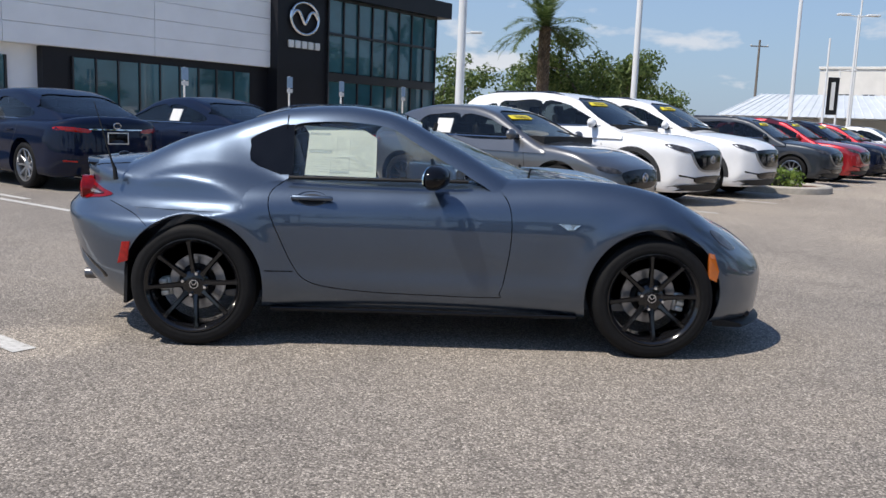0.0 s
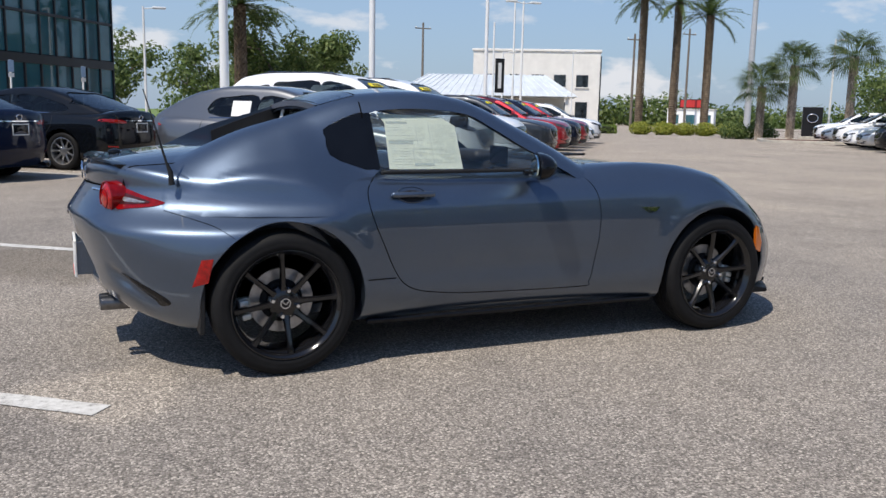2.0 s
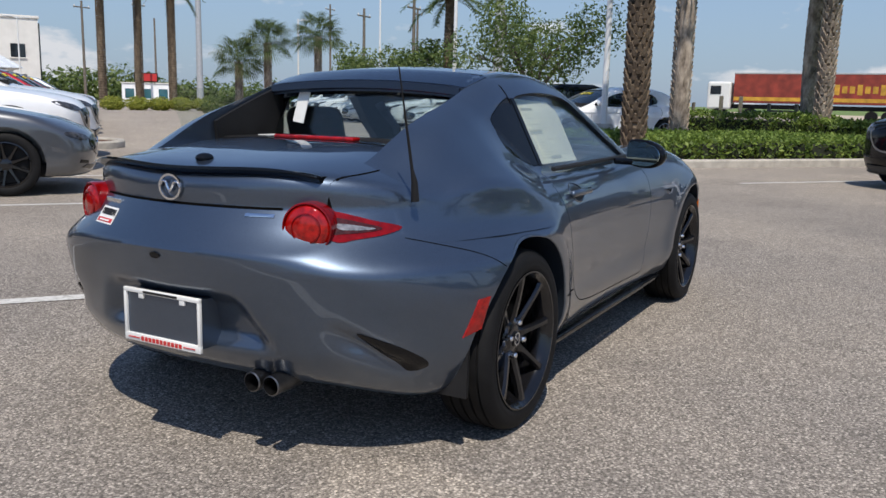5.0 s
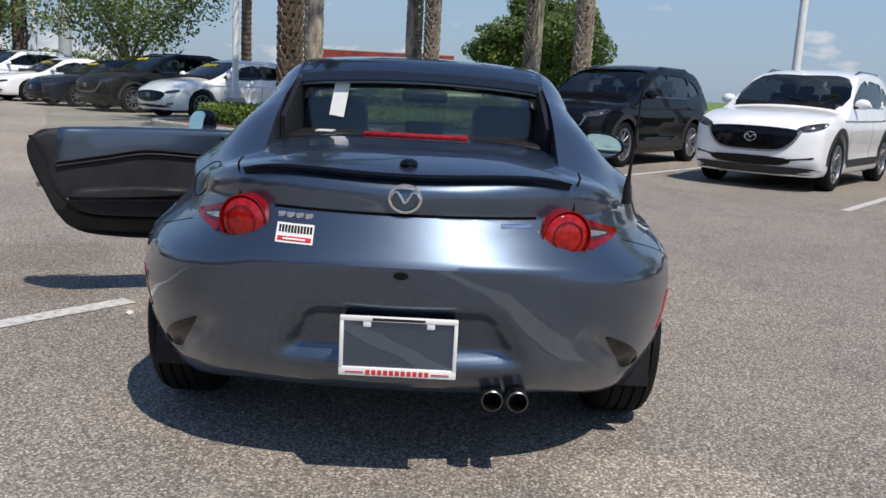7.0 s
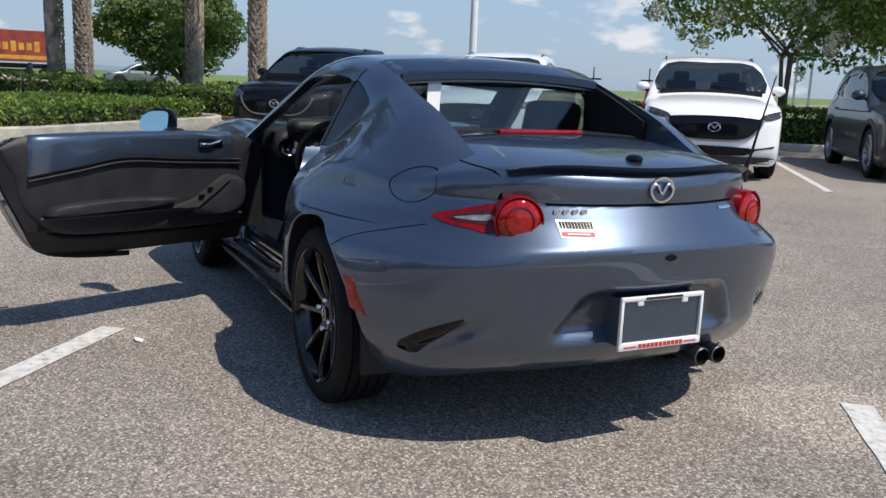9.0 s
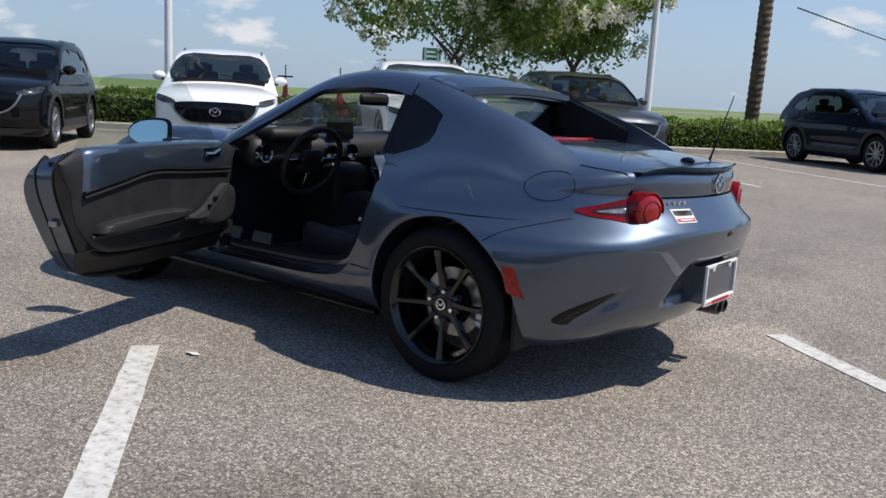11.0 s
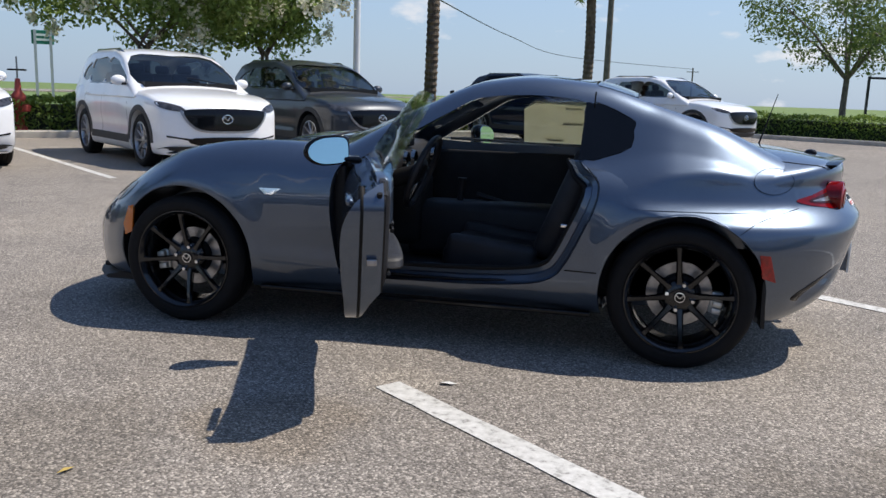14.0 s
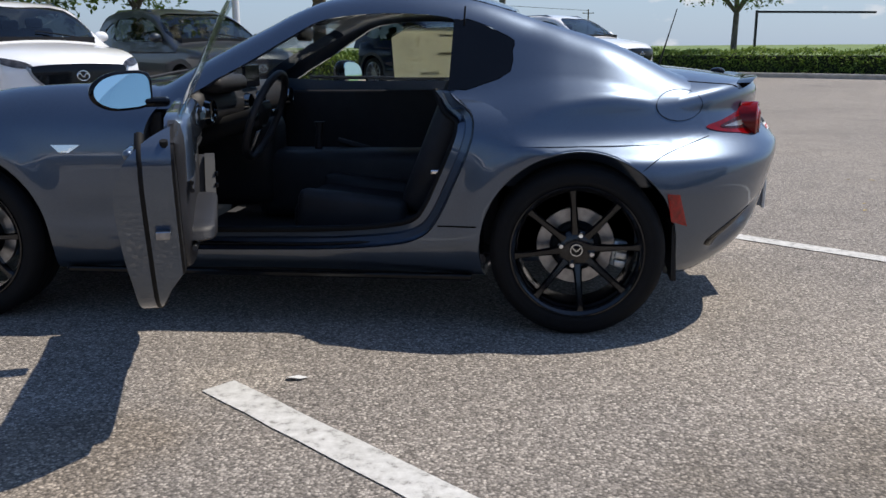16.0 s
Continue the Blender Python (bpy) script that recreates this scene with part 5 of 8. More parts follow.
    part("print_bar", boxed((-1.9635, 0, 0.509), (0.002, 0.14, 0.007)), TRIM_BLACK, fo)

    # twin tail pipes on the right
    for y in (-0.268, -0.340):
        pipe = lathe(bmesh.new(), [(0.031, 0.0), (0.031, -0.12), (0.027, -0.123), (0.026, -0.05), (0.026, 0.0)], 28, "x", (-1.745, y, 0.260))
        part("tail_pipe", pipe, PIPE_METAL, car, "round polished tail pipe", 50)
    part("exhaust_box", boxed((-1.58, -0.30, 0.285), (0.26, 0.22, 0.06), 0.02), TRIM_BLACK, car)

    # fin aerial on the lid, whip aerial on the right rear wing
    puck = bmesh.new()
    bmesh.ops.create_uvsphere(puck, u_segments=24, v_segments=12, radius=1.0)
    for v in puck.verts:
        v.co = (-1.765 + v.co.x * 0.030, v.co.y * 0.026, 0.907 + v.co.z * 0.016)
    part("roof_aerial", puck, GLOSS_BLACK, car, smooth=40)
    whip = tubed([(-1.585, -0.655, 0.805), (-1.59, -0.655, 0.86), (-1.605, -0.655, 0.90), (-1.66, -0.655, 1.10), (-1.685, -0.655, 1.19)], [0.013, 0.010, 0.005, 0.0028, 0.0022], 10)
    part("whip_aerial", whip, TRIM_BLACK, car, "thin black whip aerial", 50)

    # sill strips and front lip
    for s in (-1, 1):
        part("sill_trim", boxed((0, s * 0.775, 0.192), (1.56, 0.03, 0.022), 0.006), GLOSS_BLACK, car)
    chin = bmesh.new()
    rows = []
    for k in range(33):
        y = -0.70 + 1.40 * k / 32
        x = 1.935 - 0.62 * abs(y) ** 2.6 - 0.10 * max(0.0, abs(y) - 0.55)
        rows.append([chin.verts.new(p) for p in ((x - 0.16, y, 0.150), (x - 0.01, y, 0.148), (x, y, 0.156), (x - 0.012, y, 0.168), (x - 0.16, y, 0.196))])
    for p, q in zip(rows, rows[1:]):
        for i in range(5):
            chin.faces.new((p[i], p[(i + 1) % 5], q[(i + 1) % 5], q[i]))
    chin.faces.new(rows[0])
    chin.faces.new(rows[-1][::-1])
    part("front_lip", chin, TRIM_BLACK, car, smooth=50)
    # wiper cowl
    part("wiper_cowl", boxed((0.60, 0, 0.872), (0.12, 1.05, 0.02), 0.008), TRIM_BLACK, car)
    for y in (-0.35, 0.15):
        part("wiper", tubed([(0.60, y + 0.3, 0.892), (0.56, y, 0.915), (0.55, y - 0.1, 0.92)], 0.007, 6), TRIM_BLACK, car)

    for s in (-1, 1):
        part("splash_flap", prism([(-1.508, 0.200), (-1.496, 0.40), (-1.484, 0.40), (-1.490, 0.200)], "y", min(s * 0.66, s * 0.80), max(s * 0.66, s * 0.80)), TRIM_BLACK, car, "black splash flap behind the wheel")

    # wheels
    tyre, rim, spoke, cap, wing_me, nut, disc, hat, cal = coupe_wheel_meshes()
    for ax_, s in ((1.155, -1), (1.155, 1), (-1.155, -1), (-1.155, 1)):
        m = pose(ax_, s * 0.748, 0.308, 0, 0, 0 if s > 0 else 180)
        wh = shared("wheel", rim, RIM_BLACK, car, m)
        wh["label"] = "black alloy wheel with eight slim spokes"
        shared("tyre", tyre, RUBBER, wh)
        for k in range(8):
            shared("spoke", spoke, RIM_BLACK, wh, pose(0, 0, 0, 0, 45 * k + 5, 0))
        shared("centre_cap", cap, GLOSS_BLACK, wh)
        shared("cap_badge", wing_me, CHROME, wh)
        for k in range(4):
            shared("wheel_nut", nut, CHROME, wh, pose(0.056 * math.cos(k * 1.5708 + 0.25), 0, 0.056 * math.sin(k * 1.5708 + 0.25)))
        shared("brake_disc", disc, STEEL, wh)
        shared("hub_hat", hat, TRIM_BLACK, wh)
        shared("brake_caliper", cal, ALLOY, wh, pose(0, 0, 0, 0, 10 if (ax_ > 0) == (s > 0) else 170, 0))

    build_coupe_doors(car, door_right, door_solid)
    build_coupe_cabin(car)
    return car


def side_glass_mesh(s):
    me = shell(lambda x, y, z: coupe_top(x, y, z, 0.012), (-1.6, -0.5, 0.66), (0.72, 0.5, 1.15), (60, 28, 30), (0.72, 0.4, 0.2))
    cut = shell(lambda x, y, z: coupe_top(x, y, z, 0.018), (-1.6, -0.5, 0.66), (0.72, 0.5, 1.15), (60, 28, 30), (0.72, 0.4, 0.2))
    me = combine(me, cut, "DIFFERENCE")
    g = [(x, max(z, 0.79)) for x, z in SIDE_GLASS]
    return combine(me, prism(g, "y", 0.3 if s > 0 else -1.2, 1.2 if s > 0 else -0.3), "INTERSECT")


def mirror_parts(parent, s):
    """Door mirror on a short stalk; the glass looks back."""
    body_ = bmesh.new()
    bmesh.ops.create_uvsphere(body_, u_segments=32, v_segments=18, radius=1.0)

    def squared(u, w):
        """A D shape: round towards the outside, square towards the car."""
        p = 2.0 if u > 0 else 4.5
        r = (abs(u) ** p + abs(w) ** p) ** (1 / p)
        q = math.hypot(u, w)
        return (u * q / r, w * q / r) if r > 1e-6 else (0.0, 0.0)

    for v in body_.verts:
        x, y, z = v.co
        y, z = squared(y * s, z)
        v.co = (0.085 * x if x > 0 else 0.016 * x, s * 0.098 * y, 0.062 * z - 0.006 * y)
    bmesh.ops.translate(body_, vec=(0.015, s * 0.885, 0.885), verts=body_.verts)
    turn = Matrix.Translation((0.015, s * 0.885, 0)) @ Matrix.Rotation(radians(s * 20), 4, "Z") @ Matrix.Translation((-0.015, -s * 0.885, 0))
    bmesh.ops.transform(body_, matrix=turn, verts=body_.verts)
    m = part("mirror", body_, GLOSS_BLACK, parent, "black door mirror", 60)
    gl = bmesh.new()
    bmesh.ops.create_circle(gl, cap_ends=True, segments=40, radius=1.0)
    for v in gl.verts:
        y, z = squared(v.co.x, v.co.y)
        v.co = (-0.006 + (0.010 if s > 0 else 0.0015) * z, s * (0.886 + 0.086 * y), 0.885 + 0.052 * z - 0.006 * y)
    r = bmesh.ops.extrude_face_region(gl, geom=list(gl.faces))
    bmesh.ops.translate(gl, vec=(0.006, 0, 0), verts=[e for e in r["geom"] if isinstance(e, bmesh.types.BMVert)])
    bmesh.ops.transform(gl, matrix=turn, verts=gl.verts)
    part("mirror_glass", gl, MIRROR, m)
    part("mirror_stalk", boxed((0.045, s * 0.79, 0.848), (0.07, 0.10, 0.03), 0.012), GLOSS_BLACK, m)


def build_coupe_doors(car, right_me, left_me):
    right = part("door", soften(right_me, 32), PAINT_GREY, car, "closed passenger door")
    gr = part("door_glass", soften(side_glass_mesh(-1), 30), GLASS_CLEAR, right)
    gr.visible_shadow = False
    part("door_card", boxed((-0.18, -0.640, 0.56), (1.0, 0.03, 0.48), 0.012), LEATHER, right)
    part("belt_seal", tubed([(-0.70, -0.735, 0.853), (-0.3, -0.735, 0.856), (0.20, -0.738, 0.862)], 0.009, 8), TRIM_BLACK, right)
    hb = bmesh.new()
    box(hb, (-0.575, -0.808, 0.760), (0.21, 0.026, 0.026), 0.011)
    part("door_handle", hb, PAINT_GREY, right, smooth=50)
    part("handle_rim", tube(bmesh.new(), [tuple(v) for v in on_surface(coupe_body, *zip(*ellipse((-0.575, 0.757), 0.074, 0.033, 28)), "y-", -0.3)[0]] , 0.004, 6, False), PAINT_GREY, right, smooth=60)
    # black patch in place of the shade inside the body-coloured handle recess
    part("handle_cup", patch(coupe_body, ellipse((-0.575, 0.752), 0.070, 0.024, 24), "y-", 0.0012, 2, inner=-0.3), TRIM_BLACK, right)
    mirror_parts(right, -1)
    # price sheet inside the right window
    sheet = bmesh.new()
    def on_pane(x, z):
        return (x, -(float(C_GLASSHOUSE(x)) - (z - 0.86) * 0.50 - 0.034), z)

    outline = [on_pane(*q) for q in ((-0.632, 0.862), (-0.268, 0.862), (-0.272, 1.060), (-0.345, 1.102), (-0.655, 1.112), (-0.622, 1.068))]
    quad = [on_pane(*q) for q in ((-0.635, 0.862), (-0.265, 0.862), (-0.265, 1.107), (-0.635, 1.107))]
    a = [sheet.verts.new(q) for q in outline]
    b = [sheet.verts.new((q[0], q[1] + 0.003, q[2])) for q in outline]
    sheet.faces.new(a)
    sheet.faces.new(b[::-1])
    for i in range(6):
        sheet.faces.new((a[i], a[(i + 1) % 6], b[(i + 1) % 6], b[i]))
    st = part("window_sticker", sheet, PAPER, right, "large pale printed price sheet inside the window")
    rng = random.Random(5)
    q0, ex, ez = Vector(quad[0]), Vector(quad[1]) - Vector(quad[0]), Vector(quad[3]) - Vector(quad[0])
    nrm = ex.cross(ez).normalized()
    if nrm.y > 0:
        nrm = -nrm
    ink = bmesh.new()

    def bar(u, v, du, dv):
        vs = [ink.verts.new(q0 + ex * uu + ez * vv + nrm * 0.0015) for uu, vv in ((u, v), (u + du, v), (u + du, v + dv), (u, v + dv))]
        ink.faces.new(vs)

    # banner strips, two ruled boxes and blocks of small print
    bar(0.05, 0.83, 0.28, 0.045)
    bar(0.05, 0.46, 0.32, 0.055)
    bar(0.35, 0.06, 0.26, 0.055)
    for u, v, du, dv in ((0.05, 0.525, 0.38, 0.006), (0.43, 0.46, 0.006, 0.36), (0.35, 0.36, 0.26, 0.006), (0.35, 0.06, 0.006, 0.30), (0.61, 0.06, 0.006, 0.80), (0.45, 0.38, 0.15, 0.006)):
        bar(u, v, du, dv)
    for col0, col1, v0, v1, n in ((0.06, 0.40, 0.56, 0.81, 5), (0.46, 0.59, 0.40, 0.84, 14), (0.38, 0.59, 0.14, 0.34, 6), (0.64, 0.95, 0.12, 0.84, 24), (0.06, 0.33, 0.08, 0.42, 7)):
        for k in range(n):
            u, v = col0, v0 + (v1 - v0) * k / n
            while u < col1 - 0.01:
                d = min(rng.uniform(0.015, 0.07), col1 - u)
                if rng.random() < 0.72:
                    bar(u, v, d, 0.007)
                u += d + 0.010
    part("printed_lines", ink, PAPER_INK, st)

    # left door, swung open on its front hinge
    hinge = Vector((0.40, 0.79, 0))
    swing = Matrix.Translation((-0.047, -0.0175, 0)) @ Matrix.Translation(hinge) @ Matrix.Rotation(radians(-69.5), 4, "Z") @ Matrix.Translation(-hinge)
    left_me = combine(left_me, prism([(0.5, 0.1), (0.79, 0.268), (0.768, 0.33), (0.735, 0.40), (0.70, 0.45), (0.5, 0.47)], "x", -1.0, 0.6), "DIFFERENCE")
    left_me = combine(left_me, boxed((0.48, 0.8, 0.6), (0.20, 0.5, 0.9)), "DIFFERENCE")
    left_me = combine(left_me, boxed((0.0, 0.8, 0.152), (3.0, 0.8, 0.33)), "DIFFERENCE")
    left = part("door", soften(left_me, 32), PAINT_GREY, car, "driver door standing wide open")
    left.matrix_basis = swing
    left.data.materials.append(TRIM_BLACK)
    for p in left.data.polygons:
        if p.normal.y < -0.3:
            p.material_index = 1
    gl = part("door_glass", soften(side_glass_mesh(1), 30), GLASS_CLEAR, left)
    gl.visible_shadow = False
    inner = smooth_poly([(0.335, 0.84), (0.36, 0.70), (0.36, 0.56), (0.345, 0.46), (0.32, 0.415), (-0.2, 0.415), (-0.47, 0.425), (-0.56, 0.448), (-0.62, 0.49), (-0.675, 0.56), (-0.70, 0.68), (-0.675, 0.84)], 3)
    part("door_card", pillow(inner, 0.620, 0.658), LEATHER, left, "black leather door trim", 30)
    upper = [(-0.668, 0.775), (-0.662, 0.828), (-0.64, 0.846), (-0.5, 0.853), (-0.2, 0.858), (0.1, 0.856), (0.27, 0.850), (0.30, 0.835), (0.315, 0.79), (0.318, 0.722)] + smooth_poly([(0.318, 0.722), (0.0, 0.738), (-0.25, 0.752), (-0.45, 0.722), (-0.675, 0.684)], 5, False)[1:]
    sill_ = pillow(upper, 0.604, 0.668)
    part("upper_trim", sill_, PAINT_GREY, left, "body-coloured upper door trim", 40)
    for dz, mat in ((0.004, TRIM_BLACK), (-0.016, TRIM_BLACK)):
        part("card_seam", tubed(smooth_poly([(0.33, 0.612, 0.715 + dz), (0.0, 0.610, 0.731 + dz), (-0.25, 0.610, 0.745 + dz), (-0.45, 0.610, 0.714 + dz), (-0.66, 0.612, 0.680 + dz)], 4, False), 0.006, 8), mat, left, "pale stitched seam", 50)
    arm = pillow(smooth_poly([(-0.60, 0.535), (-0.55, 0.560), (-0.30, 0.572), (-0.08, 0.565), (-0.02, 0.548), (-0.12, 0.530), (-0.35, 0.520), (-0.58, 0.516)], 4), 0.560, 0.63)
    part("armrest", arm, LEATHER, left, smooth=40)
    part("armrest_line", tubed(smooth_poly([(-0.62, 0.618, 0.505), (-0.3, 0.616, 0.505), (0.06, 0.616, 0.500), (0.34, 0.618, 0.455)], 4, False), 0.007, 8), CLADDING, left, smooth=50)
    pod = pillow(smooth_poly([(0.345, 0.60), (0.31, 0.638), (0.25, 0.640), (0.16, 0.58), (0.08, 0.525), (0.07, 0.480), (0.22, 0.462), (0.33, 0.50)], 4), 0.582, 0.63)
    part("speaker_pod", pod, LEATHER, left, smooth=40)
    strip_ = prism(smooth_poly([(-0.05, 0.520), (0.06, 0.512), (0.10, 0.532), (0.25, 0.640), (0.20, 0.640), (0.06, 0.548)], 3), "y", 0.566, 0.60)
    part("switch_panel", strip_, CLADDING, left, "grey window switch panel", 40)
    for k in range(2):
        part("window_switch", boxed((0.085 + 0.045 * k, 0.562, 0.562 + 0.032 * k), (0.026, 0.012, 0.016), 0.003), GLOSS_BLACK, left)
    flange = combine(mesh_from(prism(grow(DOOR, -0.008), "y", 0.643, 0.652)), boxed((-0.2, 0.65, 0.645), (2.0, 0.2, 0.385)), "INTERSECT")
    part("inner_flange", flange, TRIM_BLACK, left, "black inner rim of the door")
    part("handle_cup", boxed((0.16, 0.606, 0.800), (0.13, 0.010, 0.045), 0.004), GLOSS_BLACK, left)
    part("inner_handle", tubed([(0.10, 0.596, 0.795), (0.15, 0.592, 0.792), (0.21, 0.592, 0.812)], [0.012, 0.010, 0.007], 10), CHROME, left, smooth=60)
    part("door_seal", tube(bmesh.new(), [(x, 0.664, z) for x, z in grow(inner, 0.014) if z < 0.83], 0.010, 8), RUBBER, left, "black rubber door seal", 60)
    for yy, rr in ((0.722, 0.012), (0.662, 0.009)):
        part("door_seal", tube(bmesh.new(), [(x, yy, z) for x, z in grow(DOOR, -0.010) if (0.48 if yy < 0.7 else 0.30) < z < 0.83 and x < 0.0], rr, 8), RUBBER, left, "black rubber door seal", 60)
    part("door_latch", boxed((-0.742, 0.685, 0.57), (0.02, 0.036, 0.022), 0.004), STEEL, left)
    # the trim sits on the inner face of the shell
    for ob in left.children:
        if ob.name.split(".")[0] != "door_glass":
            ob.location.y += 0.05
    hb = bmesh.new()
    box(hb, (-0.575, 0.808, 0.760), (0.21, 0.026, 0.026), 0.011)
    part("door_handle", hb, PAINT_GREY, left, smooth=50)
    mirror_parts(left, 1)


def seat_parts(car, y):
    s = bmesh.new()
    box(s, (0, 0, 0), (0.50, 0.48, 0.15), 0.05, pose(-0.30, y, 0.34, 0, -6, 0))
    seat = part("seat", s, LEATHER, car, "low black leather seat", 50)
    for sy in (-1, 1):
        b = bmesh.new()
        box(b, (0, 0, 0), (0.44, 0.08, 0.20), 0.035, pose(-0.29, y + sy * 0.21, 0.36, 0, -6, 0))
        part("seat_bolster", b, LEATHER, seat, smooth=50)
    b = bmesh.new()
    box(b, (0, 0, 0), (0.14, 0.47, 0.56), 0.05, pose(-0.64, y, 0.64, 0, -22, 0))
    part("backrest", b, LEATHER, seat, smooth=50)
    b = bmesh.new()
    box(b, (0, 0, 0), (0.10, 0.27, 0.20), 0.045, pose(-0.755, y, 0.965, 0, -16, 0))
    part("headrest", b, LEATHER, seat, smooth=50)


def build_coupe_cabin(car):
    seat_parts(car, 0.34)
    seat_parts(car, -0.34)
    # painted jamb round the open doorway, with its rubber seal
    ring_out, ring_in = [], []
    for k, (p, q) in enumerate(zip(grow(DOOR, 0.002), grow(DOOR, -0.062))):
        if p[1] < 0.86 and (p[0] < -0.40 or p[1] < 0.36):
            ring_out.append(p)
            ring_in.append(q)
    jamb = bmesh.new()
    rows = []
    for p, q in zip(ring_out, ring_in):
        e = [(p[0] + (q[0] - p[0]) * u, p[1] + (q[1] - p[1]) * u) for u in (0.0, 0.12, 0.46, 0.54, 0.94, 1.0)]
        ys = float(C_W(p[0])) - 0.02 - 0.085 * max(0.0, (p[1] - 0.60) / 0.28) ** 2 - 0.05 * max(0.0, (0.38 - p[1]) / 0.16) ** 2
        rows.append([jamb.verts.new((x, ys - dy, z)) for (x, z), dy in zip(e, (0.0, 0.022, 0.030, 0.048, 0.052, 0.10))] + [jamb.verts.new((p[0], ys - 0.11, p[1]))])
    for p, q in zip(rows, rows[1:]):
        for i in range(7):
            jamb.faces.new((p[i], p[(i + 1) % 7], q[(i + 1) % 7], q[i]))
    bmesh.ops.recalc_face_normals(jamb, faces=jamb.faces)
    jb = part("door_jamb", jamb, PAINT_GREY, car, "painted door jamb round the open doorway", 30)
    part("jamb_seal", tube(bmesh.new(), [(q[0], float(C_W(q[0])) - 0.075 - 0.085 * max(0.0, (q[1] - 0.60) / 0.28) ** 2, q[1]) for q in ring_in], 0.011, 8), RUBBER, jb, smooth=60)
    part("striker", boxed((-0.652, 0.742, 0.575), (0.05, 0.02, 0.016), 0.005), CHROME, jb)
    part("hinge_pillar", boxed((0.40, 0.70, 0.55), (0.06, 0.10, 0.48), 0.01), TRIM_BLACK, car)
    part("cabin_floor", boxed((-0.15, 0, 0.235), (1.25, 1.30, 0.03), 0.01), CARPET, car)
    part("bulkhead", boxed((-0.84, 0, 0.60), (0.06, 1.2, 0.66), 0.02), CARPET, car)
    d = bmesh.new()
    box(d, (0.44, 0, 0.78), (0.34, 1.24, 0.16), 0.06)
    dash = part("dashboard", d, LEATHER, car, "black soft-touch dashboard", 50)
    box_ = bmesh.new()
    box(box_, (0.36, 0, 0.52), (0.42, 0.26, 0.40), 0.05)
    part("console", box_, TRIM_BLACK, dash, smooth=50)
    part("instrument_hood", boxed((0.30, 0.36, 0.875), (0.16, 0.34, 0.07), 0.03), LEATHER, dash, smooth=50)
    part("screen", boxed((0.275, 0, 0.895), (0.015, 0.20, 0.10), 0.006), GLOSS_BLACK, dash)
    for y in (-0.54, 0.54, 0.08, -0.08):
        part("air_vent", lathe(bmesh.new(), [(0.0, 0.262), (0.03, 0.262), (0.044, 0.252), (0.046, 0.262), (0.05, 0.275), (0.0, 0.29)], 24, "x", (0, y, 0.775), False), DARK_CHROME, dash, smooth=50)
    tun = bmesh.new()
    box(tun, (-0.25, 0, 0.42), (1.0, 0.22, 0.30), 0.05)
    part("centre_tunnel", tun, LEATHER, car, smooth=50)
    part("gear_lever", tubed([(-0.02, 0, 0.56), (-0.03, 0, 0.66), (-0.03, 0, 0.69)], [0.018, 0.015, 0.026], 12), LEATHER, car, smooth=60)
    part("handbrake", tubed([(-0.25, -0.06, 0.56), (-0.10, -0.06, 0.60)], 0.014, 10), LEATHER, car, smooth=60)
    # steering wheel
    wm = pose(0.10, 0.36, 0.745, 0, -22, 0)
    st = bmesh.new()
    ring = [(0, 0.182 * math.cos(2 * math.pi * k / 40), 0.182 * math.sin(2 * math.pi * k / 40)) for k in range(41)]
    tube(st, ring, 0.0155, 10, False)
    bmesh.ops.transform(st, matrix=wm, verts=st.verts)
    wheel = part("steering_wheel", st, LEATHER, car, "black leather steering wheel", 60)
    hub = bmesh.new()
    box(hub, (0.02, 0, -0.005), (0.05, 0.15, 0.12), 0.03, wm)
    part("hub", hub, TRIM_BLACK, wheel, smooth=50)
    for ang in (0, 180, 270):
        sp = bmesh.new()
        box(sp, (0.008, 0.115, 0), (0.018, 0.10, 0.032), 0.006, wm @ Matrix.Rotation(radians(ang), 4, "X"))
        part("spoke", sp, DARK_CHROME, wheel, smooth=50)
    part("steering_column", tubed([(0.12, 0.36, 0.74), (0.40, 0.36, 0.66)], 0.045, 14), TRIM_BLACK, wheel, smooth=60)
    rm = bmesh.new()
    box(rm, (0.02, 0, 1.075), (0.03, 0.22, 0.062), 0.02)
    m = part("rear_view_mirror", rm, TRIM_BLACK, car, smooth=50)
    part("mirror_stem", tubed([(0.03, 0, 1.09), (0.045, 0, 1.15)], 0.012, 8), TRIM_BLACK, m)
    for yy, zz in ((0.668, 0.318), (0.715, 0.306), (0.752, 0.296)):
        part("sill_strip", tubed([(0.34, yy, zz), (-0.2, yy, zz + 0.004), (-0.45, yy, zz + 0.018)], 0.008, 8), GLOSS_BLACK, car, smooth=60)
    # papers behind the rear glass
    part("paper_tag", boxed((-1.05, 0.33, 0.949), (0.11, 0.06, 0.003), 0, pose(0, 0, 0)), WHITE_PLASTIC, car, "white paper tag on the rear deck")
    tag = bmesh.new()
    box(tag, (0, 0, 0), (0.003, 0.055, 0.13), 0, pose(-0.905, 0.30, 1.06, 8, 12, 0))
    part("paper_tag", tag, WHITE_PLASTIC, car, "white paper tag hung behind the rear glass")


build_coupe()

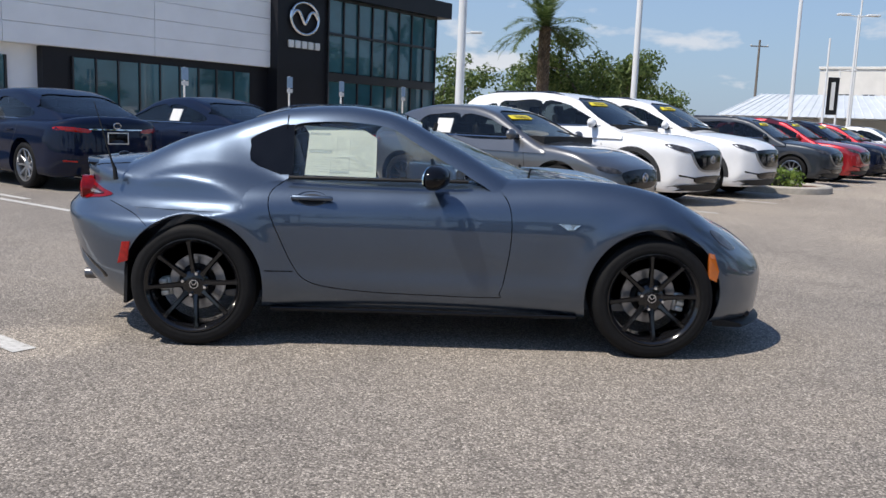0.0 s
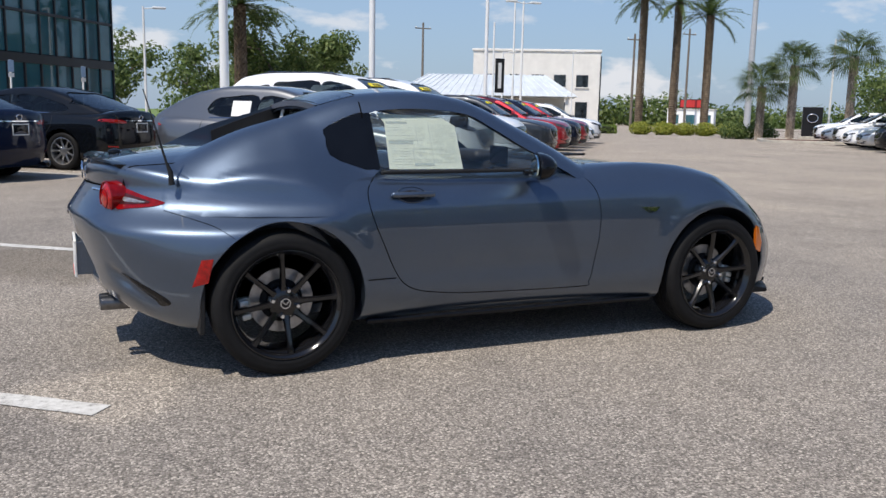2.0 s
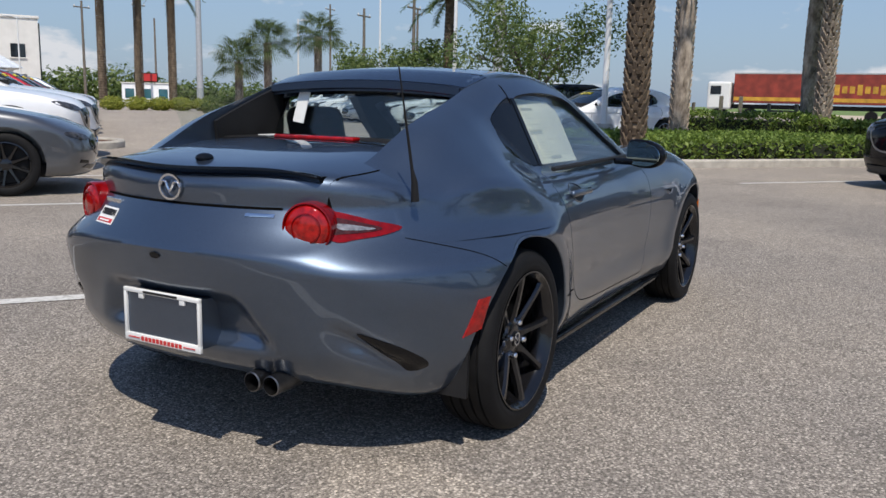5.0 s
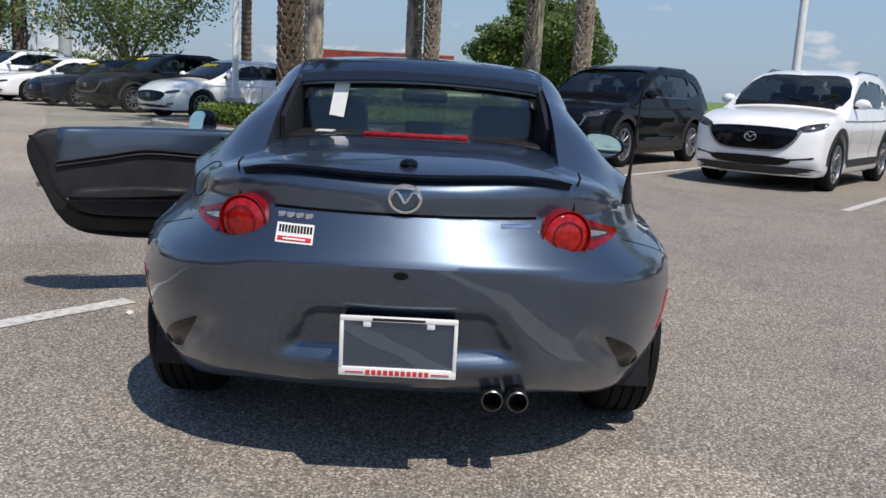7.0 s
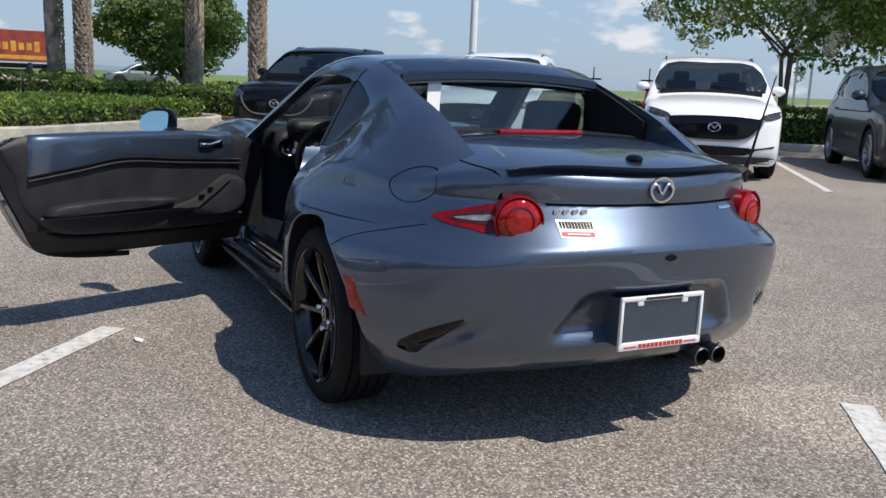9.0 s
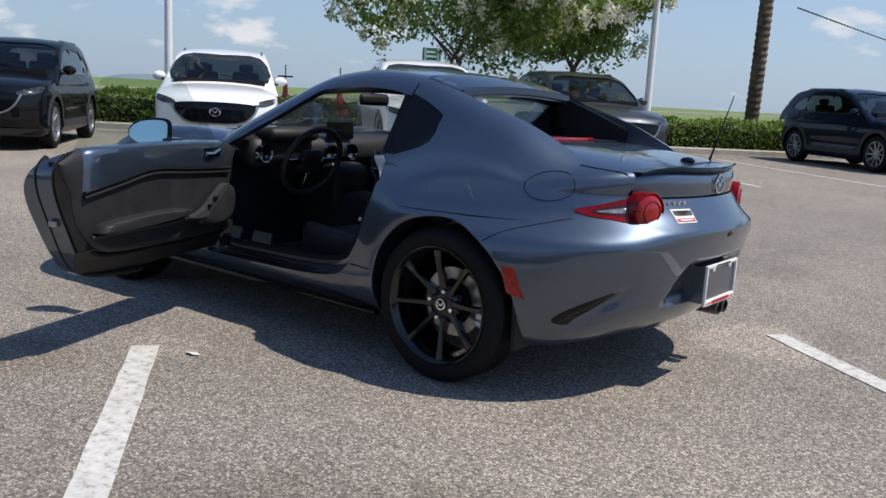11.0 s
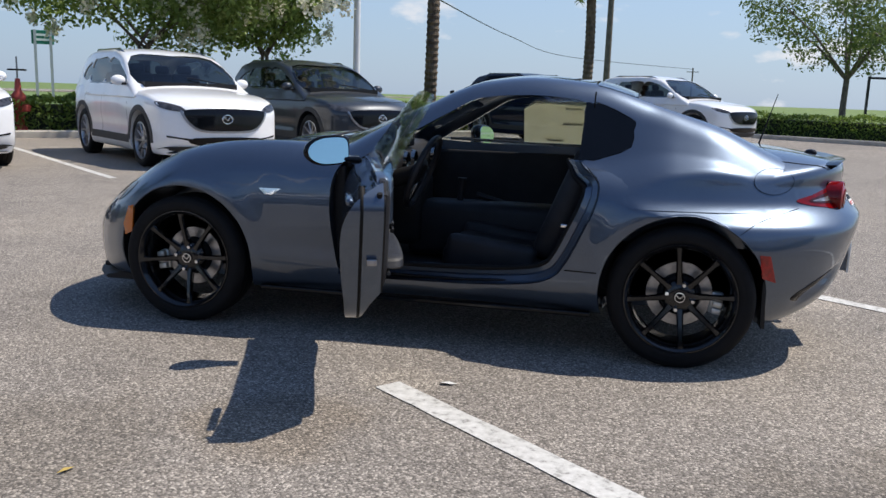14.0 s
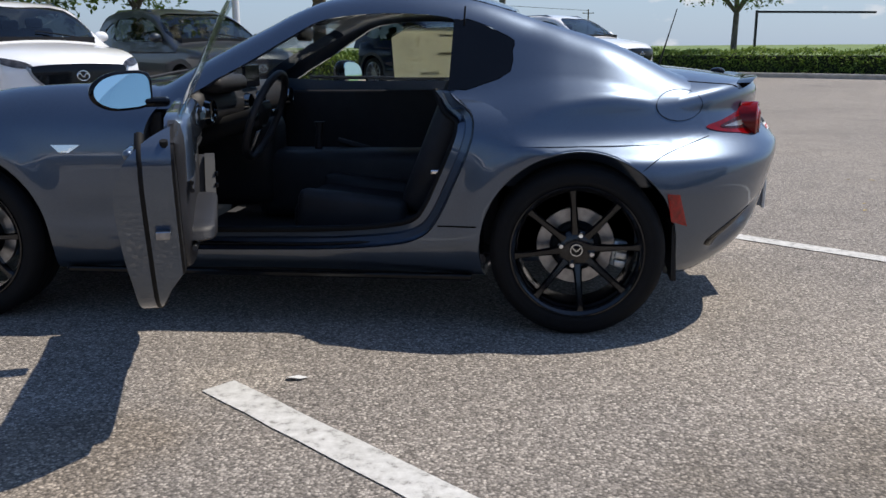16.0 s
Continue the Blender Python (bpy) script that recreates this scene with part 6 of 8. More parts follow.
# ---- parked cars ----
SUV = dict(
    name="suv", axles=(1.35, -1.35), radius=0.365, half=0.92, low=0.20, box=(-2.15, 2.1, 1.05), far=1.6,
    mid=((2.3, 0.80), (2.2, 0.905), (1.95, 1.00), (1.5, 1.07), (1.0, 1.12), (0.6, 1.145), (-2.0, 1.16), (-2.3, 1.12)),
    crest=((2.3, 0.70), (2.1, 0.885), (1.8, 0.99), (1.4, 1.05), (0.9, 1.09), (0, 1.12), (-1.5, 1.15), (-2.3, 1.10)),
    wide=((2.3, 0.76), (2.0, 0.855), (1.5, 0.912), (0, 0.905), (-1.5, 0.918), (-2.0, 0.885), (-2.3, 0.82)),
    nose=((0.25, 2.18), (0.45, 2.27), (0.75, 2.265), (0.92, 2.18), (1.1, 1.9)), tail=((0.25, -2.16), (0.55, -2.28), (0.95, -2.24), (1.2, -2.14)),
    roof=((1.25, 1.03), (0.98, 1.14), (0.5, 1.42), (0.2, 1.57), (-0.1, 1.635), (-0.5, 1.668), (-1.2, 1.66), (-1.7, 1.60), (-1.93, 1.46), (-2.12, 1.22), (-2.25, 1.05)),
    house=((1.2, 0.86), (0.4, 0.855), (-1.0, 0.85), (-1.8, 0.80), (-2.3, 0.74)), lean=0.29, base=1.145, tail_roof=-1.72,
    windows=([(0.72, 1.165), (0.30, 1.40), (0.08, 1.485), (-0.30, 1.52), (-0.33, 1.165)], [(-0.40, 1.165), (-0.37, 1.522), (-0.90, 1.52), (-1.16, 1.485), (-1.13, 1.185)], [(-1.22, 1.195), (-1.25, 1.47), (-1.58, 1.385), (-1.70, 1.28), (-1.66, 1.225)]),
    screen=(0.755, 1.155, 0.625, 1.555), back=(0.66, 1.20, 0.54, 1.53), cladding=True, spokes=10, edge=0.075, sweep=0.42)
SEDAN = dict(
    name="sedan", axles=(1.415, -1.415), radius=0.335, half=0.90, low=0.2, box=(-2.3, 2.25, 0.9), far=1.7,
    mid=((2.45, 0.58), (2.3, 0.70), (1.9, 0.835), (1.3, 0.94), (0.85, 0.98), (-1.6, 1.05), (-2.2, 1.075), (-2.5, 1.04)),
    crest=((2.45, 0.5), (2.2, 0.68), (1.7, 0.86), (1.0, 0.94), (0, 0.96), (-1.5, 1.01), (-2.2, 1.01), (-2.5, 0.95)),
    wide=((2.45, 0.74), (2.1, 0.84), (1.5, 0.905), (0, 0.895), (-1.5, 0.905), (-2.1, 0.87), (-2.5, 0.80)),
    nose=((0.2, 2.34), (0.45, 2.41), (0.65, 2.36), (0.8, 2.1), (0.95, 1.8)), tail=((0.2, -2.36), (0.5, -2.46), (0.95, -2.42), (1.1, -2.36)),
    roof=((1.25, 0.88), (1.0, 0.96), (0.45, 1.22), (0.1, 1.365), (-0.25, 1.43), (-0.7, 1.445), (-1.15, 1.37), (-1.6, 1.22), (-2.0, 1.07), (-2.15, 1.0)),
    house=((1.2, 0.83), (0.4, 0.82), (-1.0, 0.80), (-1.6, 0.73), (-2.1, 0.66)), lean=0.42, base=1.0, tail_roof=-1.15,
    windows=([(0.74, 0.99), (0.30, 1.19), (0.08, 1.27), (-0.33, 1.30), (-0.36, 0.99)], [(-0.43, 0.99), (-0.40, 1.30), (-0.80, 1.29), (-1.12, 1.22), (-1.42, 1.12), (-1.36, 1.03)]),
    screen=(0.71, 0.99, 0.53, 1.345), back=(0.60, 1.10, 0.50, 1.35), cladding=False, spokes=9, edge=0.10, sweep=0.42)
HATCH = dict(
    name="hatchback", axles=(1.3625, -1.3625), radius=0.335, half=0.895, low=0.2, box=(-2.05, 2.1, 0.95), far=1.6,
    mid=((2.3, 0.58), (2.15, 0.70), (1.8, 0.835), (1.2, 0.94), (0.8, 0.98), (-1.6, 1.06), (-2.2, 1.05)),
    crest=((2.3, 0.5), (2.1, 0.66), (1.6, 0.86), (1.0, 0.94), (0, 0.97), (-1.5, 1.03), (-2.2, 1.0)),
    wide=((2.3, 0.72), (2.0, 0.83), (1.45, 0.895), (0, 0.885), (-1.5, 0.90), (-1.95, 0.86), (-2.25, 0.78)),
    nose=((0.2, 2.18), (0.45, 2.25), (0.65, 2.20), (0.8, 1.95), (0.95, 1.7)), tail=((0.2, -2.10), (0.5, -2.21), (0.9, -2.17), (1.1, -2.05)),
    roof=((1.25, 0.88), (1.0, 0.96), (0.45, 1.22), (0.1, 1.365), (-0.25, 1.43), (-0.8, 1.44), (-1.35, 1.36), (-1.75, 1.20), (-2.0, 1.06), (-2.1, 0.98)),
    house=((1.2, 0.83), (0.4, 0.82), (-1.0, 0.81), (-1.6, 0.76), (-2.1, 0.70)), lean=0.40, base=1.0, tail_roof=-1.50,
    windows=([(0.74, 0.99), (0.30, 1.19), (0.08, 1.27), (-0.33, 1.305), (-0.36, 0.99)], [(-0.43, 0.99), (-0.40, 1.305), (-0.80, 1.30), (-1.06, 1.255), (-1.13, 1.06)]),
    screen=(0.71, 0.99, 0.53, 1.345), back=(0.58, 1.10, 0.48, 1.33), cladding=False, spokes=9, edge=0.10, sweep=0.42)


def wheel_set(radius, spokes):
    R, w = radius, 0.11
    tyre = bmesh.new()
    ri = R * 0.70
    prof = [(ri, -w * 0.85), (ri + 0.02, -w), (R - 0.03, -w), (R - 0.006, -w * 0.82), (R, -w * 0.5)]
    for c in (-0.25, 0.25):
        prof += [(R, c * w - 0.008), (R - 0.008, c * w - 0.004), (R - 0.008, c * w + 0.004), (R, c * w + 0.008)]
    prof += [(R, w * 0.5), (R - 0.006, w * 0.82), (R - 0.03, w), (ri + 0.02, w), (ri, w * 0.85)]
    lathe(tyre, prof, 40)
    rim = bmesh.new()
    lathe(rim, [(ri, w * 0.8), (ri + 0.006, w * 0.92), (ri - 0.008, w * 0.95), (ri - 0.02, w * 0.6), (ri - 0.028, -w * 0.8), (ri, -w * 0.85)], 40)
    lathe(rim, [(0.0, w * 0.7), (0.035, w * 0.7), (0.065, w * 0.6), (0.075, w * 0.2), (0.0, w * 0.2)], 20, closed=False)
    spoke = bmesh.new()
    rows = []
    for r_, half, out in ((0.05, 0.026, w * 0.62), ((ri + 0.05) / 2, 0.015, w * 0.70), (ri - 0.012, 0.020, w * 0.78)):
        rows.append([spoke.verts.new(q) for q in ((r_, out - 0.012, -half), (r_, out, -half * 0.6), (r_, out, half * 0.6), (r_, out - 0.012, half), (r_, out - 0.03, 0))])
    for a, b in zip(rows, rows[1:]):
        for i in range(5):
            spoke.faces.new((a[i], a[(i + 1) % 5], b[(i + 1) % 5], b[i]))
    back = bmesh.new()
    lathe(back, [(0.0, -0.02), (ri - 0.03, -0.02), (ri - 0.03, -0.05), (0.0, -0.05)], 24, closed=False)
    return [mesh_from(b, 40) for b in (tyre, rim, back, spoke)]


def car_model(k):
    """Meshes of one kind of car, made once."""
    mid, crest, wide, nose, tail, roof, house = (curve(*k[q]) for q in ("mid", "crest", "wide", "nose", "tail", "roof", "house"))

    def body_f(x, y, z):
        a = np.abs(y)
        t = np.minimum(a / 0.65, 1.2) ** 2.4
        top = z - (mid(x) + (crest(x) - mid(x)) * t)
        w = wide(x) - 0.10 * np.maximum(0, (z - k["base"] * 0.68) / 0.36) ** 2 - 0.05 * np.maximum(0, (k["low"] + 0.18 - z) / 0.18) ** 2 - 0.022 * np.exp(-((z - 0.52) / 0.10) ** 2) * np.exp(-(x / 1.0) ** 4)
        f = smax(top, a - w, k["edge"])
        f = smax(f, tail(z) + 0.2 * a ** 2 + 0.5 * a ** 6 - x, 0.06)
        f = smax(f, x - (nose(z) - k["sweep"] * a ** 3.2), k["edge"] * 0.6)
        return smax(f, k["low"] - z, 0.05)

    def top_f(x, y, z, inset=0.0):
        a = np.abs(y)
        t = z - (roof(x) + 0.03 * (1 - (a / 0.6) ** 2))
        f = smax(t, a - (house(x) - (z - k["base"]) * k["lean"]), k["edge"] * 0.65)
        f = smax(f, np.maximum(k["roof"][-1][0] + 0.06 - x, x - k["roof"][0][0] + 0.06), 0.02)
        return smax(f, k["base"] - 0.2 - z, 0.02) + inset

    x0, x1, h = k["box"]
    body = shell(body_f, (x0, -0.8, k["low"] + 0.05), (x1, 0.8, h), (76, 40, 26), (0.80, 0.45, 0.2), k["far"])
    wells = bmesh.new()
    r = k["radius"] + 0.05
    for ax in k["axles"]:
        for s in (-1, 1):
            lathe(wells, [(0.0, s * 0.55), (r, s * 0.55), (r, s * 1.3), (0.0, s * 1.3)], 32, c=(ax, 0, k["radius"] + 0.01), closed=False)
    body = combine(body, wells, "DIFFERENCE")
    tb = ((x0 + 0.15, -0.6, k["base"] - 0.1), (1.1, 0.6, h + 0.3), (64, 36, 22), (0.72, 0.4, 0.2))
    outer = shell(top_f, *tb)
    core = shell(lambda x, y, z: top_f(x, y, z, 0.03), *tb)
    pane = shell(lambda x, y, z: top_f(x, y, z, 0.014), *tb)
    skin = combine(outer, core, "DIFFERENCE")
    for poly in k["windows"]:
        skin = combine(skin, both(smooth_poly(poly, 3), 0.2, 1.5), "DIFFERENCE")
    a, za, b, zb = k["screen"]
    skin = combine(skin, prism(smooth_poly([(-a, za), (-b, zb), (0, zb + 0.028), (b, zb), (a, za), (0, za - 0.01)], 3), "x", -0.15, 1.6), "DIFFERENCE")
    a, za, b, zb = k["back"]
    skin = combine(skin, prism(smooth_poly([(-a, za), (-b, zb), (0, zb + 0.012), (b, zb), (a, za)], 3), "x", -2.6, k["tail_roof"]), "DIFFERENCE")
    out = dict(body=soften(body, 35), roof=soften(skin, 35), pane=soften(pane, 35), wheel=wheel_set(k["radius"], k["spokes"]), body_f=body_f, top_f=top_f)
    ex = {}
    if k["name"] == "suv":
        ex["grille"] = (patch(body_f, smooth_poly([(-0.58, 0.80), (-0.52, 0.66), (-0.36, 0.555), (0, 0.535), (0.36, 0.555), (0.52, 0.66), (0.58, 0.80), (0.4, 0.835), (0, 0.845), (-0.4, 0.835)], 3), "x+", 0.014, 5, 1.2), GLOSS_BLACK)
        ex["grille_surround"] = (strip(body_f, smooth_poly([(-0.62, 0.81), (-0.54, 0.66), (-0.37, 0.545), (0, 0.525), (0.37, 0.545), (0.54, 0.66), (0.62, 0.81)], 5, False), "x+", 0.026, 0.018, 1.2), STEEL)
        ex["lower_intake"] = (patch(body_f, smooth_poly([(-0.46, 0.445), (-0.40, 0.345), (0.40, 0.345), (0.46, 0.445)], 3), "x+", 0.020, 4, 1.2), GLOSS_BLACK)
        ex["bumper_trim"] = (patch(body_f, smooth_poly([(-0.78, 0.315), (-0.76, 0.23), (0.76, 0.23), (0.78, 0.315), (0.4, 0.325), (-0.4, 0.325)], 3), "x+", 0.028, 4, 1.2), CLADDING)
        lamp, fog, badge_z, plate_z, rear_lamp = [(0.56, 0.805), (0.61, 0.865), (0.78, 0.915), (0.86, 0.915), (0.84, 0.845), (0.70, 0.80)], [(0.50, 0.435), (0.79, 0.475), (0.78, 0.448), (0.50, 0.405)], 0.70, 0.93, [(0.45, 0.955), (0.80, 0.985), (0.82, 0.93), (0.47, 0.895)]
    else:
        ex["grille"] = (patch(body_f, smooth_poly([(-0.52, 0.60), (-0.44, 0.44), (0, 0.38), (0.44, 0.44), (0.52, 0.60), (0, 0.645)], 4), "x+", 0.006, 4, 1.2), GLOSS_BLACK)
        ex["lower_intake"] = (patch(body_f, smooth_poly([(-0.6, 0.32), (-0.5, 0.26), (0.5, 0.26), (0.6, 0.32)], 2), "x+", 0.012, 3, 1.2), GLOSS_BLACK)
        lamp, fog, badge_z, plate_z, rear_lamp = [(0.54, 0.60), (0.62, 0.655), (0.80, 0.68), (0.82, 0.63), (0.68, 0.59)], [(0.6, 0.36), (0.74, 0.38), (0.74, 0.34), (0.6, 0.33)], 0.53, 0.86, [(0.42, 0.885), (0.76, 0.915), (0.79, 0.865), (0.44, 0.835)]
    for s in (-1, 1):
        ax = "y+" if s > 0 else "y-"
        ex[f"headlamp{s}"] = (patch(body_f, smooth_poly([(s * y, z) for y, z in lamp], 3), "x+", 0.010, 4, 1.0), HEAD_LAMP)
        ex[f"chrome_strip{s}"] = (patch(body_f, [(s * y, z) for y, z in fog], "x+", 0.010, 3, 1.0), GLOSS_BLACK)
        ex[f"tail_lamp{s}"] = (patch(body_f, smooth_poly([(s * y, z) for y, z in rear_lamp], 3), "x-", 0.006, 3, -1.0), LAMP_RED)
        ex[f"rear_reflector{s}"] = (patch(body_f, [(s * 0.58, 0.44), (s * 0.74, 0.45), (s * 0.74, 0.425), (s * 0.58, 0.415)], "x-", 0.005, 2, -1.0), LAMP_RED)
        ex[f"tail_pipe{s}"] = (lathe(bmesh.new(), [(0.035, 0.0), (0.035, -0.2), (0.03, -0.2), (0.03, 0.0)], 16, "x", (float(tail(0.3)) + 0.16, s * 0.55, k["low"] + 0.02)), DARK_CHROME)
        lines = [(0.83, 0.38), (0.86, 0.6), (0.80, k["base"] - 0.03)], [(-0.36, 0.34), (-0.38, 0.7), (-0.37, k["base"] - 0.03)], [(-1.05, 0.55), (-1.22, 0.8), (-1.20, k["base"] - 0.0)]
        for i, ln in enumerate(lines):
            ex[f"door_gap{s}{i}"] = (strip(body_f, smooth_poly(ln, 6, False), ax, 0.008, 0.001, s * 0.3), TRIM_BLACK)
        for i, hx in enumerate((-0.18, -1.05)):
            p, d = on_surface(body_f, [hx], [k["base"] - 0.16], ax, s * 0.3)
            ex[f"door_handle{s}{i}"] = (boxed(tuple(p[0] + d[0] * 0.012), (0.20, 0.03, 0.028), 0.01), None)
        ex[f"window_trim{s}"] = (strip(lambda x, y, z: top_f(x, y, z, 0.0), [(0.78 - 0.1 * i, k["base"] + 0.005) for i in range(20)], ax, 0.016, 0.003, s * 0.2), DARK_CHROME)
        mb = bmesh.new()
        bmesh.ops.create_uvsphere(mb, u_segments=16, v_segments=10, radius=1.0)
        for v in mb.verts:
            v.co = (v.co.x * (0.075 if v.co.x > 0 else 0.03) + 0.66, s * (0.955 + 0.105 * v.co.y), k["base"] + 0.045 + 0.075 * v.co.z)
        ex[f"mirror{s}"] = (mb, None)
        ex[f"mirror_arm{s}"] = (boxed((0.68, s * 0.86, k["base"] - 0.005), (0.09, 0.12, 0.035), 0.01), TRIM_BLACK)
        if k["cladding"]:
            for i, axx in enumerate(k["axles"]):
                line_ = [(axx + (r + 0.035) * math.cos(t), k["radius"] + 0.01 + (r + 0.035) * math.sin(t)) for t in (math.radians(-2 + 184 * q / 20) for q in range(21))]
                ex[f"arch_trim{s}{i}"] = (strip(body_f, line_, ax, 0.075, 0.006, s * 0.3), CLADDING)
            ex[f"sill_trim{s}"] = (strip(body_f, [(-0.9 + 0.1 * i, 0.365) for i in range(19)], ax, 0.11, 0.006, s * 0.3), CLADDING)
            ex[f"roof_rail{s}"] = (tubed([(0.0, s * 0.635, 1.60), (-0.2, s * 0.64, 1.665), (-1.3, s * 0.635, 1.67), (-1.55, s * 0.62, 1.60)], 0.016, 8), DARK_CHROME)
    bz = badge_z
    px, _ = on_surface(body_f, [0.0], [bz], "x+", 1.0)
    bd = bmesh.new()
    bx = float(px[0][0]) + 0.010
    ring = [(bx, 0.075 * math.cos(2 * math.pi * q / 32), bz + 0.058 * math.sin(2 * math.pi * q / 32)) for q in range(33)]
    tube(bd, ring, 0.008, 8, False)
    tube(bd, [(bx, y * 0.075, bz + z * 0.058) for y, z in WINGS], 0.008, 8)
    ex["badge"] = (bd, CHROME)
    pz, _ = on_surface(body_f, [0.0], [plate_z], "x-", -1.0)
    qx = float(pz[0][0])
    ex["plate"] = (boxed((qx - 0.008, 0, plate_z - 0.10), (0.012, 0.31, 0.16), 0.004), GLOSS_BLACK)
    pf = bmesh.new()
    for c, s in (((0, 0.155), (0.33, 0.014)), ((0, -0.0), (0.33, 0.014))):
        box(pf, (qx - 0.015, 0, plate_z - 0.175 + c[1]), (0.01, s[0], s[1]), 0.002)
    for sy in (-1, 1):
        box(pf, (qx - 0.015, sy * 0.158, plate_z - 0.0975), (0.01, 0.014, 0.155), 0.002)
    ex["plate_frame"] = (pf, WHITE_PLASTIC)
    tb_, _ = on_surface(body_f, [0.0], [plate_z + 0.08], "x-", -1.0)
    rb = bmesh.new()
    tube(rb, [(float(tb_[0][0]) - 0.008, 0.055 * math.cos(2 * math.pi * q / 24), plate_z + 0.08 + 0.042 * math.sin(2 * math.pi * q / 24)) for q in range(25)], 0.007, 6, False)
    ex["rear_badge"] = (rb, CHROME)
    if k["name"] == "sedan":
        ex["boot_trim"] = (strip(body_f, [(-0.42 + 0.042 * q, plate_z + 0.025) for q in range(21)], "x-", 0.018, 0.005, -1.0), CHROME)
    ex["wiper"] = (tubed([(1.02, 0.5, k["base"] + 0.03), (0.86, 0.1, k["base"] + 0.10), (0.84, 0.0, k["base"] + 0.11)], 0.009, 6), TRIM_BLACK)
    out["extra"] = {n: (mesh_from(b, 45), m) for n, (b, m) in ex.items()}
    out["under"] = mesh_from(boxed((0, 0, k["low"] + 0.06), (3.6, 1.3, 0.16), 0.03))
    bx0 = k["roof"][-1][0] + 0.25
    out["cabin"] = mesh_from(prism([(1.05, -0.70), (1.05, 0.70), (0.3, 0.78), (-1.0, 0.77), (bx0, 0.62), (bx0, -0.62), (-1.0, -0.77), (0.3, -0.78)], "z", k["base"] - 0.12, k["base"] + 0.035))
    st = bmesh.new()
    box(st, (-0.05, 0, 0.06), (0.13, 0.46, 0.26), 0.05, pose(0, 0, 0, 0, -14, 0))
    box(st, (-0.10, 0, 0.26), (0.09, 0.24, 0.14), 0.04, pose(0, 0, 0, 0, -8, 0))
    out["seat"] = mesh_from(st, 50)
    out["spec"] = k
    return out


MODELS = {}


def parked_car(kind, coat, label, front_axle, heading, group, sticker=False, rims=None, size=1.0, sheet="", skip=()):
    """One parked car: where its front axle meets the ground, and its heading in degrees."""
    if kind["name"] not in MODELS:
        MODELS[kind["name"]] = car_model(kind)
    mo = MODELS[kind["name"]]
    h = radians(heading)
    fa = kind["axles"][0] * size
    car = thing("parked_" + kind["name"], label, "car", group)
    car.matrix_basis = pose(front_axle[0] - fa * math.cos(h), front_axle[1] - fa * math.sin(h), 0, 0, 0, heading) @ Matrix.Scale(size, 4)
    shared("body", mo["body"], coat, car)
    shared("roof", mo["roof"], coat, car)
    gp = shared("window_glass", mo["pane"], GLASS_CAR, car)
    gp.visible_shadow = False
    shared("cabin_trim", mo["cabin"], TRIM_BLACK, car)
    for sx, sy in ((-0.12, 0.38), (-0.12, -0.38), (-1.05, 0.36), (-1.05, -0.36)):
        shared("seat", mo["seat"], LEATHER, car, pose(sx, sy, kind["base"]))
    shared("underbody", mo["under"], TRIM_BLACK, car)
    tyre, rim, back, spoke = mo["wheel"]
    rm = rims or RIM_SILVER
    for ax in kind["axles"]:
        for s in (-1, 1):
            w = shared("wheel", rim, rm, car, pose(ax, s * (kind["half"] - 0.135), kind["radius"], 0, 0, 0 if s > 0 else 180))
            shared("tyre", tyre, RUBBER, w)
            shared("brake_disc", back, TRIM_BLACK, w)
            for q in range(kind["spokes"]):
                shared("spoke", spoke, rm, w, pose(0, 0, 0, 0, 360 / kind["spokes"] * q, 0))
    for name, (me, mat) in mo["extra"].items():
        plain_name = name.rstrip("-0123456789")
        if plain_name in skip:
            continue
        shared(plain_name, me, mat or coat, car)
    if sheet:
        zz = kind["base"]
        sh = patch(mo["top_f"], [(-0.78, zz + 0.03), (-0.50, zz + 0.03), (-0.50, zz + 0.24), (-0.78, zz + 0.24)], sheet, 0.004, 3, 0.2 if sheet == "y+" else -0.2)
        part("window_sticker", sh, WHITE_PLASTIC, car, "white price sheet in the side window")
    if sticker:
        a, za, b, zb = kind["screen"]
        key = kind["name"] + "_sticker"
        if key not in MODELS:
            f = mo["top_f"]
            MODELS[key] = mesh_from(patch(f, [(-0.50, zb - 0.085), (0.02, zb - 0.075), (0.02, zb - 0.02), (-0.44, zb - 0.03)], "x+", 0.006, 3, -0.3))
            MODELS[key + "_bars"] = []
            for q in range(4):
                y = -0.36 + 0.085 * q
                MODELS[key + "_bars"].append(mesh_from(patch(f, [(y, zb - 0.068), (y + 0.05, zb - 0.068), (y + 0.05, zb - 0.036), (y, zb - 0.036)], "x+", 0.009, 2, -0.3)))
        st = shared("price_sticker", MODELS[key], YELLOW, car)
        for me in MODELS[key + "_bars"]:
            shared("print_bar", me, TRIM_BLACK, st)
    return car


FIELD_ROW, SHOW_ROW, BACK_ROW, FAR_ROW = "cars facing in from the field side", "cars with yellow price stickers", "sedans parked tail out", "cars beyond the palm island"
IN, OUT = 180 + U_ANGLE, U_ANGLE
parked_car(SUV, PAINT_BLACK, "black crossover parked nose out by the hedge", uv(9.4, 4.6), IN, FIELD_ROW)
parked_car(SUV, PAINT_WHITE, "white crossover with black grille facing in", uv(9.2, 1.3), IN, FIELD_ROW)
parked_car(SUV, PAINT_WHITE, "white crossover parked under the blossoming tree", uv(8.45, -2.02), IN, FIELD_ROW)
parked_car(SUV, PAINT_SLATE, "dark slate crossover beside the white one", uv(9.4, -5.22), IN, FIELD_ROW)
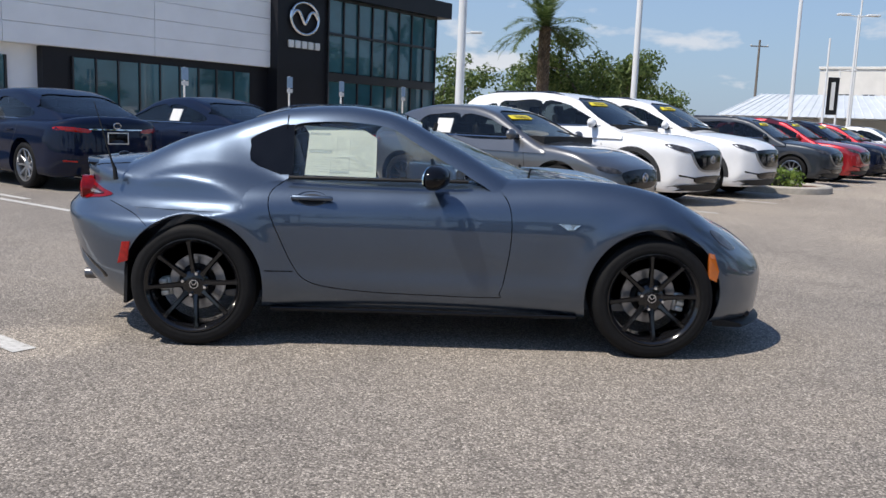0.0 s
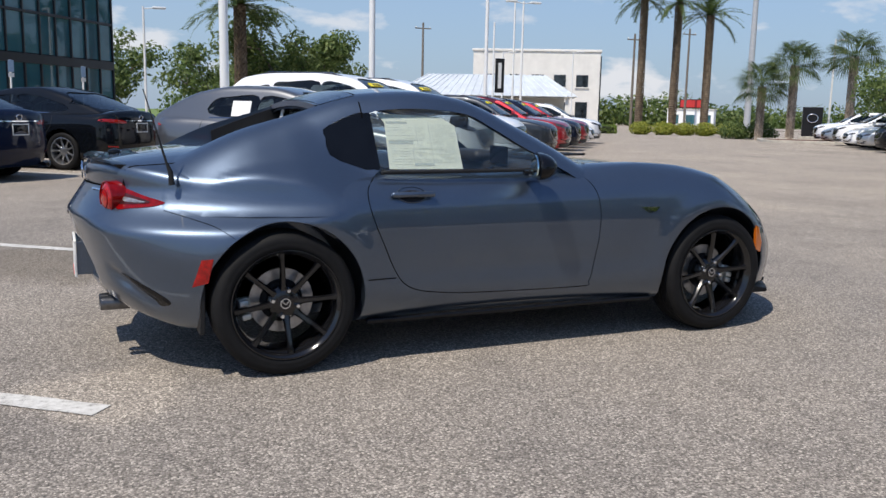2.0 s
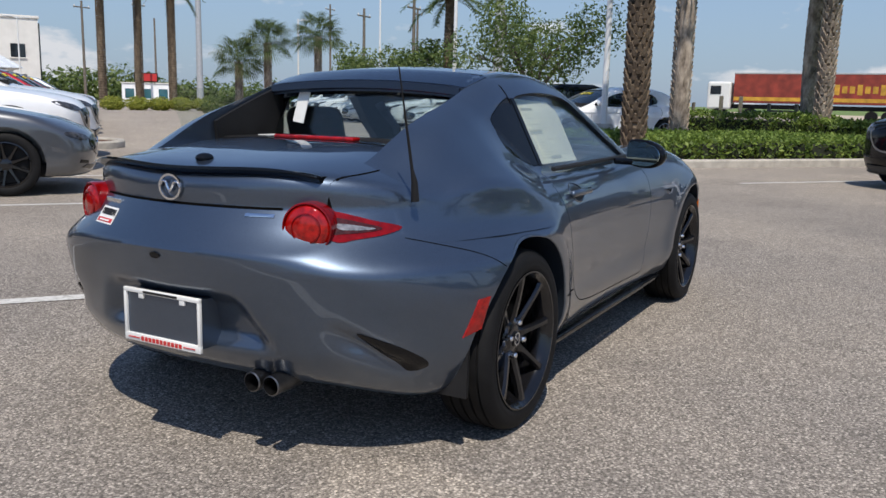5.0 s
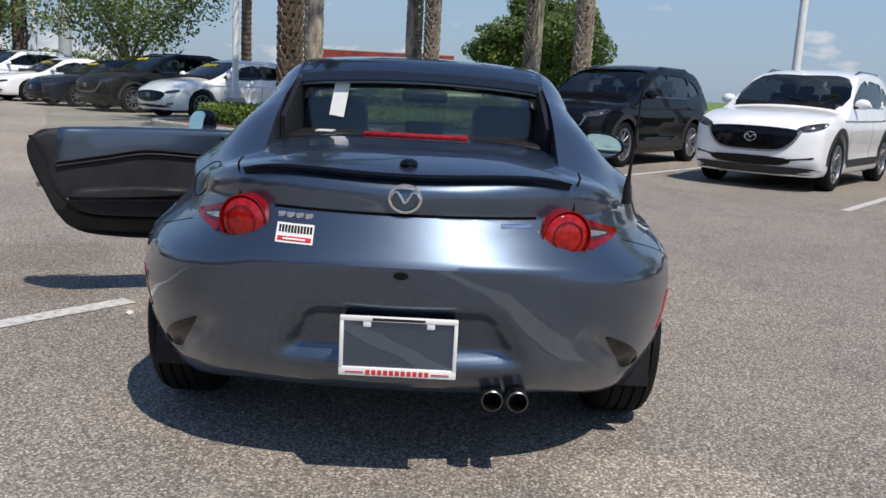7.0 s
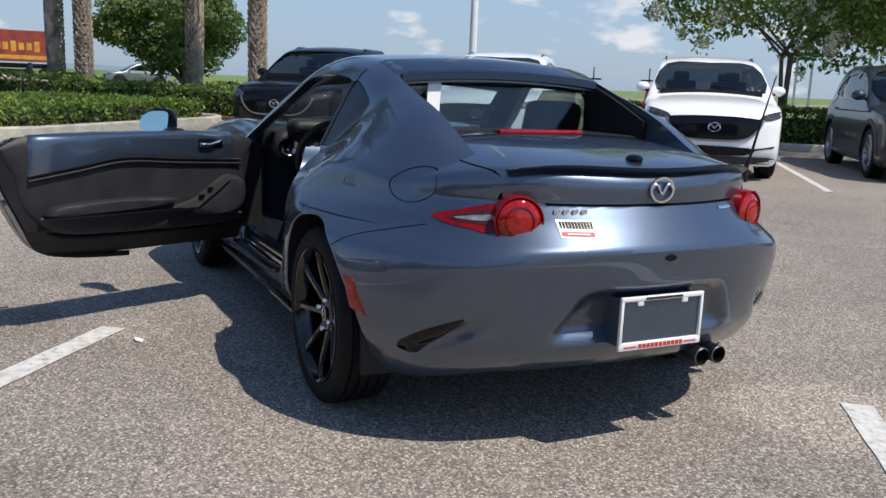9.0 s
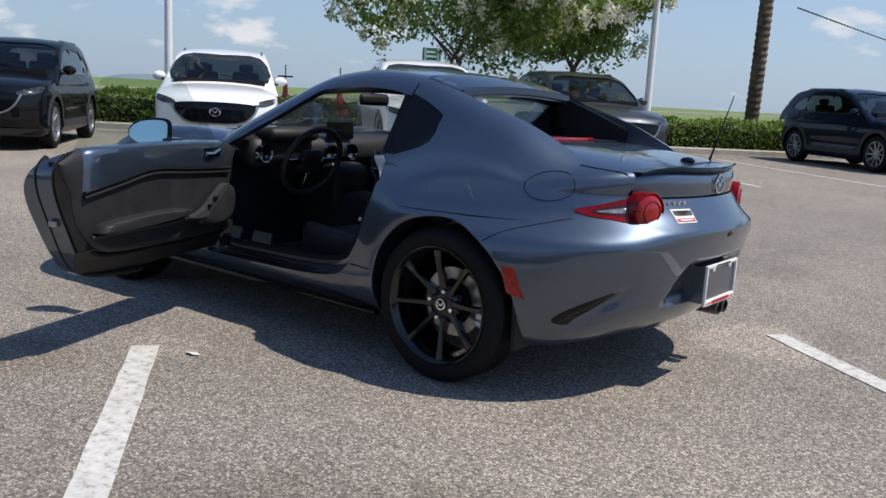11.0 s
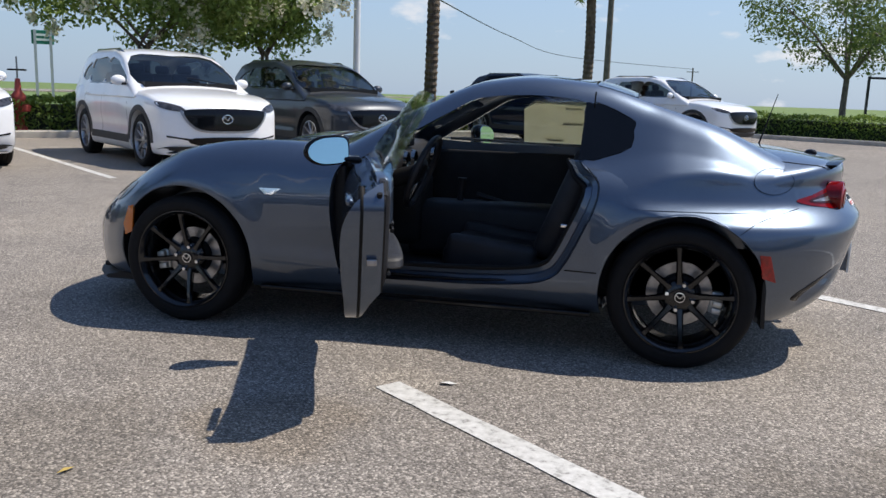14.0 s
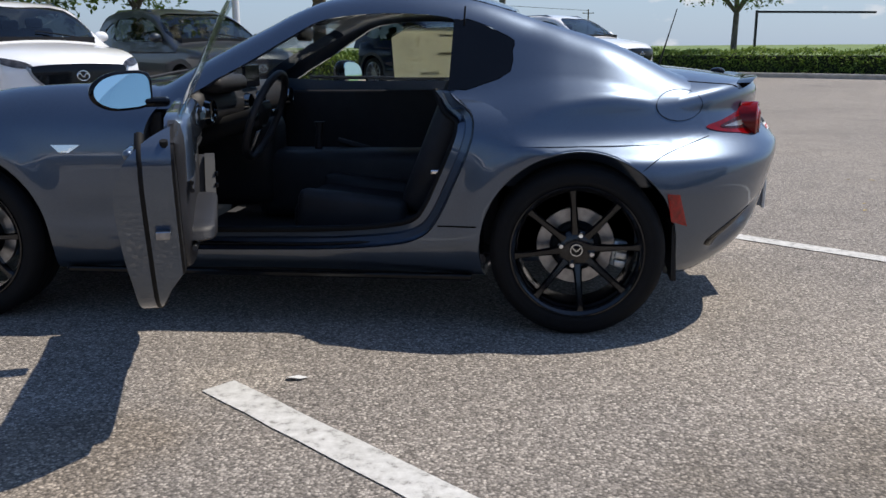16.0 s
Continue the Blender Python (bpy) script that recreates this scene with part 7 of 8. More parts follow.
parked_car(SUV, PAINT_NAVY, "dark navy crossover with silver wheels", uv(11.0, -12.85), IN, FIELD_ROW, size=1.04)
parked_car(SUV, PAINT_WHITE, "white crossover at the row's far end", uv(10.9, -18.2), IN, FIELD_ROW, size=1.12)
parked_car(HATCH, PAINT_GUNMETAL, "grey metallic hatchback with yellow price sticker", uv(-2.6, 6.9), OUT, SHOW_ROW, True, RIM_BLACK, sheet="y-")
parked_car(SUV, PAINT_WHITE, "large white crossover with yellow price sticker", uv(-2.8, 9.7), OUT, SHOW_ROW, True, None, 1.06)
parked_car(SUV, PAINT_WHITE, "large white crossover with yellow price sticker", uv(-2.7, 12.5), OUT, SHOW_ROW, True, None, 1.08)
parked_car(SUV, PAINT_SLATE, "dark grey crossover with yellow price sticker", uv(-2.7, 18.3), OUT, SHOW_ROW, True, None, 0.97)
parked_car(SUV, PAINT_RED, "bright red crossover with yellow price sticker", uv(-2.7, 21.3), OUT, SHOW_ROW, True)
parked_car(SUV, PAINT_NAVY, "navy crossover with yellow price sticker", uv(-2.7, 24.2), OUT, SHOW_ROW, True)
parked_car(SUV, PAINT_RED, "bright red crossover with yellow price sticker", uv(-2.7, 27.1), OUT, SHOW_ROW, True)
parked_car(HATCH, PAINT_WHITE, "white hatchback at the end of the display row", uv(-2.7, 30.0), OUT, SHOW_ROW, True)
parked_car(SUV, PAINT_WHITE, "white crossover at the end of the display row", uv(-2.7, 33.0), OUT, SHOW_ROW)
parked_car(SEDAN, PAINT_NAVY, "dark navy sedan seen from behind, plate frame empty", uv(-12.0, 3.0), IN, BACK_ROW)
parked_car(SEDAN, PAINT_NAVY, "dark blue sedan with window sheet, parked tail out", uv(-12.0, 6.0), IN, BACK_ROW, sheet="y+")
parked_car(SEDAN, PAINT_BLACK, "black sedan parked tail out", uv(-12.0, 9.0), IN, BACK_ROW)
for p, kind, coat, text in ((16.6, HATCH, PAINT_WHITE, "white two-tone compact crossover behind the hedge"), (19.7, SUV, PAINT_BLACK, "black crossover with chrome grille"), (22.7, SEDAN, PAINT_NAVY, "dark sedan in the far row"),
                            (25.7, SEDAN, PAINT_WHITE, "white sedan in the far row"), (28.7, SUV, PAINT_WHITE, "white crossover in the far row"), (31.7, SUV, PAINT_BLACK, "black crossover in the far row"),
                            (34.7, SEDAN, PAINT_SILVER, "silver sedan in the far row"), (37.7, SEDAN, PAINT_WHITE, "white sedan in the far row beside a silver one"), (40.7, SUV, PAINT_WHITE, "white crossover in the far row"), (43.7, SEDAN, PAINT_SILVER, "silver sedan at the far row's end"), (46.7, SUV, PAINT_WHITE, "white crossover at the far row's end")):
    parked_car(kind, coat, text, uv(9.8, p), IN, FAR_ROW, p < 26, None, 1.08 if p == 16.6 else 1.0)
parked_car(SUV, PAINT_SILVER, "grey crossover standing beyond the lawn", (60.7, -4.0), 95, "")

# ---- trees, palms and hedges ----
def leaf_cloud(rng, blobs, count, size, flat=0.4):
    """Many small leaves spread through ellipsoids (centre, radii), denser near their skins."""
    vol = np.array([b[1][0] * b[1][1] * b[1][2] for b in blobs]) ** 0.7
    pick = rng.choice(len(blobs), count, p=vol / vol.sum())
    c = np.array([b[0] for b in blobs])[pick]
    r = np.array([b[1] for b in blobs])[pick]
    d = rng.normal(size=(count, 3))
    d /= np.linalg.norm(d, axis=1)[:, None]
    p = c + d * r * (rng.uniform(0.25, 1.0, (count, 1)) ** 0.5)
    nrm = d + rng.normal(scale=0.7, size=(count, 3)) + np.array((0, 0, flat))
    nrm /= np.linalg.norm(nrm, axis=1)[:, None]
    t = np.cross(nrm, rng.normal(size=(count, 3)))
    t /= np.linalg.norm(t, axis=1)[:, None]
    b = np.cross(nrm, t)
    s = size * rng.uniform(0.6, 1.35, (count, 1))
    v = np.stack((p - t * s, p + b * s * 0.45, p + t * s, p - b * s * 0.45), 1).reshape(-1, 3)
    f = np.arange(count * 4).reshape(-1, 4)
    me = bpy.data.meshes.new("leaves")
    me.from_pydata(v.tolist(), [], f.tolist())
    return me


def limb_tree(name, label, base, height, spread, crown_low, seed, mat, leaves, leaf, blossoms=0, thin=0.07, stems=1):
    rng, rr = np.random.default_rng(seed), random.Random(seed)
    tree = thing(name, label, "tree", at=pose(*base))
    wood = bmesh.new()
    blobs = []
    for s in range(stems):
        lean = Vector((rr.uniform(-0.25, 0.25), rr.uniform(-0.25, 0.25), 0)) if stems > 1 else Vector((0, 0, 0))
        fork = Vector((0, 0, crown_low * 0.75)) + lean
        tube(wood, [Vector((lean.x * 0.3, lean.y * 0.3, -0.1)), fork * 0.5 + Vector((0.03, 0.02, 0)), fork], [thin * 1.5, thin * 1.1, thin], 9)
        for k in range(max(3, 7 // stems)):
            a = 2 * math.pi * (k + rr.random() * 0.6) / max(3, 7 // stems)
            reach = spread * rr.uniform(0.45, 0.85)
            tip = Vector((math.cos(a) * reach, math.sin(a) * reach, crown_low + (height - crown_low) * rr.uniform(0.25, 0.85)))
            mid_ = fork.lerp(tip, 0.5) + Vector((0, 0, 0.25))
            tube(wood, [fork, mid_, tip], [thin * 0.7, thin * 0.42, thin * 0.15], 7)
            for q in range(3):
                e = tip + Vector((rr.uniform(-1, 1), rr.uniform(-1, 1), rr.uniform(-0.5, 0.8))) * spread * 0.30
                tube(wood, [mid_.lerp(tip, 0.6), e], [thin * 0.25, thin * 0.06], 5)
                w = spread * rr.uniform(0.16, 0.30)
                blobs.append((tuple(e), (w, w, w * rr.uniform(0.55, 0.9))))
            for u in (0.45, 0.75, 1.0):
                w = spread * rr.uniform(0.24, 0.36)
                c = fork.lerp(tip, u) + Vector((rr.uniform(-0.3, 0.3), rr.uniform(-0.3, 0.3), 0.25 * u)) * spread * 0.3
                blobs.append((tuple(c), (w, w, w * 0.75)))
    part("trunk", wood, BARK_TREE, tree, smooth=60)
    crown = leaf_cloud(rng, blobs, leaves, leaf)
    part("crown", crown, mat, tree)
    if blossoms:
        v, f = [], []
        for k in range(blossoms):
            heart = Vector((0, 0, crown_low + 0.9 * (height - crown_low)))
            tries = []
            for q in range(2):
                b = blobs[rr.randrange(len(blobs))]
                d = Vector((rr.gauss(0, 1), rr.gauss(0, 1), rr.gauss(0.0, 0.9))).normalized()
                tries.append(Vector(b[0]) + Vector((d.x * b[1][0], d.y * b[1][1], d.z * b[1][2])) * 1.05)
            c = max(tries, key=lambda p: (p - heart).length)
            for q in range(60):
                o = Vector((rr.gauss(0, 0.075), rr.gauss(0, 0.075), rr.gauss(0, 0.10)))
                n = Vector((rr.gauss(0, 1), rr.gauss(0, 1), rr.gauss(0, 1))).normalized()
                t = n.orthogonal().normalized() * 0.042
                u = n.cross(t)
                i = len(v)
                v += [tuple(c + o - t), tuple(c + o - u), tuple(c + o + t), tuple(c + o + u)]
                f.append((i, i + 1, i + 2, i + 3))
        me = bpy.data.meshes.new("blossoms")
        me.from_pydata(v, [], f)
        tagged(part("blossom", me, BLOOM, tree), "creamy white blossom clusters", "", "", "stuff")
    return tree


def palm_trunk(height, r0, r1, rr, rough):
    bm = bmesh.new()
    pts, rad = [], []
    n = int(height / 0.09)
    for k in range(n + 1):
        z = height * k / n
        pts.append((0.10 * math.sin(z * 0.5 + rr.random() * 0.02), 0.06 * math.sin(z * 0.37), z - 0.1))
        rad.append((r0 + (r1 - r0) * k / n) * (1 + (rough if k % 2 else -rough) * rr.uniform(0.6, 1.2)) * (1.25 - 0.25 * min(1, z / 0.5)))
    tube(bm, pts, rad, 14)
    return bm, Vector(pts[-1])


def boots(height, r, rr):
    """Criss-cross leaf bases that cover a palm trunk."""
    v, f = [], []
    z, row = 0.2, 0
    while z < height:
        for k in range(9):
            a = 2 * math.pi * (k + 0.5 * (row % 2)) / 9 + rr.uniform(-0.08, 0.08)
            o = Vector((math.cos(a), math.sin(a), 0))
            t = Vector((-math.sin(a), math.cos(a), 0))
            w = 0.062 * rr.uniform(0.8, 1.2)
            c = o * r + Vector((0, 0, z + rr.uniform(-0.03, 0.03)))
            i = len(v)
            v += [tuple(c - t * w), tuple(c + t * w), tuple(c + o * 0.05 + Vector((0, 0, 0.15)) + t * w * 0.35), tuple(c + o * 0.05 + Vector((0, 0, 0.15)) - t * w * 0.35), tuple(c - o * 0.02 + Vector((0, 0, 0.18)))]
            f += [(i, i + 1, i + 2, i + 3), (i + 3, i + 2, i + 4), (i + 1, i + 4, i + 2), (i, i + 3, i + 4)]
        z += 0.115
        row += 1
    me = bpy.data.meshes.new("boots")
    me.from_pydata(v, [], f)
    return me


def fronds(top, count, length, rr, fan=False, droop=0.62):
    v, f = [], []
    for k in range(count):
        a = 2 * math.pi * k * 0.618 + rr.uniform(-0.2, 0.2)
        up = rr.uniform(-0.45, 1.3)
        o = Vector((math.cos(a), math.sin(a), 0))
        t = Vector((-math.sin(a), math.cos(a), 0))
        L = length * rr.uniform(0.8, 1.1)
        if fan:
            c = top + (o * math.cos(up) + Vector((0, 0, math.sin(up)))) * L * 0.55
            ax = (o * math.cos(up - 0.3) + Vector((0, 0, math.sin(up - 0.3)))).normalized()
            i = len(v)
            s = t * 0.012
            v += [tuple(top - s), tuple(top + s), tuple(c + s), tuple(c - s)]
            f.append((i, i + 1, i + 2, i + 3))
            for q in range(19):
                b = (q - 9) / 9 * 1.75
                dv = ax * math.cos(b) + t * math.sin(b)
                tip = c + dv * L * 0.55 * (1 - 0.12 * abs(b)) + Vector((0, 0, -0.14 * L * (1 + abs(b) * 0.4)))
                wv = dv.cross(Vector((0, 0, 1))).normalized() * 0.022
                i = len(v)
                v += [tuple(c), tuple(c + dv * L * 0.3 + wv), tuple(tip), tuple(c + dv * L * 0.3 - wv)]
                f.append((i, i + 1, i + 2, i + 3))
            continue
        prev = top
        for q in range(1, 15):
            u = q / 14
            ang = up - droop * u * u * 1.3
            cur = prev + (o * math.cos(ang) + Vector((0, 0, math.sin(ang)))) * L / 14
            i = len(v)
            w = t * 0.022 * (1.1 - u)
            v += [tuple(prev - w), tuple(prev + w), tuple(cur + w), tuple(cur - w)]
            f.append((i, i + 1, i + 2, i + 3))
            ll = 0.60 * (1 - 0.55 * u) * (0.5 + min(1, u * 3) * 0.5)
            for sgn in (-1, 1):
                for h in (0.0, 0.33, 0.66):
                    r = prev.lerp(cur, h)
                    tip = r + t * sgn * ll * 0.8 + (cur - prev).normalized() * ll * 0.65 + Vector((0, 0, 0.10 - 0.2 * rr.random()))
                    e = (cur - prev).normalized() * 0.034
                    i = len(v)
                    v += [tuple(r - e), tuple(r + e), tuple(tip)]
                    f.append((i, i + 1, i + 2))
            prev = cur
    me = bpy.data.meshes.new("fronds")
    me.from_pydata(v, [], f)
    return me


def palm(kind, label, base, height, seed, radius=0.2, count=34, length=2.4):
    rr = random.Random(seed)
    tree = thing(kind, label, "palm tree", "palms", at=pose(*base, 0, 0, rr.uniform(0, 360)))
    fan = kind == "sabal_palm"
    bm, top = palm_trunk(height, radius, radius * 0.85, rr, 0.03 if fan else 0.07)
    part("trunk", bm, BARK_SABAL if fan else BARK_PALM, tree, smooth=None if not fan else 60)
    if fan:
        tagged(part("leaf_sheath", boots(height - 0.2, radius * 1.0, rr), BARK_SABAL, tree), "pale criss-cross leaf bases", "", "", "stuff")
    elif radius > 0.21:
        tagged(part("leaf_sheath", boots(height - 0.2, radius * 1.02, rr), BARK_PALM, tree), "rough brown leaf bases", "", "", "stuff")
    tagged(part("frond", fronds(top, count, length, rr, fan), LEAF_PALM, tree), "", "", "", "stuff")
    return tree


def hedge(label, pts, width, height, seed, density=900, mat=None, z=0.0):
    """A clipped hedge along points: a near-black core for its shaded inside and a coat of small leaves."""
    rng = np.random.default_rng(seed)
    ob = thing("hedge", label, "hedge", "hedges")
    core = bmesh.new()
    pts = [Vector((p[0], p[1], 0)) for p in pts]
    vs, leaves = [], []
    for a, b in zip(pts, pts[1:]):
        t = (b - a).normalized()
        n = Vector((-t.y, t.x, 0))
        L = (b - a).length
        mid_ = (a + b) / 2
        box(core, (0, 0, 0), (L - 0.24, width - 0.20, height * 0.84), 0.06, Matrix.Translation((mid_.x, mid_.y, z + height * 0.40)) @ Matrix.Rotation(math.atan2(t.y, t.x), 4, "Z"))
        k = int(L * density * (width * 0.5 + height))
        s = rng.uniform(0, L, k)
        per = rng.uniform(0, width + 2 * height, k)
        side = np.where(per < height, -1, np.where(per < height + width, 0, 1))
        off = np.where(side == 0, per - height - width / 2, side * width / 2)
        zz = np.where(side == 0, height, np.where(side < 0, per, per - height - width))
        wob = 0.06 * np.sin(s * 3.1) + 0.05 * np.sin(s * 7.7 + 1) + 0.04 * np.sin(s * 1.3)
        off = off * (1 + 0.5 * wob) + rng.normal(scale=0.035, size=k)
        zz = zz * (1 + 0.8 * wob) + rng.normal(scale=0.035, size=k)
        base = np.array(a)[None] + np.array(t)[None] * s[:, None] + np.array(n)[None] * off[:, None]
        base[:, 2] = z + np.maximum(zz, 0.02)
        leaves.append(base)
        for end, at_ in ((a, -0.02), (b, 0.02)):
            q = int(width * height * density * 1.3)
            cap = np.array(end)[None] + np.array(t)[None] * rng.normal(at_, 0.05, q)[:, None] + np.array(n)[None] * rng.uniform(-width / 2, width / 2, q)[:, None]
            cap[:, 2] = z + rng.uniform(0.0, height * 1.02, q)
            leaves.append(cap)
    p = np.concatenate(leaves)
    k = len(p)
    nrm = rng.normal(size=(k, 3)) + np.array((0, 0, 0.5))
    nrm /= np.linalg.norm(nrm, axis=1)[:, None]
    t = np.cross(nrm, rng.normal(size=(k, 3)))
    t /= np.linalg.norm(t, axis=1)[:, None]
    b = np.cross(nrm, t)
    s = 0.05 * rng.uniform(0.6, 1.4, (k, 1))
    v = np.stack((p - t * s, p + b * s * 0.5, p + t * s, p - b * s * 0.5), 1).reshape(-1, 3)
    me = bpy.data.meshes.new("leaves")
    me.from_pydata(v.tolist(), [], np.arange(k * 4).reshape(-1, 4).tolist())
    part("shade_core", core, HEDGE_CORE, ob)
    part("leaves", me, mat or LEAF_HEDGE, ob)
    return ob


# field side
hedge("clipped green hedge behind the parked crossovers", [uv(16.3, -23), uv(16.3, -14), uv(16.3, -5), uv(16.3, 3), uv(16.3, 14)], 0.9, 0.8, 1, 1100)
hedge("low clipped shrubs filling the palm island", [uv(8.2, 11.4), uv(14.6, 11.4)], 4.2, 0.36, 2, 900, z=0.1)
hedge("clipped hedge beyond the palm island", [uv(16.6, 14), uv(16.6, 30), uv(16.6, 46)], 0.9, 0.9, 3, 600)
hedge("clipped hedge along the far kerb", [uv(4.0, -26.5), uv(15.0, -26.5)], 1.0, 0.8, 4, 800)
hedge("small shrub bed between display cars", [uv(-3.4, 15.1), uv(-2.0, 15.1)], 1.0, 0.32, 5, 420, z=0.1)
limb_tree("crape_myrtle", "crape myrtle in white blossom by the hedge", (10.6, -14.2, 0.05), 5.8, 4.6, 2.65, 11, LEAF_MYRTLE, 36000, 0.08, 330, 0.045, 3)
limb_tree("crape_myrtle", "crape myrtle in white blossom beyond the hedge", (8.8, -17.0, 0.05), 5.2, 2.9, 2.6, 12, LEAF_MYRTLE, 18000, 0.075, 16, 0.05, 2)
limb_tree("young_oak", "young oak with an open green crown", (-8.9, -32.3, 0), 6.3, 3.9, 3.0, 13, LEAF_OAK, 9000, 0.085, 0, 0.11)
limb_tree("oak_tree", "broad green oak behind the display row", (9.0, 39.0, 0), 5.9, 3.5, 1.2, 24, LEAF_OAK, 15000, 0.12, 0, 0.16)
limb_tree("oak_tree", "leafy tree in the far row's island", (28.5, 11.8, 0), 4.9, 3.9, 1.7, 15, LEAF_OAK, 8500, 0.085, 0, 0.12)
limb_tree("oak_tree", "leafy tree in the far row's island", (31.6, 20.8, 0), 3.9, 3.2, 1.5, 16, LEAF_OAK, 7000, 0.10, 0, 0.12)
limb_tree("oak_tree", "dense round tree on the lawn", (50.4, -6.9, 0), 7.0, 4.6, 0.6, 17, LEAF_OAK, 30000, 0.14, 0, 0.18)
for k, (x, y) in enumerate(((2, 88), (-8, 95), (14, 90), (22, 105), (33, 118), (70, 110))):
    limb_tree("oak_tree", "distant dark green tree", (x, y, 0), 8.0, 6.0, 1.0, 20 + k, LEAF_OAK, 5000, 0.26, 0, 0.2)
palm("date_palm", "tall date palm behind the display row", (5.6, 35.0, 0), 5.9, 31, 0.24, 36, 3.0)
for k, (x, y) in enumerate(((40.5, 51.9), (42.5, 50.2), (44.3, 48.6))):
    palm("date_palm", "tall slender palm in the entrance bed", (x, y, 0), (10.6, 10.2, 9.2)[k], 40 + k, 0.27, 34, 3.0)
palm("date_palm", "date palm beyond the far row", (32.3, 17.7, 0), 6.0, 45, 0.24, 36, 3.0)
palm("date_palm", "date palm with rough brown trunk in the island", (12.9, 2.95, 0.1), 7.4, 46, 0.22, 36, 2.8)
palm("date_palm", "slender palm by the hedge of the far row", (27.6, 7.1, 0), 6.4, 47, 0.2, 30, 2.6)
for k, (x, y, h) in enumerate(((17.55, 3.2, 6.2), (24.0, 0.9, 6.0), (21.3, 0.3, 6.6), (22.0, -2.7, 6.1), (18.0, -3.6, 6.4), (36.8, 32.7, 4.4), (39.4, 30.9, 4.9), (35.9, 34.2, 3.2))):
    palm("sabal_palm", "sabal palm with pale criss-cross trunk", (x, y, 0), h, 50 + k, 0.21, 64, 1.9)
palm("date_palm", "palm with ringed trunk behind the hedge", (5.3, -20.9, 0), 7.5, 60, 0.2, 34, 2.6)
palm("date_palm", "palm with ringed trunk farther along the hedge", (1.1, -28.4, 0), 6.1, 61, 0.2, 34, 2.0)

# ---- entrance, road signs and distance ----
for k, (a0, a1, dist, h) in enumerate(((18, 34, 150, 5.5), (34, 50, 140, 5.0), (50, 66, 128, 6.0), (66, 84, 135, 6.5))):
    rr, nr = random.Random(70 + k), np.random.default_rng(70 + k)
    blobs = []
    for q in range(26):
        a = radians(a0 + (a1 - a0) * (q + rr.random()) / 26)
        w, hh = rr.uniform(2.6, 5.5), h * rr.uniform(0.18, 0.50)
        r_ = dist * rr.uniform(0.97, 1.04)
        blobs.append(((r_ * math.cos(a), r_ * math.sin(a), hh * 0.85), (w, w, hh)))
    tagged(part("far_woods", leaf_cloud(nr, blobs, 6000, 0.40), LEAF_OAK), "low dark green tree line along the horizon", "woods", "", "stuff")

hedge("low green hedge along the entrance drive", [(27.5, 51.0), (34.5, 46.6)], 1.0, 0.6, 81, 600)
for k, (x, y, r) in enumerate(((35.2, 44.6, 0.85), (36.5, 43.7, 0.95), (37.7, 42.9, 0.85), (38.8, 42.1, 0.95), (40.0, 41.2, 0.85))):
    b = thing("shrub", "yellow-green rounded shrub in the entrance bed", "shrub", "entrance shrubs", at=pose(x, y, 0))
    nr = np.random.default_rng(90 + k)
    part("leaves", leaf_cloud(nr, [((0, 0, 0.45), (r, r, 0.5)), ((0.3, 0.2, 0.35), (r * 0.7, r * 0.7, 0.4))], 2600, 0.07), LEAF_GOLD, b)
for k, (x, y) in enumerate(((35.2, 35.6), (36.6, 35.0))):
    b = thing("shrub", "sprawling dry green shrub by the kerb", "shrub", "kerb shrubs", at=pose(x, y, 0))
    nr = np.random.default_rng(97 + k)
    part("leaves", leaf_cloud(nr, [((0, 0, 0.5), (0.9, 0.9, 0.6)), ((0.5, -0.3, 0.35), (0.7, 0.7, 0.4))], 2200, 0.07), LEAF_OAK, b)


def roadside_store():
    ob = thing("roadside_store", "small white building with red illuminated sign", "building", at=pose(66.0, 75.5, 0, 0, 0, -46) @ Matrix.Scale(0.75, 4))
    part("wall", boxed((0, 0, 1.5), (7.0, 4.0, 3.0)), WALL_WHITE, ob)
    part("roof", boxed((0, 0, 3.06), (7.3, 4.3, 0.14), 0.03), WALL_CREAM, ob)
    sg = part("roof_sign", boxed((0, -2.1, 3.9), (3.4, 0.25, 1.35), 0.04), TRIM_BLACK, ob, "black framed red sign")
    part("sign_face", boxed((0, -2.24, 3.9), (3.1, 0.04, 1.1)), RED_PRINT, sg)
    for x in (-1.2, 1.2):
        part("sign_post", boxed((x, -2.1, 3.15), (0.14, 0.14, 0.3)), TRIM_BLACK, sg)
    for x in (-2.4, 0.0, 2.4):
        part("window", boxed((x, -2.0, 1.5), (1.3, 0.08, 1.4)), BUILDING_GLASS, ob)


def monument_sign():
    ob = thing("monument_sign", "black monument sign with a silver emblem", "sign", at=pose(44.3, 38.0, 0, 0, 0, -40) @ Matrix.Scale(0.78, 4))
    part("panel", boxed((0, 0, 1.35), (1.6, 0.4, 2.7), 0.04), WALL_DARK, ob)
    em = tube(bmesh.new(), [(0.42 * math.cos(2 * math.pi * q / 32), -0.24, 1.75 + 0.36 * math.sin(2 * math.pi * q / 32)) for q in range(33)], 0.05, 8, False)
    part("emblem", em, CHROME, ob, "silver oval ring", 50)
    part("plinth", boxed((0, 0, 0.1), (1.9, 0.6, 0.2), 0.03), CONCRETE, ob)


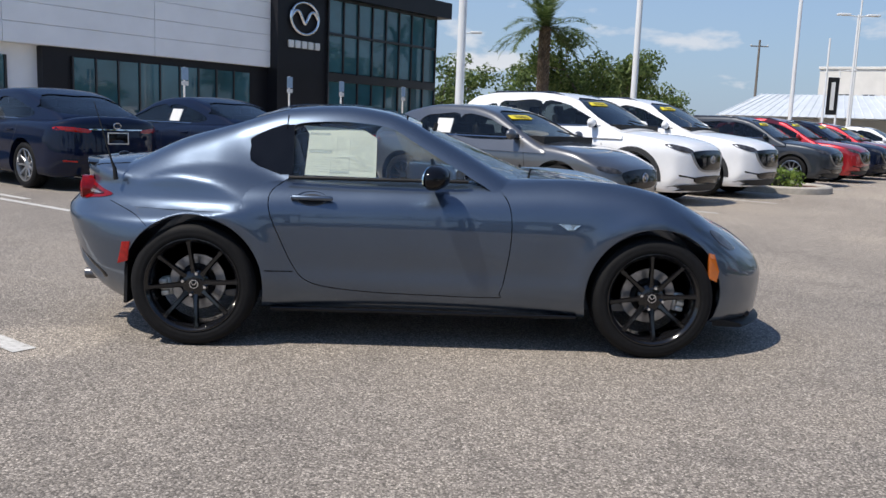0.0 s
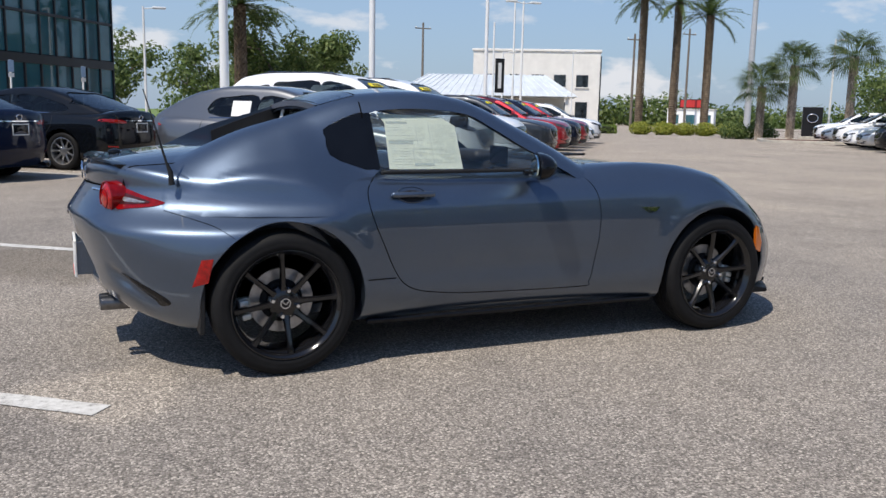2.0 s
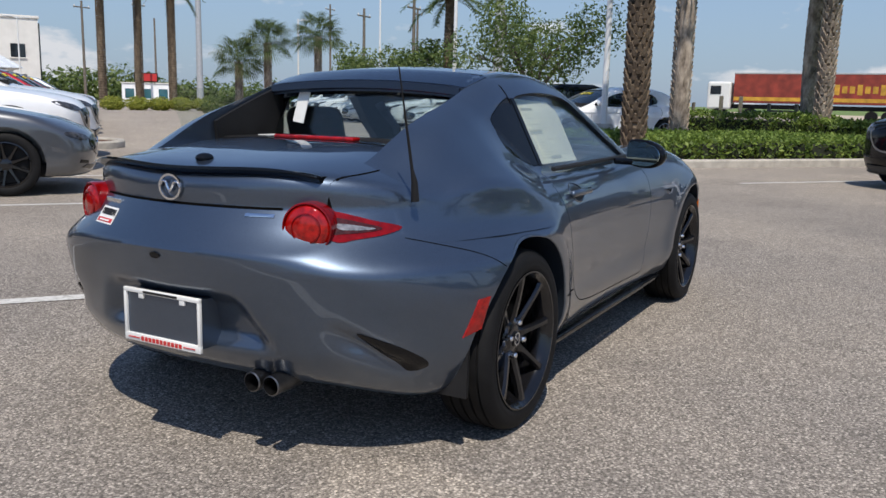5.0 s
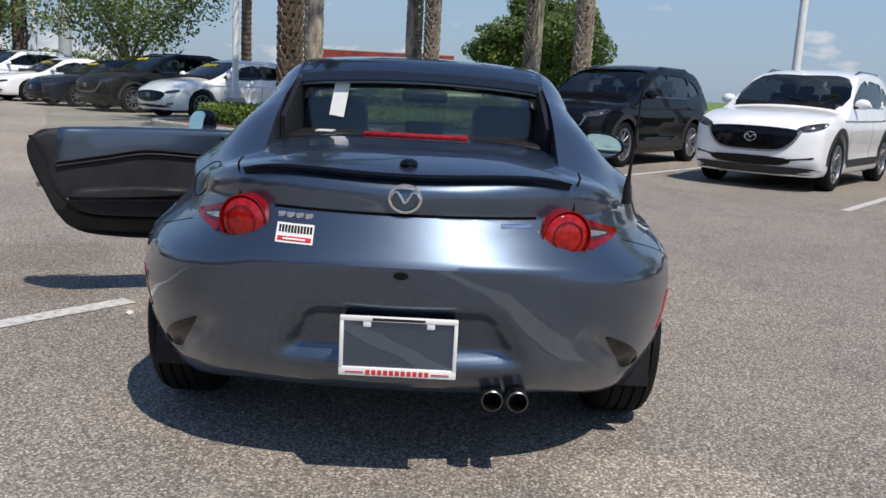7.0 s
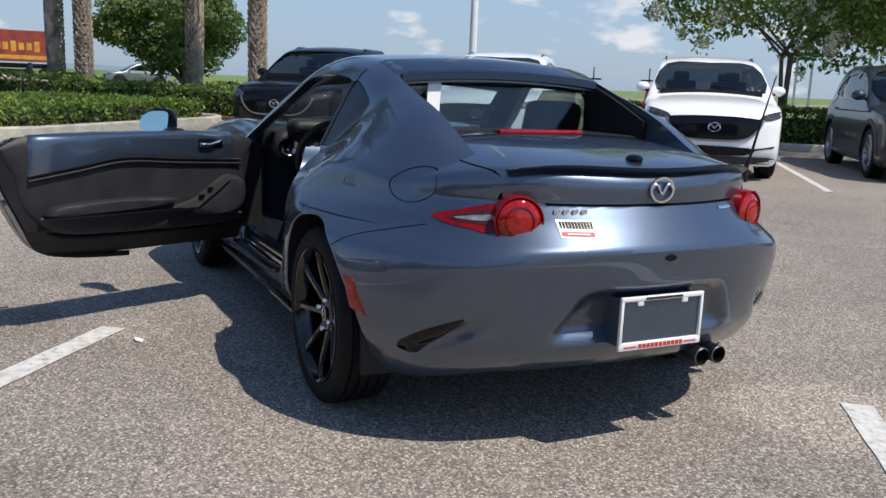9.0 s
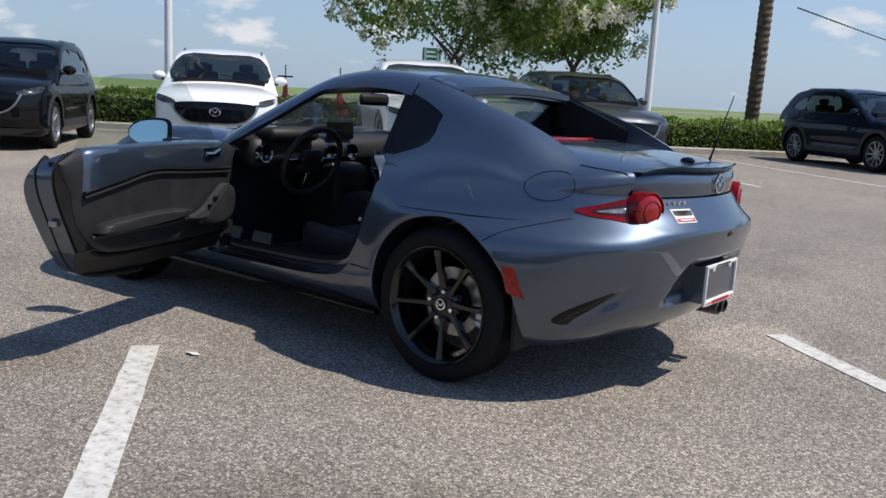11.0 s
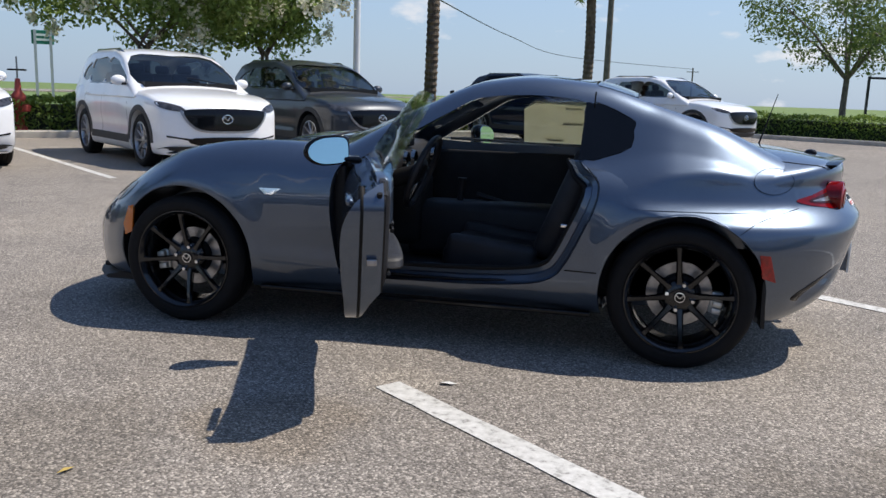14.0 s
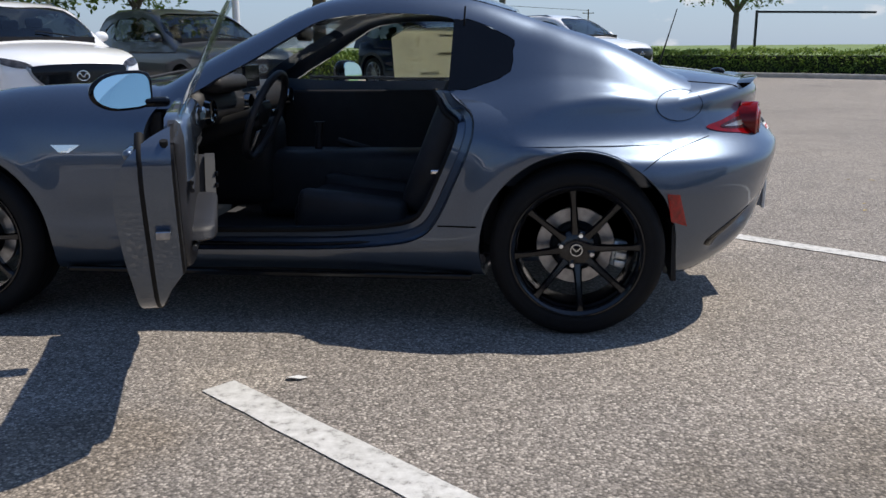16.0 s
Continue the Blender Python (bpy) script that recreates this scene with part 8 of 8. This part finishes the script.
def banner_pole(base, height):
    ob = thing("banner_pole", "white pole carrying a black banner", "banner", at=pose(*base))
    part("shaft", lathe(bmesh.new(), [(0.0, -0.1), (0.08, -0.1), (0.06, height), (0.0, height)], 12, "z", closed=False), POLE_WHITE, ob, smooth=40)
    b = part("banner", boxed((0.5, 0, height * 0.52), (0.7, 0.03, 2.3), 0.01, None), TRIM_BLACK, ob, "black cloth banner with white print")
    part("print_bar", boxed((0.5, -0.022, height * 0.52), (0.25, 0.012, 1.7)), WHITE_PLASTIC, b)
    for dz in (-1.15, 1.15):
        part("bracket", tubed([(0, 0, height * 0.52 + dz), (0.9, 0, height * 0.52 + dz)], 0.02, 6), POLE_WHITE, ob)


def flag_pole(base, height):
    ob = thing("flag_pole", "tall white flag pole with a limp red and white flag", "flag", at=pose(*base))
    part("shaft", lathe(bmesh.new(), [(0.0, -0.1), (0.09, -0.1), (0.05, height), (0.0, height)], 12, "z", closed=False), POLE_WHITE, ob, smooth=40)
    for s, mat in ((0, RED_PRINT), (1, WHITE_PLASTIC), (2, RED_PRINT), (3, SIGN_BLUE)):
        fl = bmesh.new()
        rows = []
        for q in range(9):
            z = height - 0.3 - 0.25 * q
            rows.append([fl.verts.new((0.08 + 0.09 * s + 0.02 * math.sin(q + s), y + 0.05 * math.sin(q * 0.8 + s), z)) for y in (-0.03, 0.03)] + [fl.verts.new((0.16 + 0.09 * s + 0.02 * math.sin(q + s + 1), 0.05 * math.sin(q * 0.8 + s), z))])
        for a, b in zip(rows, rows[1:]):
            for i in range(3):
                fl.faces.new((a[i], a[(i + 1) % 3], b[(i + 1) % 3], b[i]))
        part("flag_fold", fl, mat, ob)


def tall_mast(base, height, r, label):
    ob = thing("steel_mast", label, "mast", "steel masts", at=pose(*base))
    part("shaft", lathe(bmesh.new(), [(0.0, -0.1), (r, -0.1), (r * 0.6, height), (0.0, height)], 14, "z", closed=False), POLE_GREY, ob, smooth=40)


def road_sign():
    ob = thing("road_sign", "green highway sign on two steel posts", "sign", at=pose(35.9, -43.2, 0, 0, 0, -138))
    part("panel", boxed((0, 0, 3.9), (1.3, 0.06, 0.85), 0.02), SIGN_GREEN, ob)
    for z in (4.05, 3.75):
        part("print_bar", boxed((0, 0.036, z), (0.9, 0.012, 0.14)), WHITE_PLASTIC, ob)
        part("print_bar", boxed((0, -0.036, z), (0.9, 0.012, 0.14)), WHITE_PLASTIC, ob)
    for x in (-0.45, 0.45):
        part("post", boxed((x, 0, 2.15), (0.16, 0.16, 4.4)), POLE_GREY, ob)


def field_gate():
    ob = thing("field_gate", "dark timber gate posts and rails at the field", "gate", at=pose(27.0, 1.6, 0, 0, 0, 60))
    for x in (0, 1.1, 4.5):
        part("post", boxed((x, 0, 0.6), (0.10, 0.10, 1.3), 0.01), WOOD_POLE, ob)
    for z in (0.5, 1.0):
        part("rail", boxed((0.55, 0, z), (1.1, 0.05, 0.07), 0.01), WOOD_POLE, ob)


roadside_store()
monument_sign()
banner_pole((25.0, 47.6, 0), 7.3)
flag_pole((29.5, 53.0, 0), 13.0)
tall_mast((81.1, 82.3, 0), 26, 0.45, "tall thin grey transmission mast")
tall_mast((50.5, 23.8, 0), 18, 0.42, "thick grey concrete transmission mast")
utility_pole((51.7, 68.0, 0), 9.6, True)
utility_pole((70.3, 78.7, 0), 10.0, False)
utility_pole((47.7, 29.0, 0), 7.9, True)
utility_pole((54.1, 37.5, 0), 8.2, True)
road_sign()
field_gate()
for k, (x, y) in enumerate(((35.3, 7.3), (40.6, 6.7), (42.0, 6.0))):
    fp = thing("fence_post", "short dark fence post in the field", "post", "fence posts", at=pose(x, y, 0))
    part("post", boxed((0, 0, 0.8), (0.18, 0.18, 1.7), 0.02), WOOD_POLE, fp)
slab("field_track", [(90, 4), (160, -10), (210, 60), (120, 70)], -0.05, 0.07, SAND, "pale sandy field beyond the fence", "field")

# ---- litter and marks on the asphalt ----
bit = bmesh.new()
vs = [bit.verts.new(p) for p in ((-0.305, 1.325, 0.004), (-0.27, 1.315, 0.006), (-0.235, 1.335, 0.005), (-0.245, 1.352, 0.012), (-0.285, 1.35, 0.008))]
bit.faces.new(vs)
bmesh.ops.solidify(bit, geom=list(bit.faces), thickness=0.004)
tagged(part("paper_scrap", bit, WHITE_PLASTIC), "small torn white scrap lying on the asphalt", "litter")
rr = random.Random(8)
for k in range(9):
    x, y = rr.uniform(-3.6, -1.2), rr.uniform(-3.4, -1.6)
    if k > 6:
        x, y = rr.uniform(-2.2, 0.8), rr.uniform(1.5, 3.4)
    lf = bmesh.new()
    a, L = rr.uniform(0, 6.28), rr.uniform(0.018, 0.03)
    t, n = Vector((math.cos(a), math.sin(a), 0)), Vector((-math.sin(a), math.cos(a), 0))
    c = Vector((x, y, 0.006))
    vs = [lf.verts.new(p) for p in (c - t * L, c + n * L * 0.4 + Vector((0, 0, 0.004)), c + t * L, c - n * L * 0.4 + Vector((0, 0, 0.003)))]
    lf.faces.new(vs)
    bmesh.ops.solidify(lf, geom=list(lf.faces), thickness=0.002)
    tagged(part("fallen_leaf", lf, LEAF_DRY), "small dry yellow leaf on the asphalt", "leaf", "fallen leaves")
